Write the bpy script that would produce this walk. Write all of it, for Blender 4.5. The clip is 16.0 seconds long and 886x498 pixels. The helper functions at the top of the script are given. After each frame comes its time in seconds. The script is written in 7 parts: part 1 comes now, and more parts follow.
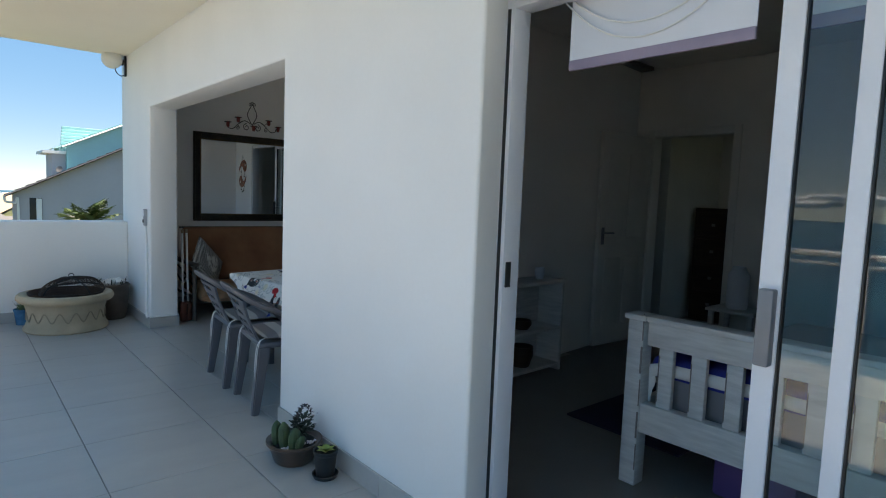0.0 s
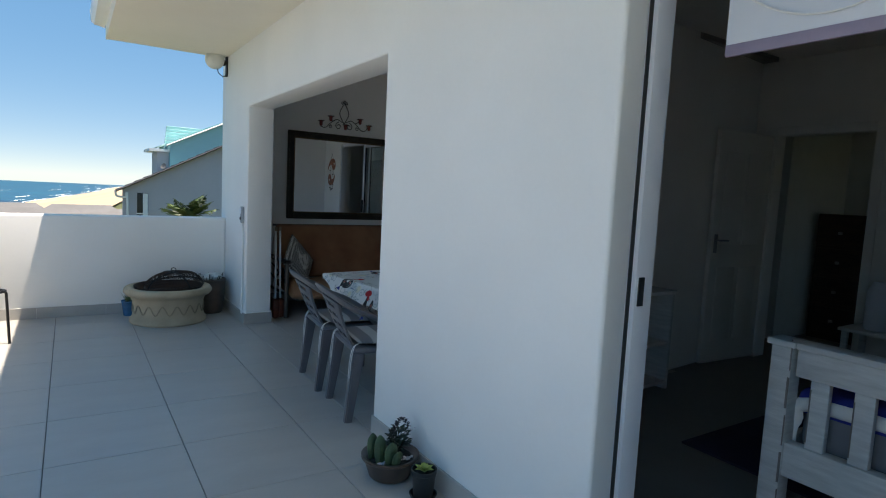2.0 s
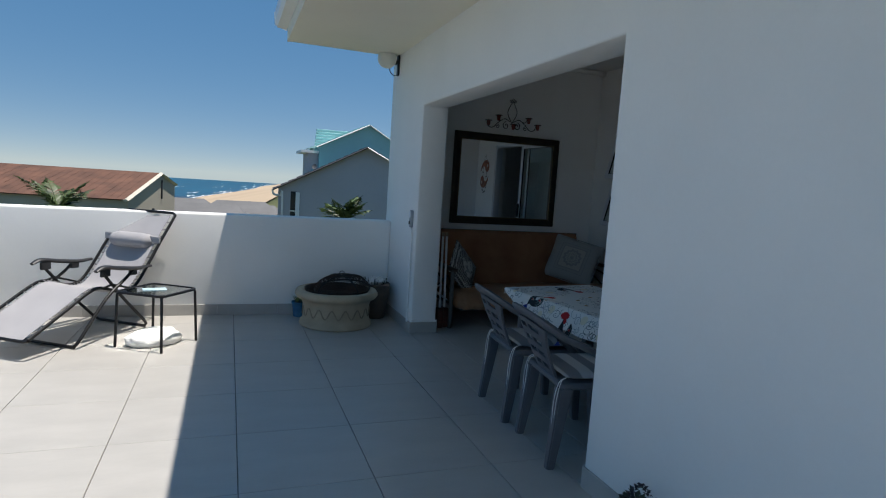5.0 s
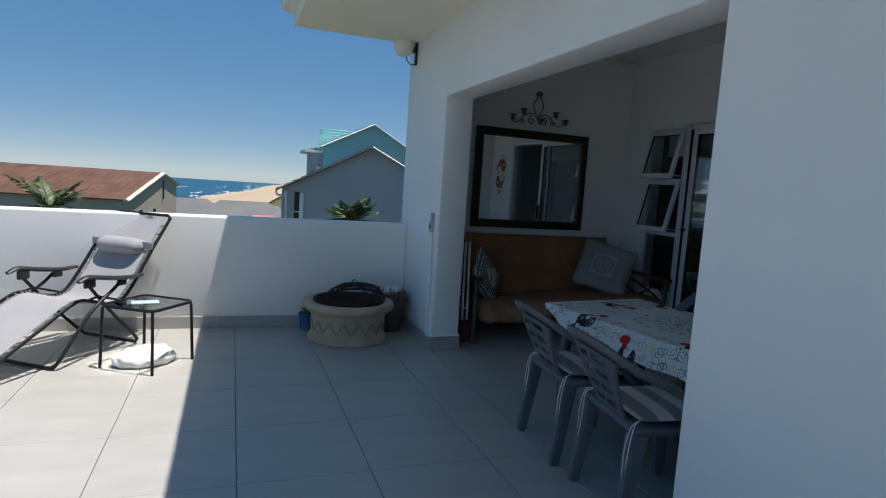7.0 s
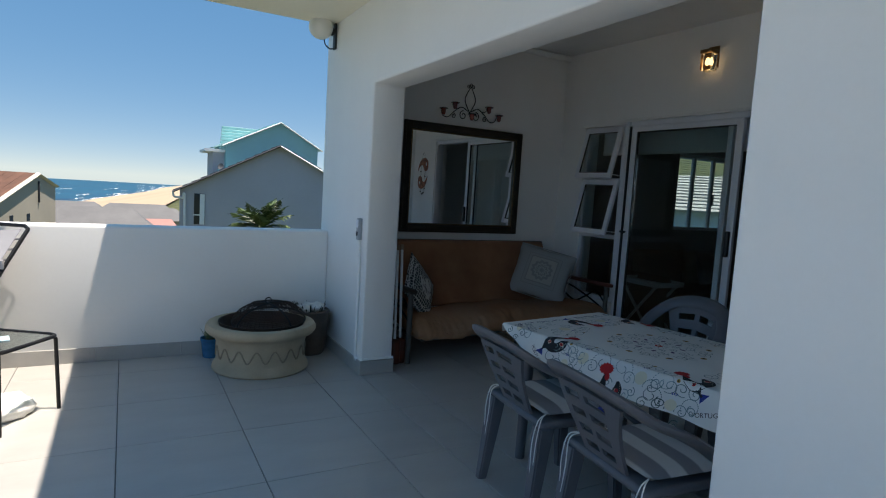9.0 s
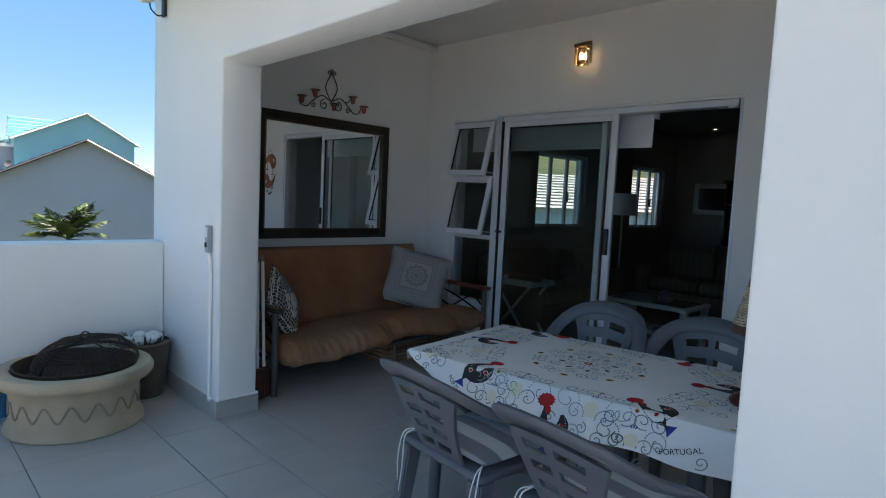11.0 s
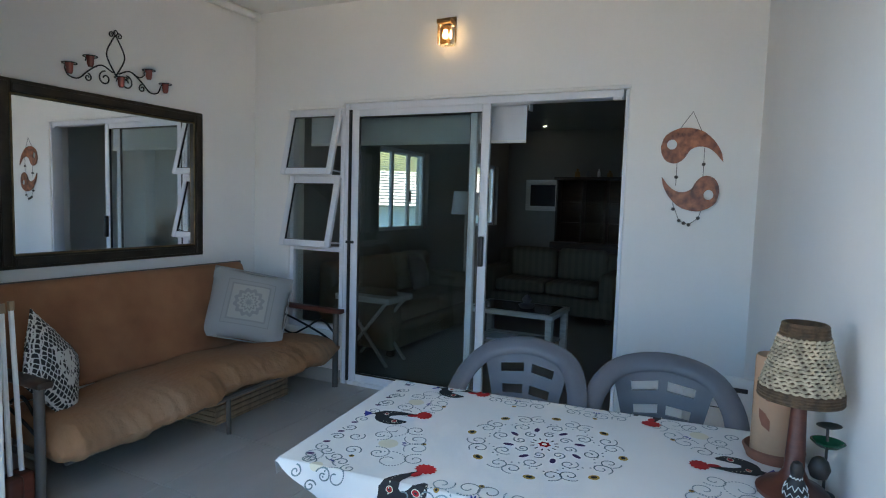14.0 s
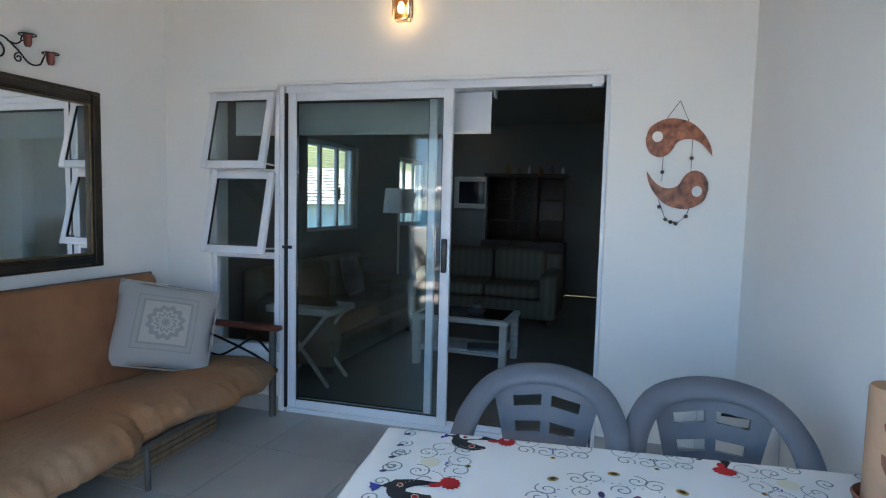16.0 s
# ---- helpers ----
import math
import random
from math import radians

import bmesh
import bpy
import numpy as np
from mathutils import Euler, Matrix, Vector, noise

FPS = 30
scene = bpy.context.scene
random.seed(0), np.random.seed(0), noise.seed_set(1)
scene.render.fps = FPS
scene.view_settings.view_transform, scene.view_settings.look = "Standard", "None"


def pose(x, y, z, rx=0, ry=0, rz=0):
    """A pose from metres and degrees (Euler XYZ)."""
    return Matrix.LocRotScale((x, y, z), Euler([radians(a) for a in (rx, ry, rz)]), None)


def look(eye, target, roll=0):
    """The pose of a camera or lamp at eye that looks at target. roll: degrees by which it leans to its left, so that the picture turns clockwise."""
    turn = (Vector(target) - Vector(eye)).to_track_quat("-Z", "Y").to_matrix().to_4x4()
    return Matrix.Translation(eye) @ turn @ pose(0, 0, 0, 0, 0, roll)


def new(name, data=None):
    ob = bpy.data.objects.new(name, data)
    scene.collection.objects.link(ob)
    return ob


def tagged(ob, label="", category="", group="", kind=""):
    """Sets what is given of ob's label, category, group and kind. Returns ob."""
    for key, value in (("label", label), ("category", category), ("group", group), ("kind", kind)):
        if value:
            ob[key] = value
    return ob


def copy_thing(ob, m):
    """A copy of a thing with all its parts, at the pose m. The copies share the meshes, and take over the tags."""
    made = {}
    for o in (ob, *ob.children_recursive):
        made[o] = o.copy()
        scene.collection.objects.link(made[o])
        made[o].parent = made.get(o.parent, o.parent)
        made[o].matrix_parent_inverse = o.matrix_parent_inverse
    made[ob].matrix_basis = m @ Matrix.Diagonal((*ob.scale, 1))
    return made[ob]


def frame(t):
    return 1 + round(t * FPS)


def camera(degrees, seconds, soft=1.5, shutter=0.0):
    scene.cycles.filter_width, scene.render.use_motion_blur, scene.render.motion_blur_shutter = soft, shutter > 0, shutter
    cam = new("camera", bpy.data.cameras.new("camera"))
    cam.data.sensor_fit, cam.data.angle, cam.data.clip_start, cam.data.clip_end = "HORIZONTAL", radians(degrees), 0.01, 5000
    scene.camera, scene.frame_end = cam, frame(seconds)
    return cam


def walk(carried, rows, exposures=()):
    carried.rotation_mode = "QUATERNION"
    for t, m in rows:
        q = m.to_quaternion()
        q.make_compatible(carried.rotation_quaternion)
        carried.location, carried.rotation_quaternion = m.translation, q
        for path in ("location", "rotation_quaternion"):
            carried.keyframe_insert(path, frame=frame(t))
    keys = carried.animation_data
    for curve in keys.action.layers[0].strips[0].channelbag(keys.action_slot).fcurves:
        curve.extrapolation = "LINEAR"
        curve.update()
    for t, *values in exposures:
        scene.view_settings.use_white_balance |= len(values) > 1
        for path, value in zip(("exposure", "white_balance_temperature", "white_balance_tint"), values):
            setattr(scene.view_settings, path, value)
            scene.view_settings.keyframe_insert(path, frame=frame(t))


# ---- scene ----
cam = camera(75.0, 16.0, soft=1.1)
PATH = [
    (0, (0.218, 1.562, 1.359), (1.517, 3.072, 1.183), 2.2),
    (0.5, (0.21, 1.61, 1.356), (1.465, 3.157, 1.178), 2.3),
    (1, (0.209, 1.676, 1.368), (1.419, 3.258, 1.186), 2.6),
    (1.5, (0.215, 1.745, 1.366), (1.372, 3.366, 1.181), 2.8),
    (2, (0.232, 1.826, 1.372), (1.319, 3.494, 1.18), 2.9),
    (2.5, (0.21, 1.899, 1.364), (1.224, 3.611, 1.168), 3.1),
    (3, (0.173, 1.983, 1.366), (1.11, 3.739, 1.166), 3.3),
    (3.5, (0.11, 2.089, 1.375), (0.98, 3.879, 1.171), 3.4),
    (4, (0.054, 2.177, 1.379), (0.867, 3.993, 1.171), 3.6),
    (4.5, (0.039, 2.309, 1.373), (0.795, 4.149, 1.162), 3.6),
    (5, (0.052, 2.461, 1.379), (0.75, 4.323, 1.166), 3.7),
    (7.5, (0.08, 3.184, 1.363), (0.769, 5.049, 1.151), 3.8),
    (8, (0.123, 3.345, 1.363), (0.876, 5.187, 1.154), 3.9),
    (8.5, (0.154, 3.468, 1.354), (0.993, 5.273, 1.154), 3.7),
    (9, (0.145, 3.633, 1.361), (1.112, 5.373, 1.17), 3.5),
    (9.5, (0.132, 3.779, 1.354), (1.239, 5.435, 1.174), 3.4),
    (12, (0.393, 4.516, 1.363), (1.952, 5.757, 1.204), 2.3),
    (12.5, (0.489, 4.642, 1.369), (2.125, 5.782, 1.216), 2.1),
    (13, (0.604, 4.758, 1.383), (2.3, 5.807, 1.23), 2.0),
    (13.5, (0.681, 4.861, 1.396), (2.421, 5.835, 1.242), 1.8),
    (14, (0.729, 4.997, 1.415), (2.505, 5.904, 1.258), 1.7),
    (14.5, (0.77, 5.15, 1.428), (2.583, 5.978, 1.267), 1.6),
    (15, (0.858, 5.232, 1.417), (2.699, 5.998, 1.265), 1.6),
    (15.5, (0.941, 5.365, 1.412), (2.811, 6.056, 1.26), 1.5),
    (16, (1.032, 5.493, 1.413), (2.93, 6.105, 1.255), 1.4),
]
EXPOSURES = [(0.0, 1.27, 7760, 15), (1.5, 1.14, 7580, 14), (3.5, 0.42, 6850, 12), (5.0, 0.16, 6580, 11), (7.5, 0.23, 6500, 11), (9.0, 0.66, 7020, 13), (9.5, 0.86, 7150, 14), (12.0, 1.8, 7630, 17), (12.5, 1.98, 7710, 17), (13.5, 2.52, 7670, 17), (14.0, 2.71, 7660, 17), (15.0, 2.96, 7610, 17), (16.0, 3.12, 7510, 18)]
walk(cam, [(t, look(eye, target, roll)) for t, eye, target, roll in PATH], EXPOSURES)

# ---- light ----
SUN_WAY = Vector((-0.2014, 0.085, -1.0)).normalized()
world = bpy.data.worlds.new("sky")
scene.world = world
world.use_nodes = True
wn = world.node_tree.nodes
sky = wn.new("ShaderNodeTexSky")
sky.sky_type = "NISHITA"
sky.sun_disc = False
sky.sun_elevation = math.asin(-SUN_WAY.z)
sky.sun_rotation = math.atan2(-SUN_WAY.x, -SUN_WAY.y)
sky.altitude, sky.air_density, sky.dust_density, sky.ozone_density = 20, 0.42, 0.0, 1.0
wn["Background"].inputs["Strength"].default_value = 0.142
soft_sky = wn.new("ShaderNodeGamma")
soft_sky.inputs["Gamma"].default_value = 0.29
blue_sky = wn.new("ShaderNodeHueSaturation")
blue_sky.inputs["Saturation"].default_value, blue_sky.inputs["Value"].default_value = 2.75, 2.1
world.node_tree.links.new(sky.outputs["Color"], soft_sky.inputs["Color"])
world.node_tree.links.new(soft_sky.outputs["Color"], blue_sky.inputs["Color"])
world.node_tree.links.new(blue_sky.outputs["Color"], wn["Background"].inputs["Color"])
sun = new("sun", bpy.data.lights.new("sun", "SUN"))
sun.data.energy, sun.data.angle, sun.data.color = 5.0, radians(0.55), (1.0, 0.96, 0.9)
sun.matrix_world = look((0, 0, 30), Vector((0, 0, 30)) + SUN_WAY)


# ---- materials ----
def mat(name, base, rough=0.6, metal=0.0, var=0.1, scale=3.0, fine=60.0, bump=0.15, depth=0.004, stretch=(1, 1, 1), spec=0.5, tint=None):
    """A plain surface with stains at one scale, grain at another, and fine relief."""
    m = bpy.data.materials.new(name)
    m.use_nodes = True
    nt = m.node_tree
    nodes, link = nt.nodes, nt.links.new
    p = nodes["Principled BSDF"]
    p.inputs["Metallic"].default_value = metal
    p.inputs["Specular IOR Level"].default_value = spec
    coord = nodes.new("ShaderNodeTexCoord")
    mp = nodes.new("ShaderNodeMapping")
    mp.inputs["Scale"].default_value = stretch
    link(coord.outputs["Object"], mp.inputs["Vector"])
    big, small = nodes.new("ShaderNodeTexNoise"), nodes.new("ShaderNodeTexNoise")
    big.inputs["Scale"].default_value, big.inputs["Detail"].default_value = scale, 5
    small.inputs["Scale"].default_value, small.inputs["Detail"].default_value = fine, 3
    for n in (big, small):
        link(mp.outputs["Vector"], n.inputs["Vector"])
    info = nodes.new("ShaderNodeObjectInfo")
    dark, light = [max(0, c * (1 - var)) for c in base], [min(1, c * (1 + var)) for c in (tint or base)]
    ramp = nodes.new("ShaderNodeValToRGB")
    ramp.color_ramp.elements[0].position, ramp.color_ramp.elements[1].position = 0.32, 0.68
    ramp.color_ramp.elements[0].color, ramp.color_ramp.elements[1].color = (*dark, 1), (*light, 1)
    link(big.outputs["Fac"], ramp.inputs["Fac"])
    hue = nodes.new("ShaderNodeHueSaturation")
    link(ramp.outputs["Color"], hue.inputs["Color"])
    mr = nodes.new("ShaderNodeMapRange")
    mr.inputs["To Min"].default_value, mr.inputs["To Max"].default_value = 1 - var * 0.7, 1 + var * 0.7
    mx = nodes.new("ShaderNodeMath")
    mx.operation = "MULTIPLY_ADD"
    mx.inputs[1].default_value, mx.inputs[2].default_value = 0.3, 0.35
    link(info.outputs["Random"], mx.inputs[0])
    ad = nodes.new("ShaderNodeMath")
    ad.operation = "MULTIPLY_ADD"
    ad.inputs[1].default_value = 0.7
    link(small.outputs["Fac"], ad.inputs[0])
    sb = nodes.new("ShaderNodeMath")
    sb.operation = "SUBTRACT"
    sb.inputs[1].default_value = 0.35
    link(mx.outputs[0], sb.inputs[0])
    link(sb.outputs[0], ad.inputs[2])
    link(ad.outputs[0], mr.inputs["Value"])
    link(mr.outputs["Result"], hue.inputs["Value"])
    link(hue.outputs["Color"], p.inputs["Base Color"])
    rr = nodes.new("ShaderNodeMapRange")
    rr.inputs["To Min"].default_value, rr.inputs["To Max"].default_value = max(0.02, rough - 0.08), min(1, rough + 0.08)
    link(big.outputs["Fac"], rr.inputs["Value"])
    link(rr.outputs["Result"], p.inputs["Roughness"])
    if bump:
        b = nodes.new("ShaderNodeBump")
        b.inputs["Strength"].default_value, b.inputs["Distance"].default_value = bump, depth
        link(small.outputs["Fac"], b.inputs["Height"])
        link(b.outputs["Normal"], p.inputs["Normal"])
    return m


def glassy(name, colour, ior=1.45, rough=0.0):
    m = bpy.data.materials.new(name)
    m.use_nodes = True
    p = m.node_tree.nodes["Principled BSDF"]
    p.inputs["Base Color"].default_value = (*colour, 1)
    p.inputs["Transmission Weight"].default_value = 1
    p.inputs["Roughness"].default_value = rough
    p.inputs["IOR"].default_value = ior
    return m


def glowing(name, colour, strength):
    m = bpy.data.materials.new(name)
    m.use_nodes = True
    p = m.node_tree.nodes["Principled BSDF"]
    p.inputs["Base Color"].default_value = (*colour, 1)
    p.inputs["Emission Color"].default_value = (*colour, 1)
    p.inputs["Emission Strength"].default_value = strength
    return m


PLASTER = mat("white_plaster", (0.86, 0.85, 0.82), 0.75, var=0.03, scale=1.2, fine=45, bump=0.12, depth=0.003)
SOFFIT = mat("cream_soffit", (0.85, 0.81, 0.71), 0.8, var=0.03, scale=1.0, fine=60, bump=0.1)
CEIL = mat("ceiling_paint", (0.82, 0.81, 0.78), 0.8, var=0.03, bump=0.1)
TILE = mat("porcelain_tile", (0.43, 0.411, 0.38), 0.36, var=0.06, scale=2.2, fine=25, bump=0.03, depth=0.002, stretch=(1.0, 3.0, 1.0))
GROUT = mat("grout", (0.16, 0.155, 0.145), 0.9, var=0.15, fine=120)
SKIRT = mat("tile_skirting", (0.42, 0.405, 0.38), 0.45, var=0.07, scale=4, fine=40, bump=0.03)
ALU = mat("white_aluminium", (0.78, 0.79, 0.82), 0.35, var=0.03, bump=0.03, fine=90)
BLACKSTEEL = mat("black_steel", (0.01, 0.01, 0.011), 0.45, var=0.2, bump=0.05, spec=0.3)
BLACKPLASTIC = mat("black_plastic", (0.02, 0.02, 0.021), 0.45, var=0.15, bump=0.1)
GLASS = glassy("door_glass", (0.86, 0.94, 0.93))
CLEAR = glassy("clear_glass", (0.95, 0.97, 0.97))
GREYPLASTIC = mat("grey_plastic", (0.118, 0.118, 0.13), 0.42, var=0.08, scale=8, fine=90, bump=0.06)
BEDROOM = mat("bedroom_paint", (0.74, 0.72, 0.67), 0.8, var=0.04, bump=0.1)
# low paint value: the lounge's dimness is put into the colour
INTERIOR = mat("dimmed_interior_paint", (0.25, 0.245, 0.228), 0.8, var=0.04, bump=0.1)
# tile tone lowered as well, so the floor colour carries indoor shade
INFLOOR = mat("dimmed_floor_tile", (0.22, 0.205, 0.185), 0.45, var=0.1, scale=2, bump=0.03)
WHITEWOOD = mat("distressed_white_wood", (0.62, 0.62, 0.6), 0.6, var=0.12, scale=6, fine=30, bump=0.3, stretch=(1, 1, 8))
WORNWOOD = mat("bare_wood_wear", (0.2, 0.18, 0.16), 0.7, var=0.3, fine=50)
DARKWOOD = mat("dark_wood", (0.045, 0.026, 0.017), 0.4, var=0.35, scale=5, fine=40, bump=0.15, stretch=(1, 1, 6))
REDWOOD = mat("reddish_wood", (0.11, 0.028, 0.017), 0.35, var=0.25, scale=6, fine=40, bump=0.1, stretch=(1, 1, 6))
PALEWOOD = mat("pale_wood", (0.3, 0.2, 0.12), 0.6, var=0.2, scale=6, fine=40, bump=0.15, stretch=(6, 1, 1))
TERRACOTTA = mat("burnt_orange_canvas", (0.26, 0.105, 0.048), 0.85, var=0.18, scale=3, fine=220, bump=0.25, tint=(0.3, 0.135, 0.065))
TANCLOTH = mat("tan_canvas", (0.4, 0.24, 0.145), 0.7, var=0.16, scale=2.0, fine=26, bump=0.6, depth=0.012, tint=(0.3, 0.138, 0.062))
DARKPIPE = mat("grey_brown_metal", (0.11, 0.1, 0.09), 0.5, metal=0.3, var=0.2, fine=90)
STONE = mat("cast_sandstone", (0.45, 0.36, 0.25), 0.9, var=0.12, scale=5, fine=70, bump=0.5, depth=0.006)
SOIL = mat("soil", (0.03, 0.022, 0.017), 0.95, var=0.4, scale=20, fine=80, bump=1.0, depth=0.02)
MESHWIRE = mat("rusty_dark_steel", (0.05, 0.024, 0.014), 0.65, metal=0.3, var=0.3, scale=12)
BLUEGLAZE = mat("blue_glaze", (0.04, 0.16, 0.3), 0.2, var=0.25, scale=10, bump=0.05)
BROWNGLAZE = mat("brown_glaze", (0.09, 0.06, 0.045), 0.35, var=0.3, scale=8, bump=0.1)
LEAF = mat("leaf_green", (0.055, 0.1, 0.03), 0.5, var=0.35, scale=12, fine=60, bump=0.1, tint=(0.09, 0.14, 0.04))
DARKLEAF = mat("dark_leaf", (0.02, 0.035, 0.018), 0.5, var=0.4, scale=12)
PALMLEAF = mat("palm_leaf", (0.035, 0.065, 0.018), 0.5, var=0.35, scale=4, fine=30, tint=(0.08, 0.12, 0.03))
PETAL = mat("pale_petal", (0.7, 0.62, 0.62), 0.6, var=0.1)
SLING = mat("grey_sling_mesh", (0.36, 0.35, 0.36), 0.75, var=0.06, scale=3, fine=400, bump=0.3)
SLINGDARK = mat("grey_sling_hem", (0.22, 0.215, 0.22), 0.75, var=0.08, fine=300)
CLOTH = mat("white_cotton_cloth", (0.74, 0.73, 0.7), 0.85, var=0.03, scale=3, fine=300, bump=0.15)


# ---- shapes ----
def rbox(bm, lo, hi, r=0.0, seg=2, m=None):
    """A box between two corners with rounded edges."""
    lo, hi = Vector(lo), Vector(hi)
    t = Matrix.Translation((lo + hi) / 2) @ Matrix.Diagonal((*(hi - lo), 1))
    made = bmesh.ops.create_cube(bm, size=1, matrix=t)["verts"]
    if r:
        edges = list({e for v in made for e in v.link_edges})
        res = bmesh.ops.bevel(bm, geom=edges, offset=r, segments=seg, affect="EDGES", profile=0.5)
        made = list({v for f in res["faces"] for v in f.verts} | {v for v in made if v.is_valid})
    if m is not None:
        bmesh.ops.transform(bm, matrix=m, verts=made)
    return made


def lathe(bm, profile, n=32, m=None):
    """A turned shape from (radius, height) pairs, listed from the bottom upwards along its outer side."""
    rings = []
    made = []
    for r, z in profile:
        if r < 1e-6:
            ring = [bm.verts.new((0, 0, z))]
        else:
            ring = [bm.verts.new((r * math.cos(2 * math.pi * k / n), r * math.sin(2 * math.pi * k / n), z)) for k in range(n)]
        rings.append(ring)
        made += ring
    for a, b in zip(rings, rings[1:]):
        for k in range(n):
            q = [a[k % len(a)], a[(k + 1) % len(a)], b[(k + 1) % len(b)], b[k % len(b)]]
            q = list(dict.fromkeys(q))
            if len(q) > 2:
                bm.faces.new(q)
    if m is not None:
        bmesh.ops.transform(bm, matrix=m, verts=made)
    return made


def tube(bm, pts, r, n=8, closed=False, taper=None, flat=1.0):
    """A round bar along a line of points; taper gives each point's own radius."""
    pts = [Vector(p) for p in pts]
    rings = []
    up = Vector((0, 0, 1))
    last = None
    count = len(pts)
    for i, p in enumerate(pts):
        a = pts[(i - 1) % count] if closed or i else p
        b = pts[(i + 1) % count] if closed or i < count - 1 else p
        d = (b - a).normalized()
        if last is None:
            side = d.cross(up if abs(d.z) < 0.9 else Vector((1, 0, 0))).normalized()
        else:
            side = (last - d * last.dot(d)).normalized()
        last = side
        other = d.cross(side)
        rr = taper[i] if taper else r
        rings.append([bm.verts.new(p + (side * math.cos(2 * math.pi * k / n) + other * flat * math.sin(2 * math.pi * k / n)) * rr) for k in range(n)])
    pairs = list(zip(rings, rings[1:])) + ([(rings[-1], rings[0])] if closed else [])
    for a, b in pairs:
        for k in range(n):
            bm.faces.new((a[k], a[(k + 1) % n], b[(k + 1) % n], b[k]))
    if not closed:
        bm.faces.new(rings[0][::-1])
        bm.faces.new(rings[-1])
    return [v for ring in rings for v in ring]


def smooth_line(pts, steps=6):
    """Points of a Catmull-Rom line through pts."""
    pts = [Vector(p) for p in pts]
    out = []
    ext = [pts[0] * 2 - pts[1]] + pts + [pts[-1] * 2 - pts[-2]]
    for i in range(1, len(ext) - 2):
        a, b, c, d = ext[i - 1:i + 3]
        for k in range(steps):
            t = k / steps
            out.append(0.5 * ((2 * b) + (c - a) * t + (2 * a - 5 * b + 4 * c - d) * t * t + (3 * b - a - 3 * c + d) * t ** 3))
    return out + [pts[-1]]


def slab(bm, outline, z0, z1):
    """A plate from a closed outline of (x, y) points."""
    low = [bm.verts.new((x, y, z0)) for x, y in outline]
    top = [bm.verts.new((x, y, z1)) for x, y in outline]
    bm.faces.new(low[::-1])
    bm.faces.new(top)
    for k in range(len(low)):
        j = (k + 1) % len(low)
        bm.faces.new((low[k], low[j], top[j], top[k]))
    return low + top


def finish(bm, name, material, smooth=40):
    bmesh.ops.recalc_face_normals(bm, faces=bm.faces)
    me = bpy.data.meshes.new(name)
    bm.to_mesh(me)
    bm.free()
    for ma in (material if isinstance(material, (list, tuple)) else [material]):
        me.materials.append(ma)
    if smooth:
        for p in me.polygons:
            p.use_smooth = True
        me.set_sharp_from_angle(angle=radians(smooth))
    return me


def part(name, bm, material, parent=None, label="", smooth=40):
    ob = new(name, finish(bm, name, material, smooth))
    if parent is not None:
        ob.parent = parent
    if label:
        ob["label"] = label
    return ob


def thing(name, label, category, m=None, group=""):
    ob = new(name)
    ob.empty_display_size = 0.1
    if m is not None:
        ob.matrix_basis = m
    return tagged(ob, label, category, group)


def boxpart(name, lo, hi, material, parent, r=0.003, label="", seg=2):
    bm = bmesh.new()
    rbox(bm, lo, hi, r, seg)
    return part(name, bm, material, parent, label)


def wall(name, m, length, z0, z1, thick, holes, material, label, soft=0.012):
    """A wall along its own x, its face at y = 0 and its body towards +y, with holes (u0, u1, z0, z1) through it."""
    us = sorted({0, length, *[h[0] for h in holes], *[h[1] for h in holes]})
    zs = sorted({z0, z1, *[h[2] for h in holes], *[h[3] for h in holes]})
    bm = bmesh.new()
    at = {}

    def vert(u, z):
        if (u, z) not in at:
            at[u, z] = bm.verts.new((u, 0, z))
        return at[u, z]
    for ua, ub in zip(us, us[1:]):
        for za, zb in zip(zs, zs[1:]):
            cu, cz = (ua + ub) / 2, (za + zb) / 2
            if any(h[0] < cu < h[1] and h[2] < cz < h[3] for h in holes):
                continue
            bm.faces.new((vert(ua, za), vert(ub, za), vert(ub, zb), vert(ua, zb)))
    res = bmesh.ops.extrude_face_region(bm, geom=list(bm.faces))
    bmesh.ops.translate(bm, verts=[v for v in res["geom"] if isinstance(v, bmesh.types.BMVert)], vec=(0, thick, 0))
    if soft:
        bmesh.ops.recalc_face_normals(bm, faces=bm.faces)
        sharp = [e for e in bm.edges if len(e.link_faces) == 2 and e.calc_face_angle(0) > 1]
        bmesh.ops.bevel(bm, geom=sharp, offset=soft, segments=3, affect="EDGES", profile=0.5)
    ob = part(name, bm, material)
    ob.matrix_basis = m
    return tagged(ob, label, "wall", kind="structure")


# ---- structure ----
WX, WT = 1.668, 0.248          # outer face and thickness of the terrace wall
DX = 4.357                     # face of the lounge door wall
MY = 8.532                     # face of the mirror wall
PY = 8.39                      # inner face of the parapet
SKEW = math.atan2(0.247, 2.441)
SK0 = Vector((1.916, 4.668, 0))
# the lounge wall is turned a little about the sliding door's open jamb
TURN = pose(DX + 0.01, 5.645, 0, 0, 0, 2.5) @ Matrix.Diagonal((1, 0.963, 1.003, 1)) @ pose(-DX, -5.645, 0)

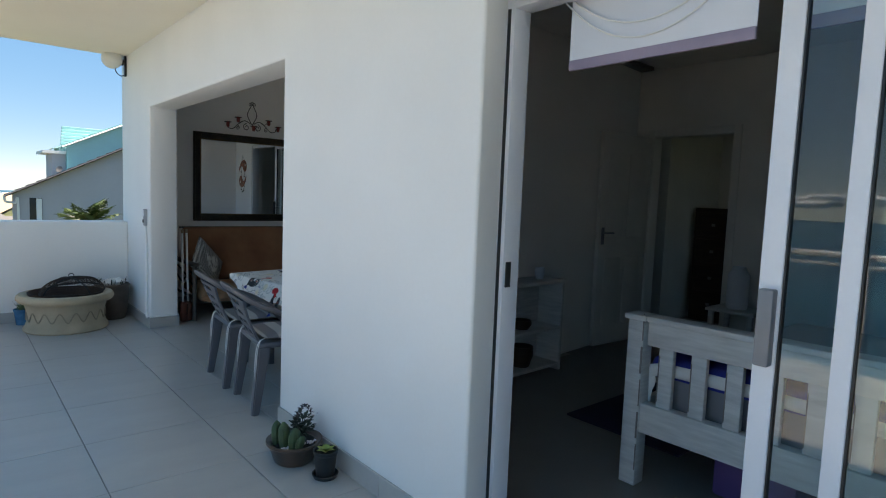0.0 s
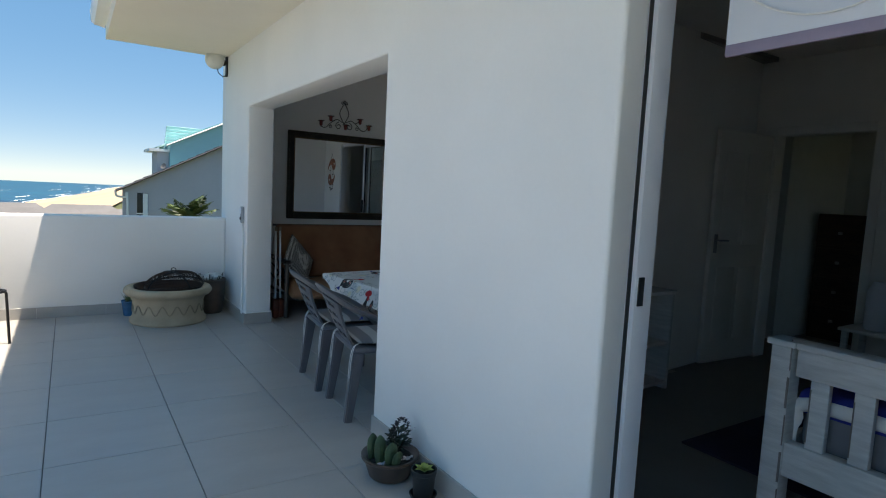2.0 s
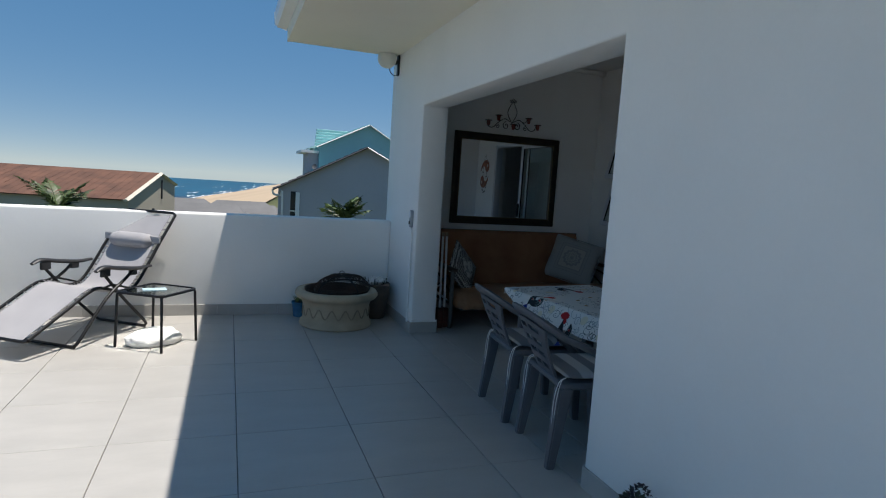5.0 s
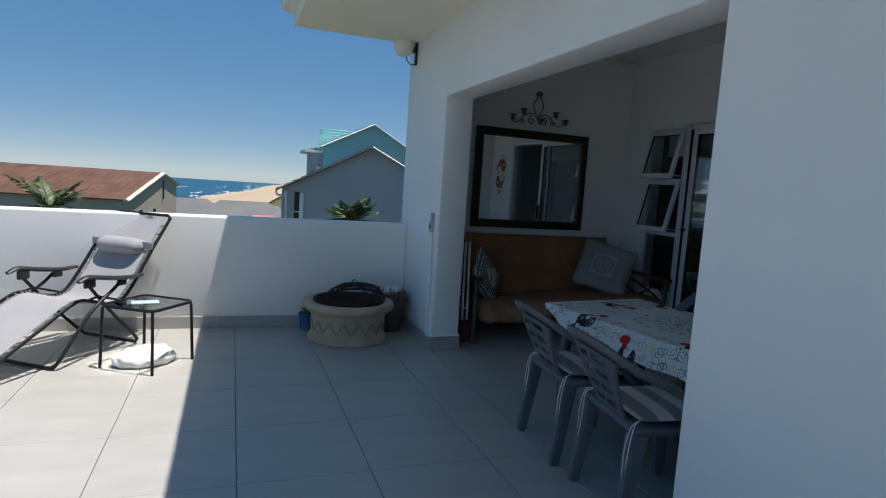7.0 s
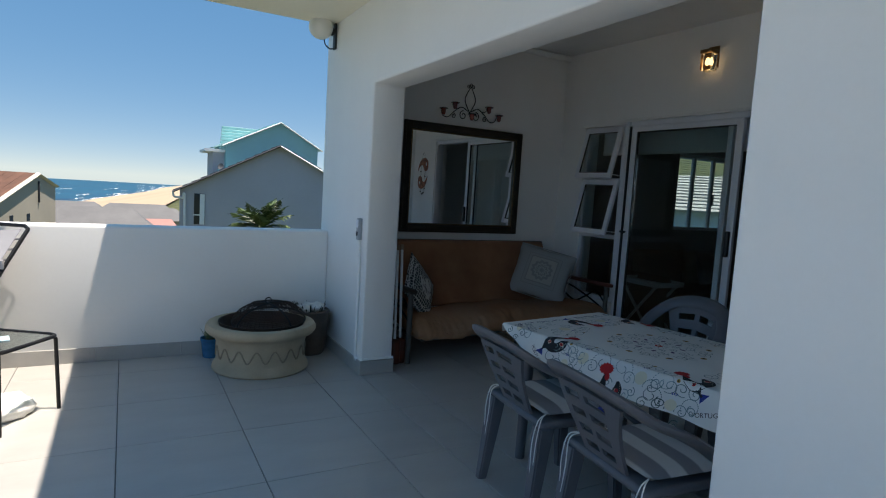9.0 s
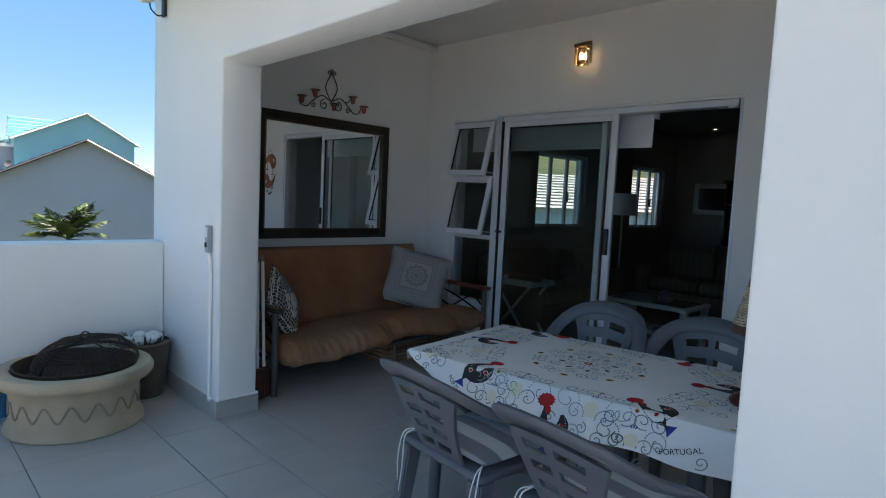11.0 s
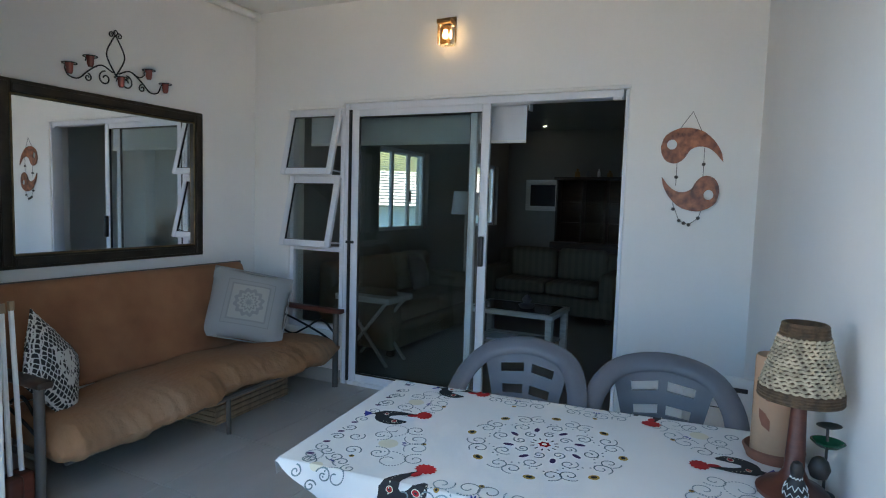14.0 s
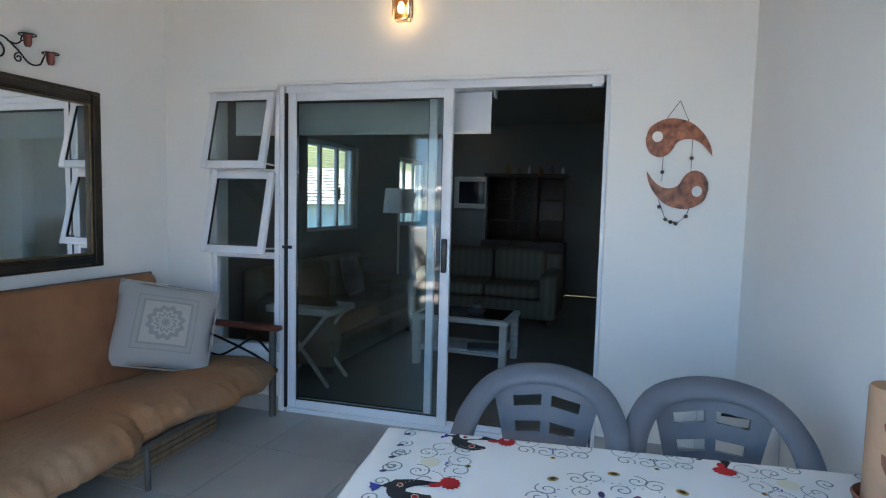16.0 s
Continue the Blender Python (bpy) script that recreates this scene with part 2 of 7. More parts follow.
# terrace wall: face looks to -x; its own x runs towards -y
wall("wall_terrace", pose(WX, 8.62, 0, 0, 0, -90), 11.2, 0.0, 2.9, WT,
     [(8.62 - 7.51, 8.62 - 4.668, 0, 2.1), (8.62 - 3.071, 8.62 - 0.9, 0, 2.125)], PLASTER,
     "smooth white plastered outer wall with wide openings", 0.014)
for v in bpy.data.objects["wall_terrace"].data.vertices:
    if v.co.y > 0.2 and abs(v.co.x - (8.62 - 3.071)) < 0.03:
        v.co.x -= 0.085
# lounge door wall
wall("wall_lounge", TURN @ pose(DX, 8.732, 0, 0, 0, -90), 3.95, 0.0, 2.9, 0.2,
     [(8.732 - 7.75, 8.732 - 5.63, 0, 2.13), (8.732 - 8.284, 8.732 - 7.75, 0.404, 2.1)], PLASTER,
     "white plastered patio wall round the sliding door")
# mirror wall runs on into the lounge, with two windows there
wall("wall_mirror", pose(WX + WT, MY, 0, 0, 0, 0), DX + 0.2 - WX - WT, 0.0, 2.9, 0.2, [], PLASTER, "white plastered end wall of the covered patio", 0)
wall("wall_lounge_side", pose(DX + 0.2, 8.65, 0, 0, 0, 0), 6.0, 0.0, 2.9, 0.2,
     [(6.27 - 4.557, 7.42 - 4.557, 1.08, 2.06), (8.74 - 4.557, 9.86 - 4.557, 1.08, 2.06)], INTERIOR, "lounge wall with two windows, paint darkened for the dim room")
wall("wall_lounge_back", pose(10.3, 8.85, 0, 0, 0, -90), 6.0, 0.0, 2.9, 0.2, [], INTERIOR, "back wall of the lounge, paint darkened for the dim room", 0)
# skewed wall between patio and bedroom
wall("wall_dining", pose(SK0.x, SK0.y, 0, 0, 0, math.degrees(SKEW)) @ pose(0, -0.2, 0), 3.95, 0.0, 2.9, 0.2, [], PLASTER,
     "white plastered side wall of the covered patio", 0)
# bedroom
wall("wall_bedroom_back", pose(5.6, 5.5, 0, 0, 0, -90), 6.0, 0.0, 2.9, 0.15, [(5.5 - 4.64, 5.5 - 3.87, 0, 2.04)], BEDROOM, "dim painted bedroom wall with a doorway")
wall("wall_bedroom_side", pose(WX + WT, -0.6, 0, 0, 0, 0), 3.7, 0.0, 2.9, 0.2, [], BEDROOM, "dim painted bedroom wall", 0)
wall("wall_passage", pose(7.8, 5.2, 0, 0, 0, -90), 6.0, 0.0, 2.9, 0.15, [], BEDROOM, "dim passage wall", 0)
# unseen closing walls; the opening is added to bring daylight into the passage
wall("wall_house_south", pose(5.76, -0.6, 0, 0, 0, 0), 4.8, 0.0, 2.9, 0.2, [(0.4, 1.7, 0.9, 2.1)], INTERIOR, "unseen plain wall closing the house", 0)
wall("wall_house_east", pose(10.56, 3.0, 0, 0, 0, -90), 3.6, 0.0, 2.9, 0.2, [], INTERIOR, "unseen plain wall closing the house", 0)
wall("wall_lounge_south", pose(6.5, 4.95, 0, 0, 0, 0), 3.8, 0.0, 2.9, 0.2, [], BEDROOM, "dim painted lounge wall", 0)
# parapet
wall("parapet", pose(-2.3, PY, 0, 0, 0, 0), WX + 2.3, 0.0, 0.985, 0.2, [], PLASTER, "white plastered terrace parapet wall", 0.018)

# ceilings and roof
bm = bmesh.new()
rbox(bm, (0.575, -2.4, 2.695), (WX, 8.48, 2.78))
tagged(part("ceiling_terrace", bm, SOFFIT), "cream painted soffit of the roof overhang", "ceiling", kind="structure")
bm = bmesh.new()
rbox(bm, (WX + WT, 4.5, 2.87), (DX + 0.15, MY, 2.94))
tagged(part("ceiling_patio", bm, CEIL), "white painted ceiling of the covered patio", "ceiling", kind="structure")
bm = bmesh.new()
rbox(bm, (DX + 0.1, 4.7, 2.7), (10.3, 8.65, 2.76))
tagged(part("ceiling_lounge", bm, INTERIOR), "lounge ceiling, paint darkened for the dim room", "ceiling", kind="structure")
bm = bmesh.new()
rbox(bm, (WX + WT, -0.4, 2.7), (7.8, 4.62, 2.76))
tagged(part("ceiling_bedroom", bm, BEDROOM), "painted bedroom ceiling", "ceiling", kind="structure")
house = thing("house_roof", "flat grey roof with cream fascia and white gutter", "roof")
house["kind"] = "structure"
boxpart("roof_deck", (0.6, -2.6, 2.96), (10.9, 8.6, 3.06), SKIRT, house, 0)
boxpart("fascia", (0.55, -2.6, 2.695), (0.575, 8.5, 3.0), SOFFIT, house, 0)
bm = bmesh.new()
prof = [(0.545, 2.81), (0.455, 2.82), (0.43, 2.86), (0.425, 2.955), (0.437, 2.955), (0.442, 2.87), (0.462, 2.835), (0.545, 2.825)]
ends = [[bm.verts.new((x, y, z)) for x, z in prof] for y in (-2.6, 8.52)]
for k in range(len(prof)):
    j = (k + 1) % len(prof)
    bm.faces.new((ends[0][k], ends[0][j], ends[1][j], ends[1][k]))
bm.faces.new(ends[0][::-1])
bm.faces.new(ends[1])
part("gutter", bm, ALU, house, "white gutter", smooth=0)
bm = bmesh.new()
slab(bm, [(0.545, 2.8), (0.43, 2.84), (0.42, 2.955), (0.545, 2.96)], 0, 0.004)
bmesh.ops.transform(bm, matrix=Matrix(((1, 0, 0, 0), (0, 0, 1, 8.522), (0, 1, 0, 0), (0, 0, 0, 1))), verts=bm.verts)
part("gutter_end", bm, ALU, house, smooth=0)

# floors
bm = bmesh.new()
rbox(bm, (-2.3, -2.6, -0.25), (WX + WT, 8.6, -0.006))
rbox(bm, (WX + WT, 4.4, -0.25), (DX + 0.1, 8.72, -0.006))
floor = tagged(part("floor", bm, GROUT), "pale grey porcelain tiled terrace floor", "floor", kind="structure")
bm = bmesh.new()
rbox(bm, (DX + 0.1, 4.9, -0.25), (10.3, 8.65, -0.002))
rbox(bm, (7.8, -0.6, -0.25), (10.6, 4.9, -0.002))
tagged(part("floor_lounge", bm, INFLOOR), "tiled lounge floor, darkened in colour for the dim room", "floor", kind="structure")
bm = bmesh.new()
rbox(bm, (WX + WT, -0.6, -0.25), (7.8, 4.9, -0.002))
tagged(part("floor_bedroom", bm, INFLOOR), "tiled bedroom floor, darkened in colour for the dim room", "floor", kind="structure")

def skirting(a, b, name="baseboard"):
    """A tile skirting along the line from a to b, standing 12 mm proud to the left of the way."""
    a, b = Vector((*a, 0)), Vector((*b, 0))
    d = b - a
    bm = bmesh.new()
    n = max(1, round(d.length / 0.605))
    for k in range(n):
        rbox(bm, (d.length * k / n + 0.001, 0, 0), (d.length * (k + 1) / n - 0.001, 0.012, 0.105), 0.002, 1)
    ob = part(name, bm, SKIRT)
    ob.matrix_basis = Matrix.Translation(a) @ Matrix.Rotation(math.atan2(d.y, d.x), 4, "Z")
    return tagged(ob, "grey tile skirting along the wall", "skirting", kind="structure")


skirting((WX, 3.09), (WX, 4.668))
skirting((WX, 7.51), (WX, PY))
skirting((WX + 0.26, 7.51), (WX - 0.012, 7.51))
skirting((WX, PY), (-2.3, PY))
skirting((WX, 4.668), (WX + WT, 4.668))
skirting((DX, MY), (WX + WT, MY))
for a, b in ((7.75, 8.62), (4.9, 5.63)):
    ob = skirting((DX, a), (DX, b))
    ob.matrix_basis = TURN @ ob.matrix_basis
skirting((SK0.x, SK0.y), (SK0.x + 2.43, SK0.y + 0.246))

# ---- distance ----
SEA = mat("sea_water", (0.008, 0.05, 0.1), 0.4, var=0.25, scale=0.01, fine=0.06, bump=0.3, depth=0.6, stretch=(1, 3, 1), tint=(0.012, 0.085, 0.135), spec=0.25)
LAND = mat("coastal_scrub", (0.04, 0.06, 0.016), 0.95, var=0.35, scale=0.05, fine=0.6, bump=0.5, depth=0.3, tint=(0.085, 0.09, 0.03))
SAND = mat("beach_sand", (0.46, 0.35, 0.235), 0.95, var=0.08, scale=0.01, fine=0.2, bump=0.2, depth=0.2)
FOAM = mat("surf_foam", (0.85, 0.87, 0.88), 0.7, var=0.05, scale=0.05)
SEAZ = -31.0


def shore(y):
    return -120 + 0.1236 * y + 6 * math.sin(y / 170.0)


bm = bmesh.new()
ring = [bm.verts.new((2600 * math.cos(a * math.pi / 64), 2600 * math.sin(a * math.pi / 64), SEAZ)) for a in range(128)]
bm.faces.new(ring)
tagged(part("water", bm, SEA, smooth=0), "blue sea reaching to the horizon", "sea", kind="structure")


def land_height(x, y):
    s = x - shore(y)
    z = SEAZ - 1 + min(28.0, 28.0 * max(0, s) / 120.0)
    if x > 25 and y < 150:
        z += min(22.0, (x - 25) * 0.3) * min(1.0, (150 - y) / 60.0)
    return z


bm = bmesh.new()
ys = [-1200, -600, -300, -150, -80, -40, -20, 0, 15, 30, 45, 60, 80, 110, 150, 200, 280, 380, 500, 650, 850, 1100, 1400, 1800, 2300]
ss = [-6, 4, 15, 30, 45, 60, 75, 90, 105, 120, 140, 170, 210, 260, 340, 450, 600, 900, 1300]
grid = [[bm.verts.new((shore(y) + s, y, land_height(shore(y) + s, y) + (0.4 * noise.noise((s * 0.1, y * 0.05, 0)) if s > 5 else 0))) for s in ss] for y in ys]
for a, b in zip(grid, grid[1:]):
    for k in range(len(ss) - 1):
        bm.faces.new((a[k], a[k + 1], b[k + 1], b[k]))
tagged(part("ground", bm, LAND), "scrubby coastal slope falling to the beach", "ground", kind="structure")
bm = bmesh.new()
grid = [[bm.verts.new((shore(y) + s, y, max(SEAZ - 0.4, land_height(shore(y) + s, y)) + 0.8)) for s in (-7, 20, 50, 100)] for y in ys if y > 150]
for a, b in zip(grid, grid[1:]):
    for k in range(3):
        bm.faces.new((a[k], a[k + 1], b[k + 1], b[k]))
tagged(part("beach", bm, SAND), "pale sandy beach along the sea", "beach", kind="structure")
bm = bmesh.new()
rng = random.Random(5)
for line in range(6):
    off = (-7, -12, -24, -45, -80, -130)[line]
    y = 350 + rng.uniform(0, 200) * (line > 0)
    while y < 2300:
        run = rng.uniform(60, 220)
        w = rng.uniform(1.2, 3.6)
        pts = [(y + run * k / 8) for k in range(9)]
        wob = [rng.uniform(-3, 3) for _ in pts]
        a = [bm.verts.new((shore(q) + off + o, q, SEAZ + 0.3)) for q, o in zip(pts, wob)]
        b = [bm.verts.new((shore(q) + off + o + w * math.sin(math.pi * (k + 0.2) / 8.6) + 0.5, q, SEAZ + 0.3)) for k, (q, o) in enumerate(zip(pts, wob))]
        for k in range(8):
            bm.faces.new((a[k], a[k + 1], b[k + 1], b[k]))
        y += run + (0 if line == 0 else rng.uniform(30, 120) * line)
tagged(part("surf", bm, FOAM), "white lines of breaking surf", "surf", kind="stuff")


CLOUD = mat("cloud_white", (0.86, 0.87, 0.9), 1.0, var=0.03, scale=0.004, fine=0.02, bump=0, spec=0.0)
bm = bmesh.new()
rg = random.Random(21)
for k in range(300):
    az = radians(rg.uniform(124, 245))
    swell = 0.55 + 0.45 * math.sin(az * 9.0 + 1.0) * math.sin(az * 4.0)
    r = rg.uniform(14, 34) * (0.6 + 0.6 * swell)
    far = rg.uniform(2300, 2500)
    z = rg.uniform(25, 50 + 85 * swell)
    made = bmesh.ops.create_icosphere(bm, subdivisions=2, radius=r, matrix=Matrix.Translation((far * math.cos(az), far * math.sin(az), z)) @ Matrix.Diagonal((1.5, 1.5, 0.62, 1)))["verts"]
    for v in made:
        v.co += 7 * noise.noise_vector(v.co * 0.045)
tagged(part("backdrop", bm, CLOUD, smooth=80), "bank of low white cloud over the sea", "cloud", kind="structure")


# ---- buildings beyond the parapet ----
GREYWALL = mat("blue_grey_house_paint", (0.44, 0.43, 0.46), 0.8, var=0.05, scale=0.5, fine=8, bump=0.2)
TEALWALL = mat("teal_house_paint", (0.24, 0.48, 0.51), 0.8, var=0.05, scale=0.5, fine=8)
TEALROOF = mat("teal_roof_tile", (0.33, 0.6, 0.6), 0.55, var=0.12, scale=1.0, fine=6)
REDROOF = mat("brown_clay_roof_tile", (0.125, 0.058, 0.036), 0.8, var=0.3, scale=1.5, fine=9, bump=0.4, depth=0.01)
BEIGEWALL = mat("beige_house_plaster", (0.46, 0.41, 0.33), 0.85, var=0.06, scale=0.6, fine=9)
WHITETRIM = mat("white_trim", (0.8, 0.8, 0.78), 0.6, var=0.04)
DARKTRIM = mat("dark_trim", (0.05, 0.05, 0.055), 0.7, var=0.1)
GREYROOF = mat("grey_sheet_roof", (0.14, 0.138, 0.138), 0.7, var=0.12, scale=0.6, fine=5)
PINKROOF = mat("faded_red_sheet_roof", (0.42, 0.2, 0.17), 0.7, var=0.1, scale=0.6, fine=5)
DARKPANE = mat("dark_window_pane", (0.02, 0.025, 0.03), 0.1, var=0.1, bump=0)


def gable_house(name, label, m, half_l, half_r, depth, eave_l, apex, eave_r, base, wall_mat, roof_mat, left_edge, right_edge, over=0.25):
    """A house whose gable faces its own -y, its apex over x = 0."""
    h = thing(name, label, "house", m)
    bm = bmesh.new()
    front = [bm.verts.new(p) for p in ((-half_l, 0, base), (half_r, 0, base), (half_r, 0, eave_r), (0, 0, apex), (-half_l, 0, eave_l))]
    back = [bm.verts.new(v.co + Vector((0, depth, 0))) for v in front]
    bm.faces.new(front)
    bm.faces.new(back[::-1])
    for k in range(5):
        j = (k + 1) % 5
        bm.faces.new((front[k], back[k], back[j], front[j]))
    part("wall", bm, wall_mat, h, smooth=0)
    for side, half, eave, edge, nm in ((-1, half_l, eave_l, left_edge, "roof"), (1, half_r, eave_r, right_edge, "roof")):
        slope = (apex - eave) / half
        ln = math.hypot(half, apex - eave) + over
        bm = bmesh.new()
        rows = 12
        saw = [(0, 0.0)]
        for r in range(rows):
            saw += [(ln * r / rows, 0.03), (ln * (r + 1) / rows, 0.07)]
        saw.append((ln, 0.0))
        cut = [[bm.verts.new((u, y, w)) for u, w in saw] for y in (-over, depth + over)]
        bm.faces.new(cut[0])
        bm.faces.new(cut[1][::-1])
        for k in range(len(saw)):
            q = (k + 1) % len(saw)
            bm.faces.new((cut[0][k], cut[1][k], cut[1][q], cut[0][q]))
        tilt = Matrix.Translation((0, 0, apex + 0.02)) @ (Matrix.Rotation(math.atan(slope), 4, "Y") if side > 0 else Matrix.Rotation(math.pi, 4, "Z") @ Matrix.Translation((0, -depth, 0)) @ Matrix.Rotation(math.atan(slope), 4, "Y"))
        bmesh.ops.transform(bm, matrix=tilt, verts=bm.verts)
        roof = part("roof", bm, roof_mat, h, smooth=0)
        bm = bmesh.new()
        d = Vector((side * half, 0, eave - apex)).normalized()
        tube(bm, [Vector((0, -over - 0.03, apex + 0.0)), Vector((0, -over - 0.03, apex)) + d * ln], 0.09, 4, flat=0.4)
        part("barge_board", bm, edge, roof, smooth=0)
    return h


grey = gable_house("grey_gable_house", "blue-grey plastered house with a steep gable", pose(6.2, 30, 0, 0, 0, -9), 4.05, 4.05, 11, 0.88, 3.0, 0.88, -5.5, GREYWALL, GREYROOF, DARKTRIM, WHITETRIM)
win = boxpart("window", (-3.48, -0.02, -0.6), (-3.05, 0.05, 0.72), DARKPANE, grey, 0)
boxpart("window_frame", (-3.25, -0.05, -0.6), (-3.06, 0.0, 0.70), WHITETRIM, win, 0)
boxpart("rail", (-3.5, -0.07, -0.22), (-3.04, -0.055, -0.17), WHITETRIM, win, 0)
bm = bmesh.new()
tube(bm, smooth_line([(-4.3, -0.12, 0.8), (-4.25, -0.12, 0.55), (-3.95, -0.08, 0.5), (-3.85, -0.08, 0.3), (-3.85, -0.08, -5)], 4), 0.05, 6)
part("downpipe", bm, WHITETRIM, grey)
bm = bmesh.new()
lathe(bm, [(0.0, 0.0), (0.1, 0.015), (0.14, 0.04), (0.13, 0.04), (0.09, 0.018), (0.0, 0.008)], 20, pose(-2.45, 0.8, 1.95, 70, 0, -30))
tube(bm, [(-2.45, 0.8, 1.5), (-2.45, 0.8, 1.95)], 0.03, 6)
part("satellite_dish", bm, GREYROOF, grey)

teal = gable_house("teal_gable_house", "tall teal painted house with a gable and pale roof tiles", pose(8.45, 40, 0), 3.1, 2.4, 5, 3.48, 5.03, 3.65, -5, TEALWALL, TEALROOF, WHITETRIM, WHITETRIM)
for k in range(9):
    bm = bmesh.new()
    z = 4.75 - k * 0.2
    rbox(bm, (-2.95 - k * 0.05, 2.8 - k * 0.25, z - 0.16), (-0.6, 3.05 - k * 0.25, z), 0.02, 1)
    part("roof_tile_course", bm, TEALROOF, teal)
boxpart("lower_wall", (-3.75, 0.5, -2), (-3.1, 3, 3.0), GREYWALL, teal, 0)
boxpart("lower_eave", (-4.2, 0.2, 3.0), (-3.0, 3.2, 3.15), WHITETRIM, teal, 0)
boxpart("lower_roof", (-3.5, -1.0, 1.75), (-2.4, 0.4, 1.98), TEALROOF, teal, 0)

# brown tiled house: an uneven gable, the long slope towards the terrace
red = thing("brown_tiled_house", "beige plastered house under a brown clay tile roof", "house", pose(-2.72, 30.0, 0, 0, 0, -14.5))
bm = bmesh.new()
pro = [(-3.15, -5), (-3.15, 0.15), (0, 1.12), (1.7, 0.66), (1.7, -5)]
fa = [bm.verts.new((0, y, z)) for y, z in pro]
fb = [bm.verts.new((-9, y, z)) for y, z in pro]
bm.faces.new(fa)
bm.faces.new(fb[::-1])
for k in range(5):
    j = (k + 1) % 5
    bm.faces.new((fa[k], fb[k], fb[j], fa[j]))
part("wall", bm, BEIGEWALL, red, smooth=0)
bm = bmesh.new()
courses, ang = 14, math.atan2(0.97, 3.15)
for r in range(courses):
    for c in range(30):
        a = 3.45 * r / courses
        bm2 = rbox(bm, (-0.05 - c * 0.3 - 0.29, -a - 0.27, 0.03), (-0.05 - c * 0.3, -a, 0.075), 0)
        bmesh.ops.rotate(bm, verts=bm2, cent=(0, -a - 0.13, 0.05), matrix=Matrix.Rotation(0.09, 3, "X"))
bmesh.ops.transform(bm, matrix=Matrix.Translation((0, 0, 1.12)) @ Matrix.Rotation(ang, 4, "X"), verts=bm.verts)
roof = part("roof", bm, REDROOF, red, smooth=0)
roof["kind"] = "stuff"
bm = bmesh.new()
tube(bm, [(0.02, -3.4, 0.12), (0.02, 0, 1.17), (0.02, 1.75, 0.70)], 0.11, 4, flat=0.6)
part("verge", bm, mat("pale_verge", (0.62, 0.57, 0.47), 0.8), red, smooth=0)
for y in (-2.2, -0.9):
    boxpart("window", (-0.01, y, -0.55), (0.015, y + 0.25, -0.28), DARKPANE, red, 0)
boxpart("vent_pipe", (0.0, 0.05, 0.1), (0.06, 0.12, 0.9), DARKTRIM, red, 0.01)

for nm, lab, x, y, z, w, rm in (("grey_roofed_house", "low house with a grey sheet roof near the beach", -1.8, 62, -2.6, 4.5, GREYROOF),
                                ("grey_roofed_house", "low house with a grey sheet roof near the beach", 1.6, 84, -3.2, 5.5, GREYROOF),
                                ("grey_roofed_house", "low house with a dark grey roof near the beach", 4.2, 100, -4.4, 5.0, GREYROOF),
                                ("red_roofed_house", "low house with a faded red sheet roof", 2.7, 66, -3.8, 2.8, PINKROOF),
                                ("grey_roofed_house", "low house with a grey sheet roof near the beach", -6.0, 90, -3.4, 5.0, GREYROOF)):
    h = thing(nm, lab, "house", pose(x, y, z, 0, 0, 0), "houses by the beach")
    bm = bmesh.new()
    pts = [(-w, -3, -0.8), (w, -3, -0.8), (w, 4, -0.8), (-w, 4, -0.8), (-w * 0.55, 0.5, 1.0), (w * 0.55, 0.5, 1.0)]
    v = [bm.verts.new(p) for p in pts]
    for f in ((0, 1, 5, 4), (2, 3, 4, 5), (1, 2, 5), (3, 0, 4), (3, 2, 1, 0)):
        bm.faces.new([v[k] for k in f])
    part("roof", bm, rm, h, smooth=0)
    boxpart("wall", (-w + 0.4, -2.6, -9), (w - 0.4, 3.6, -0.82), BEIGEWALL, h, 0)


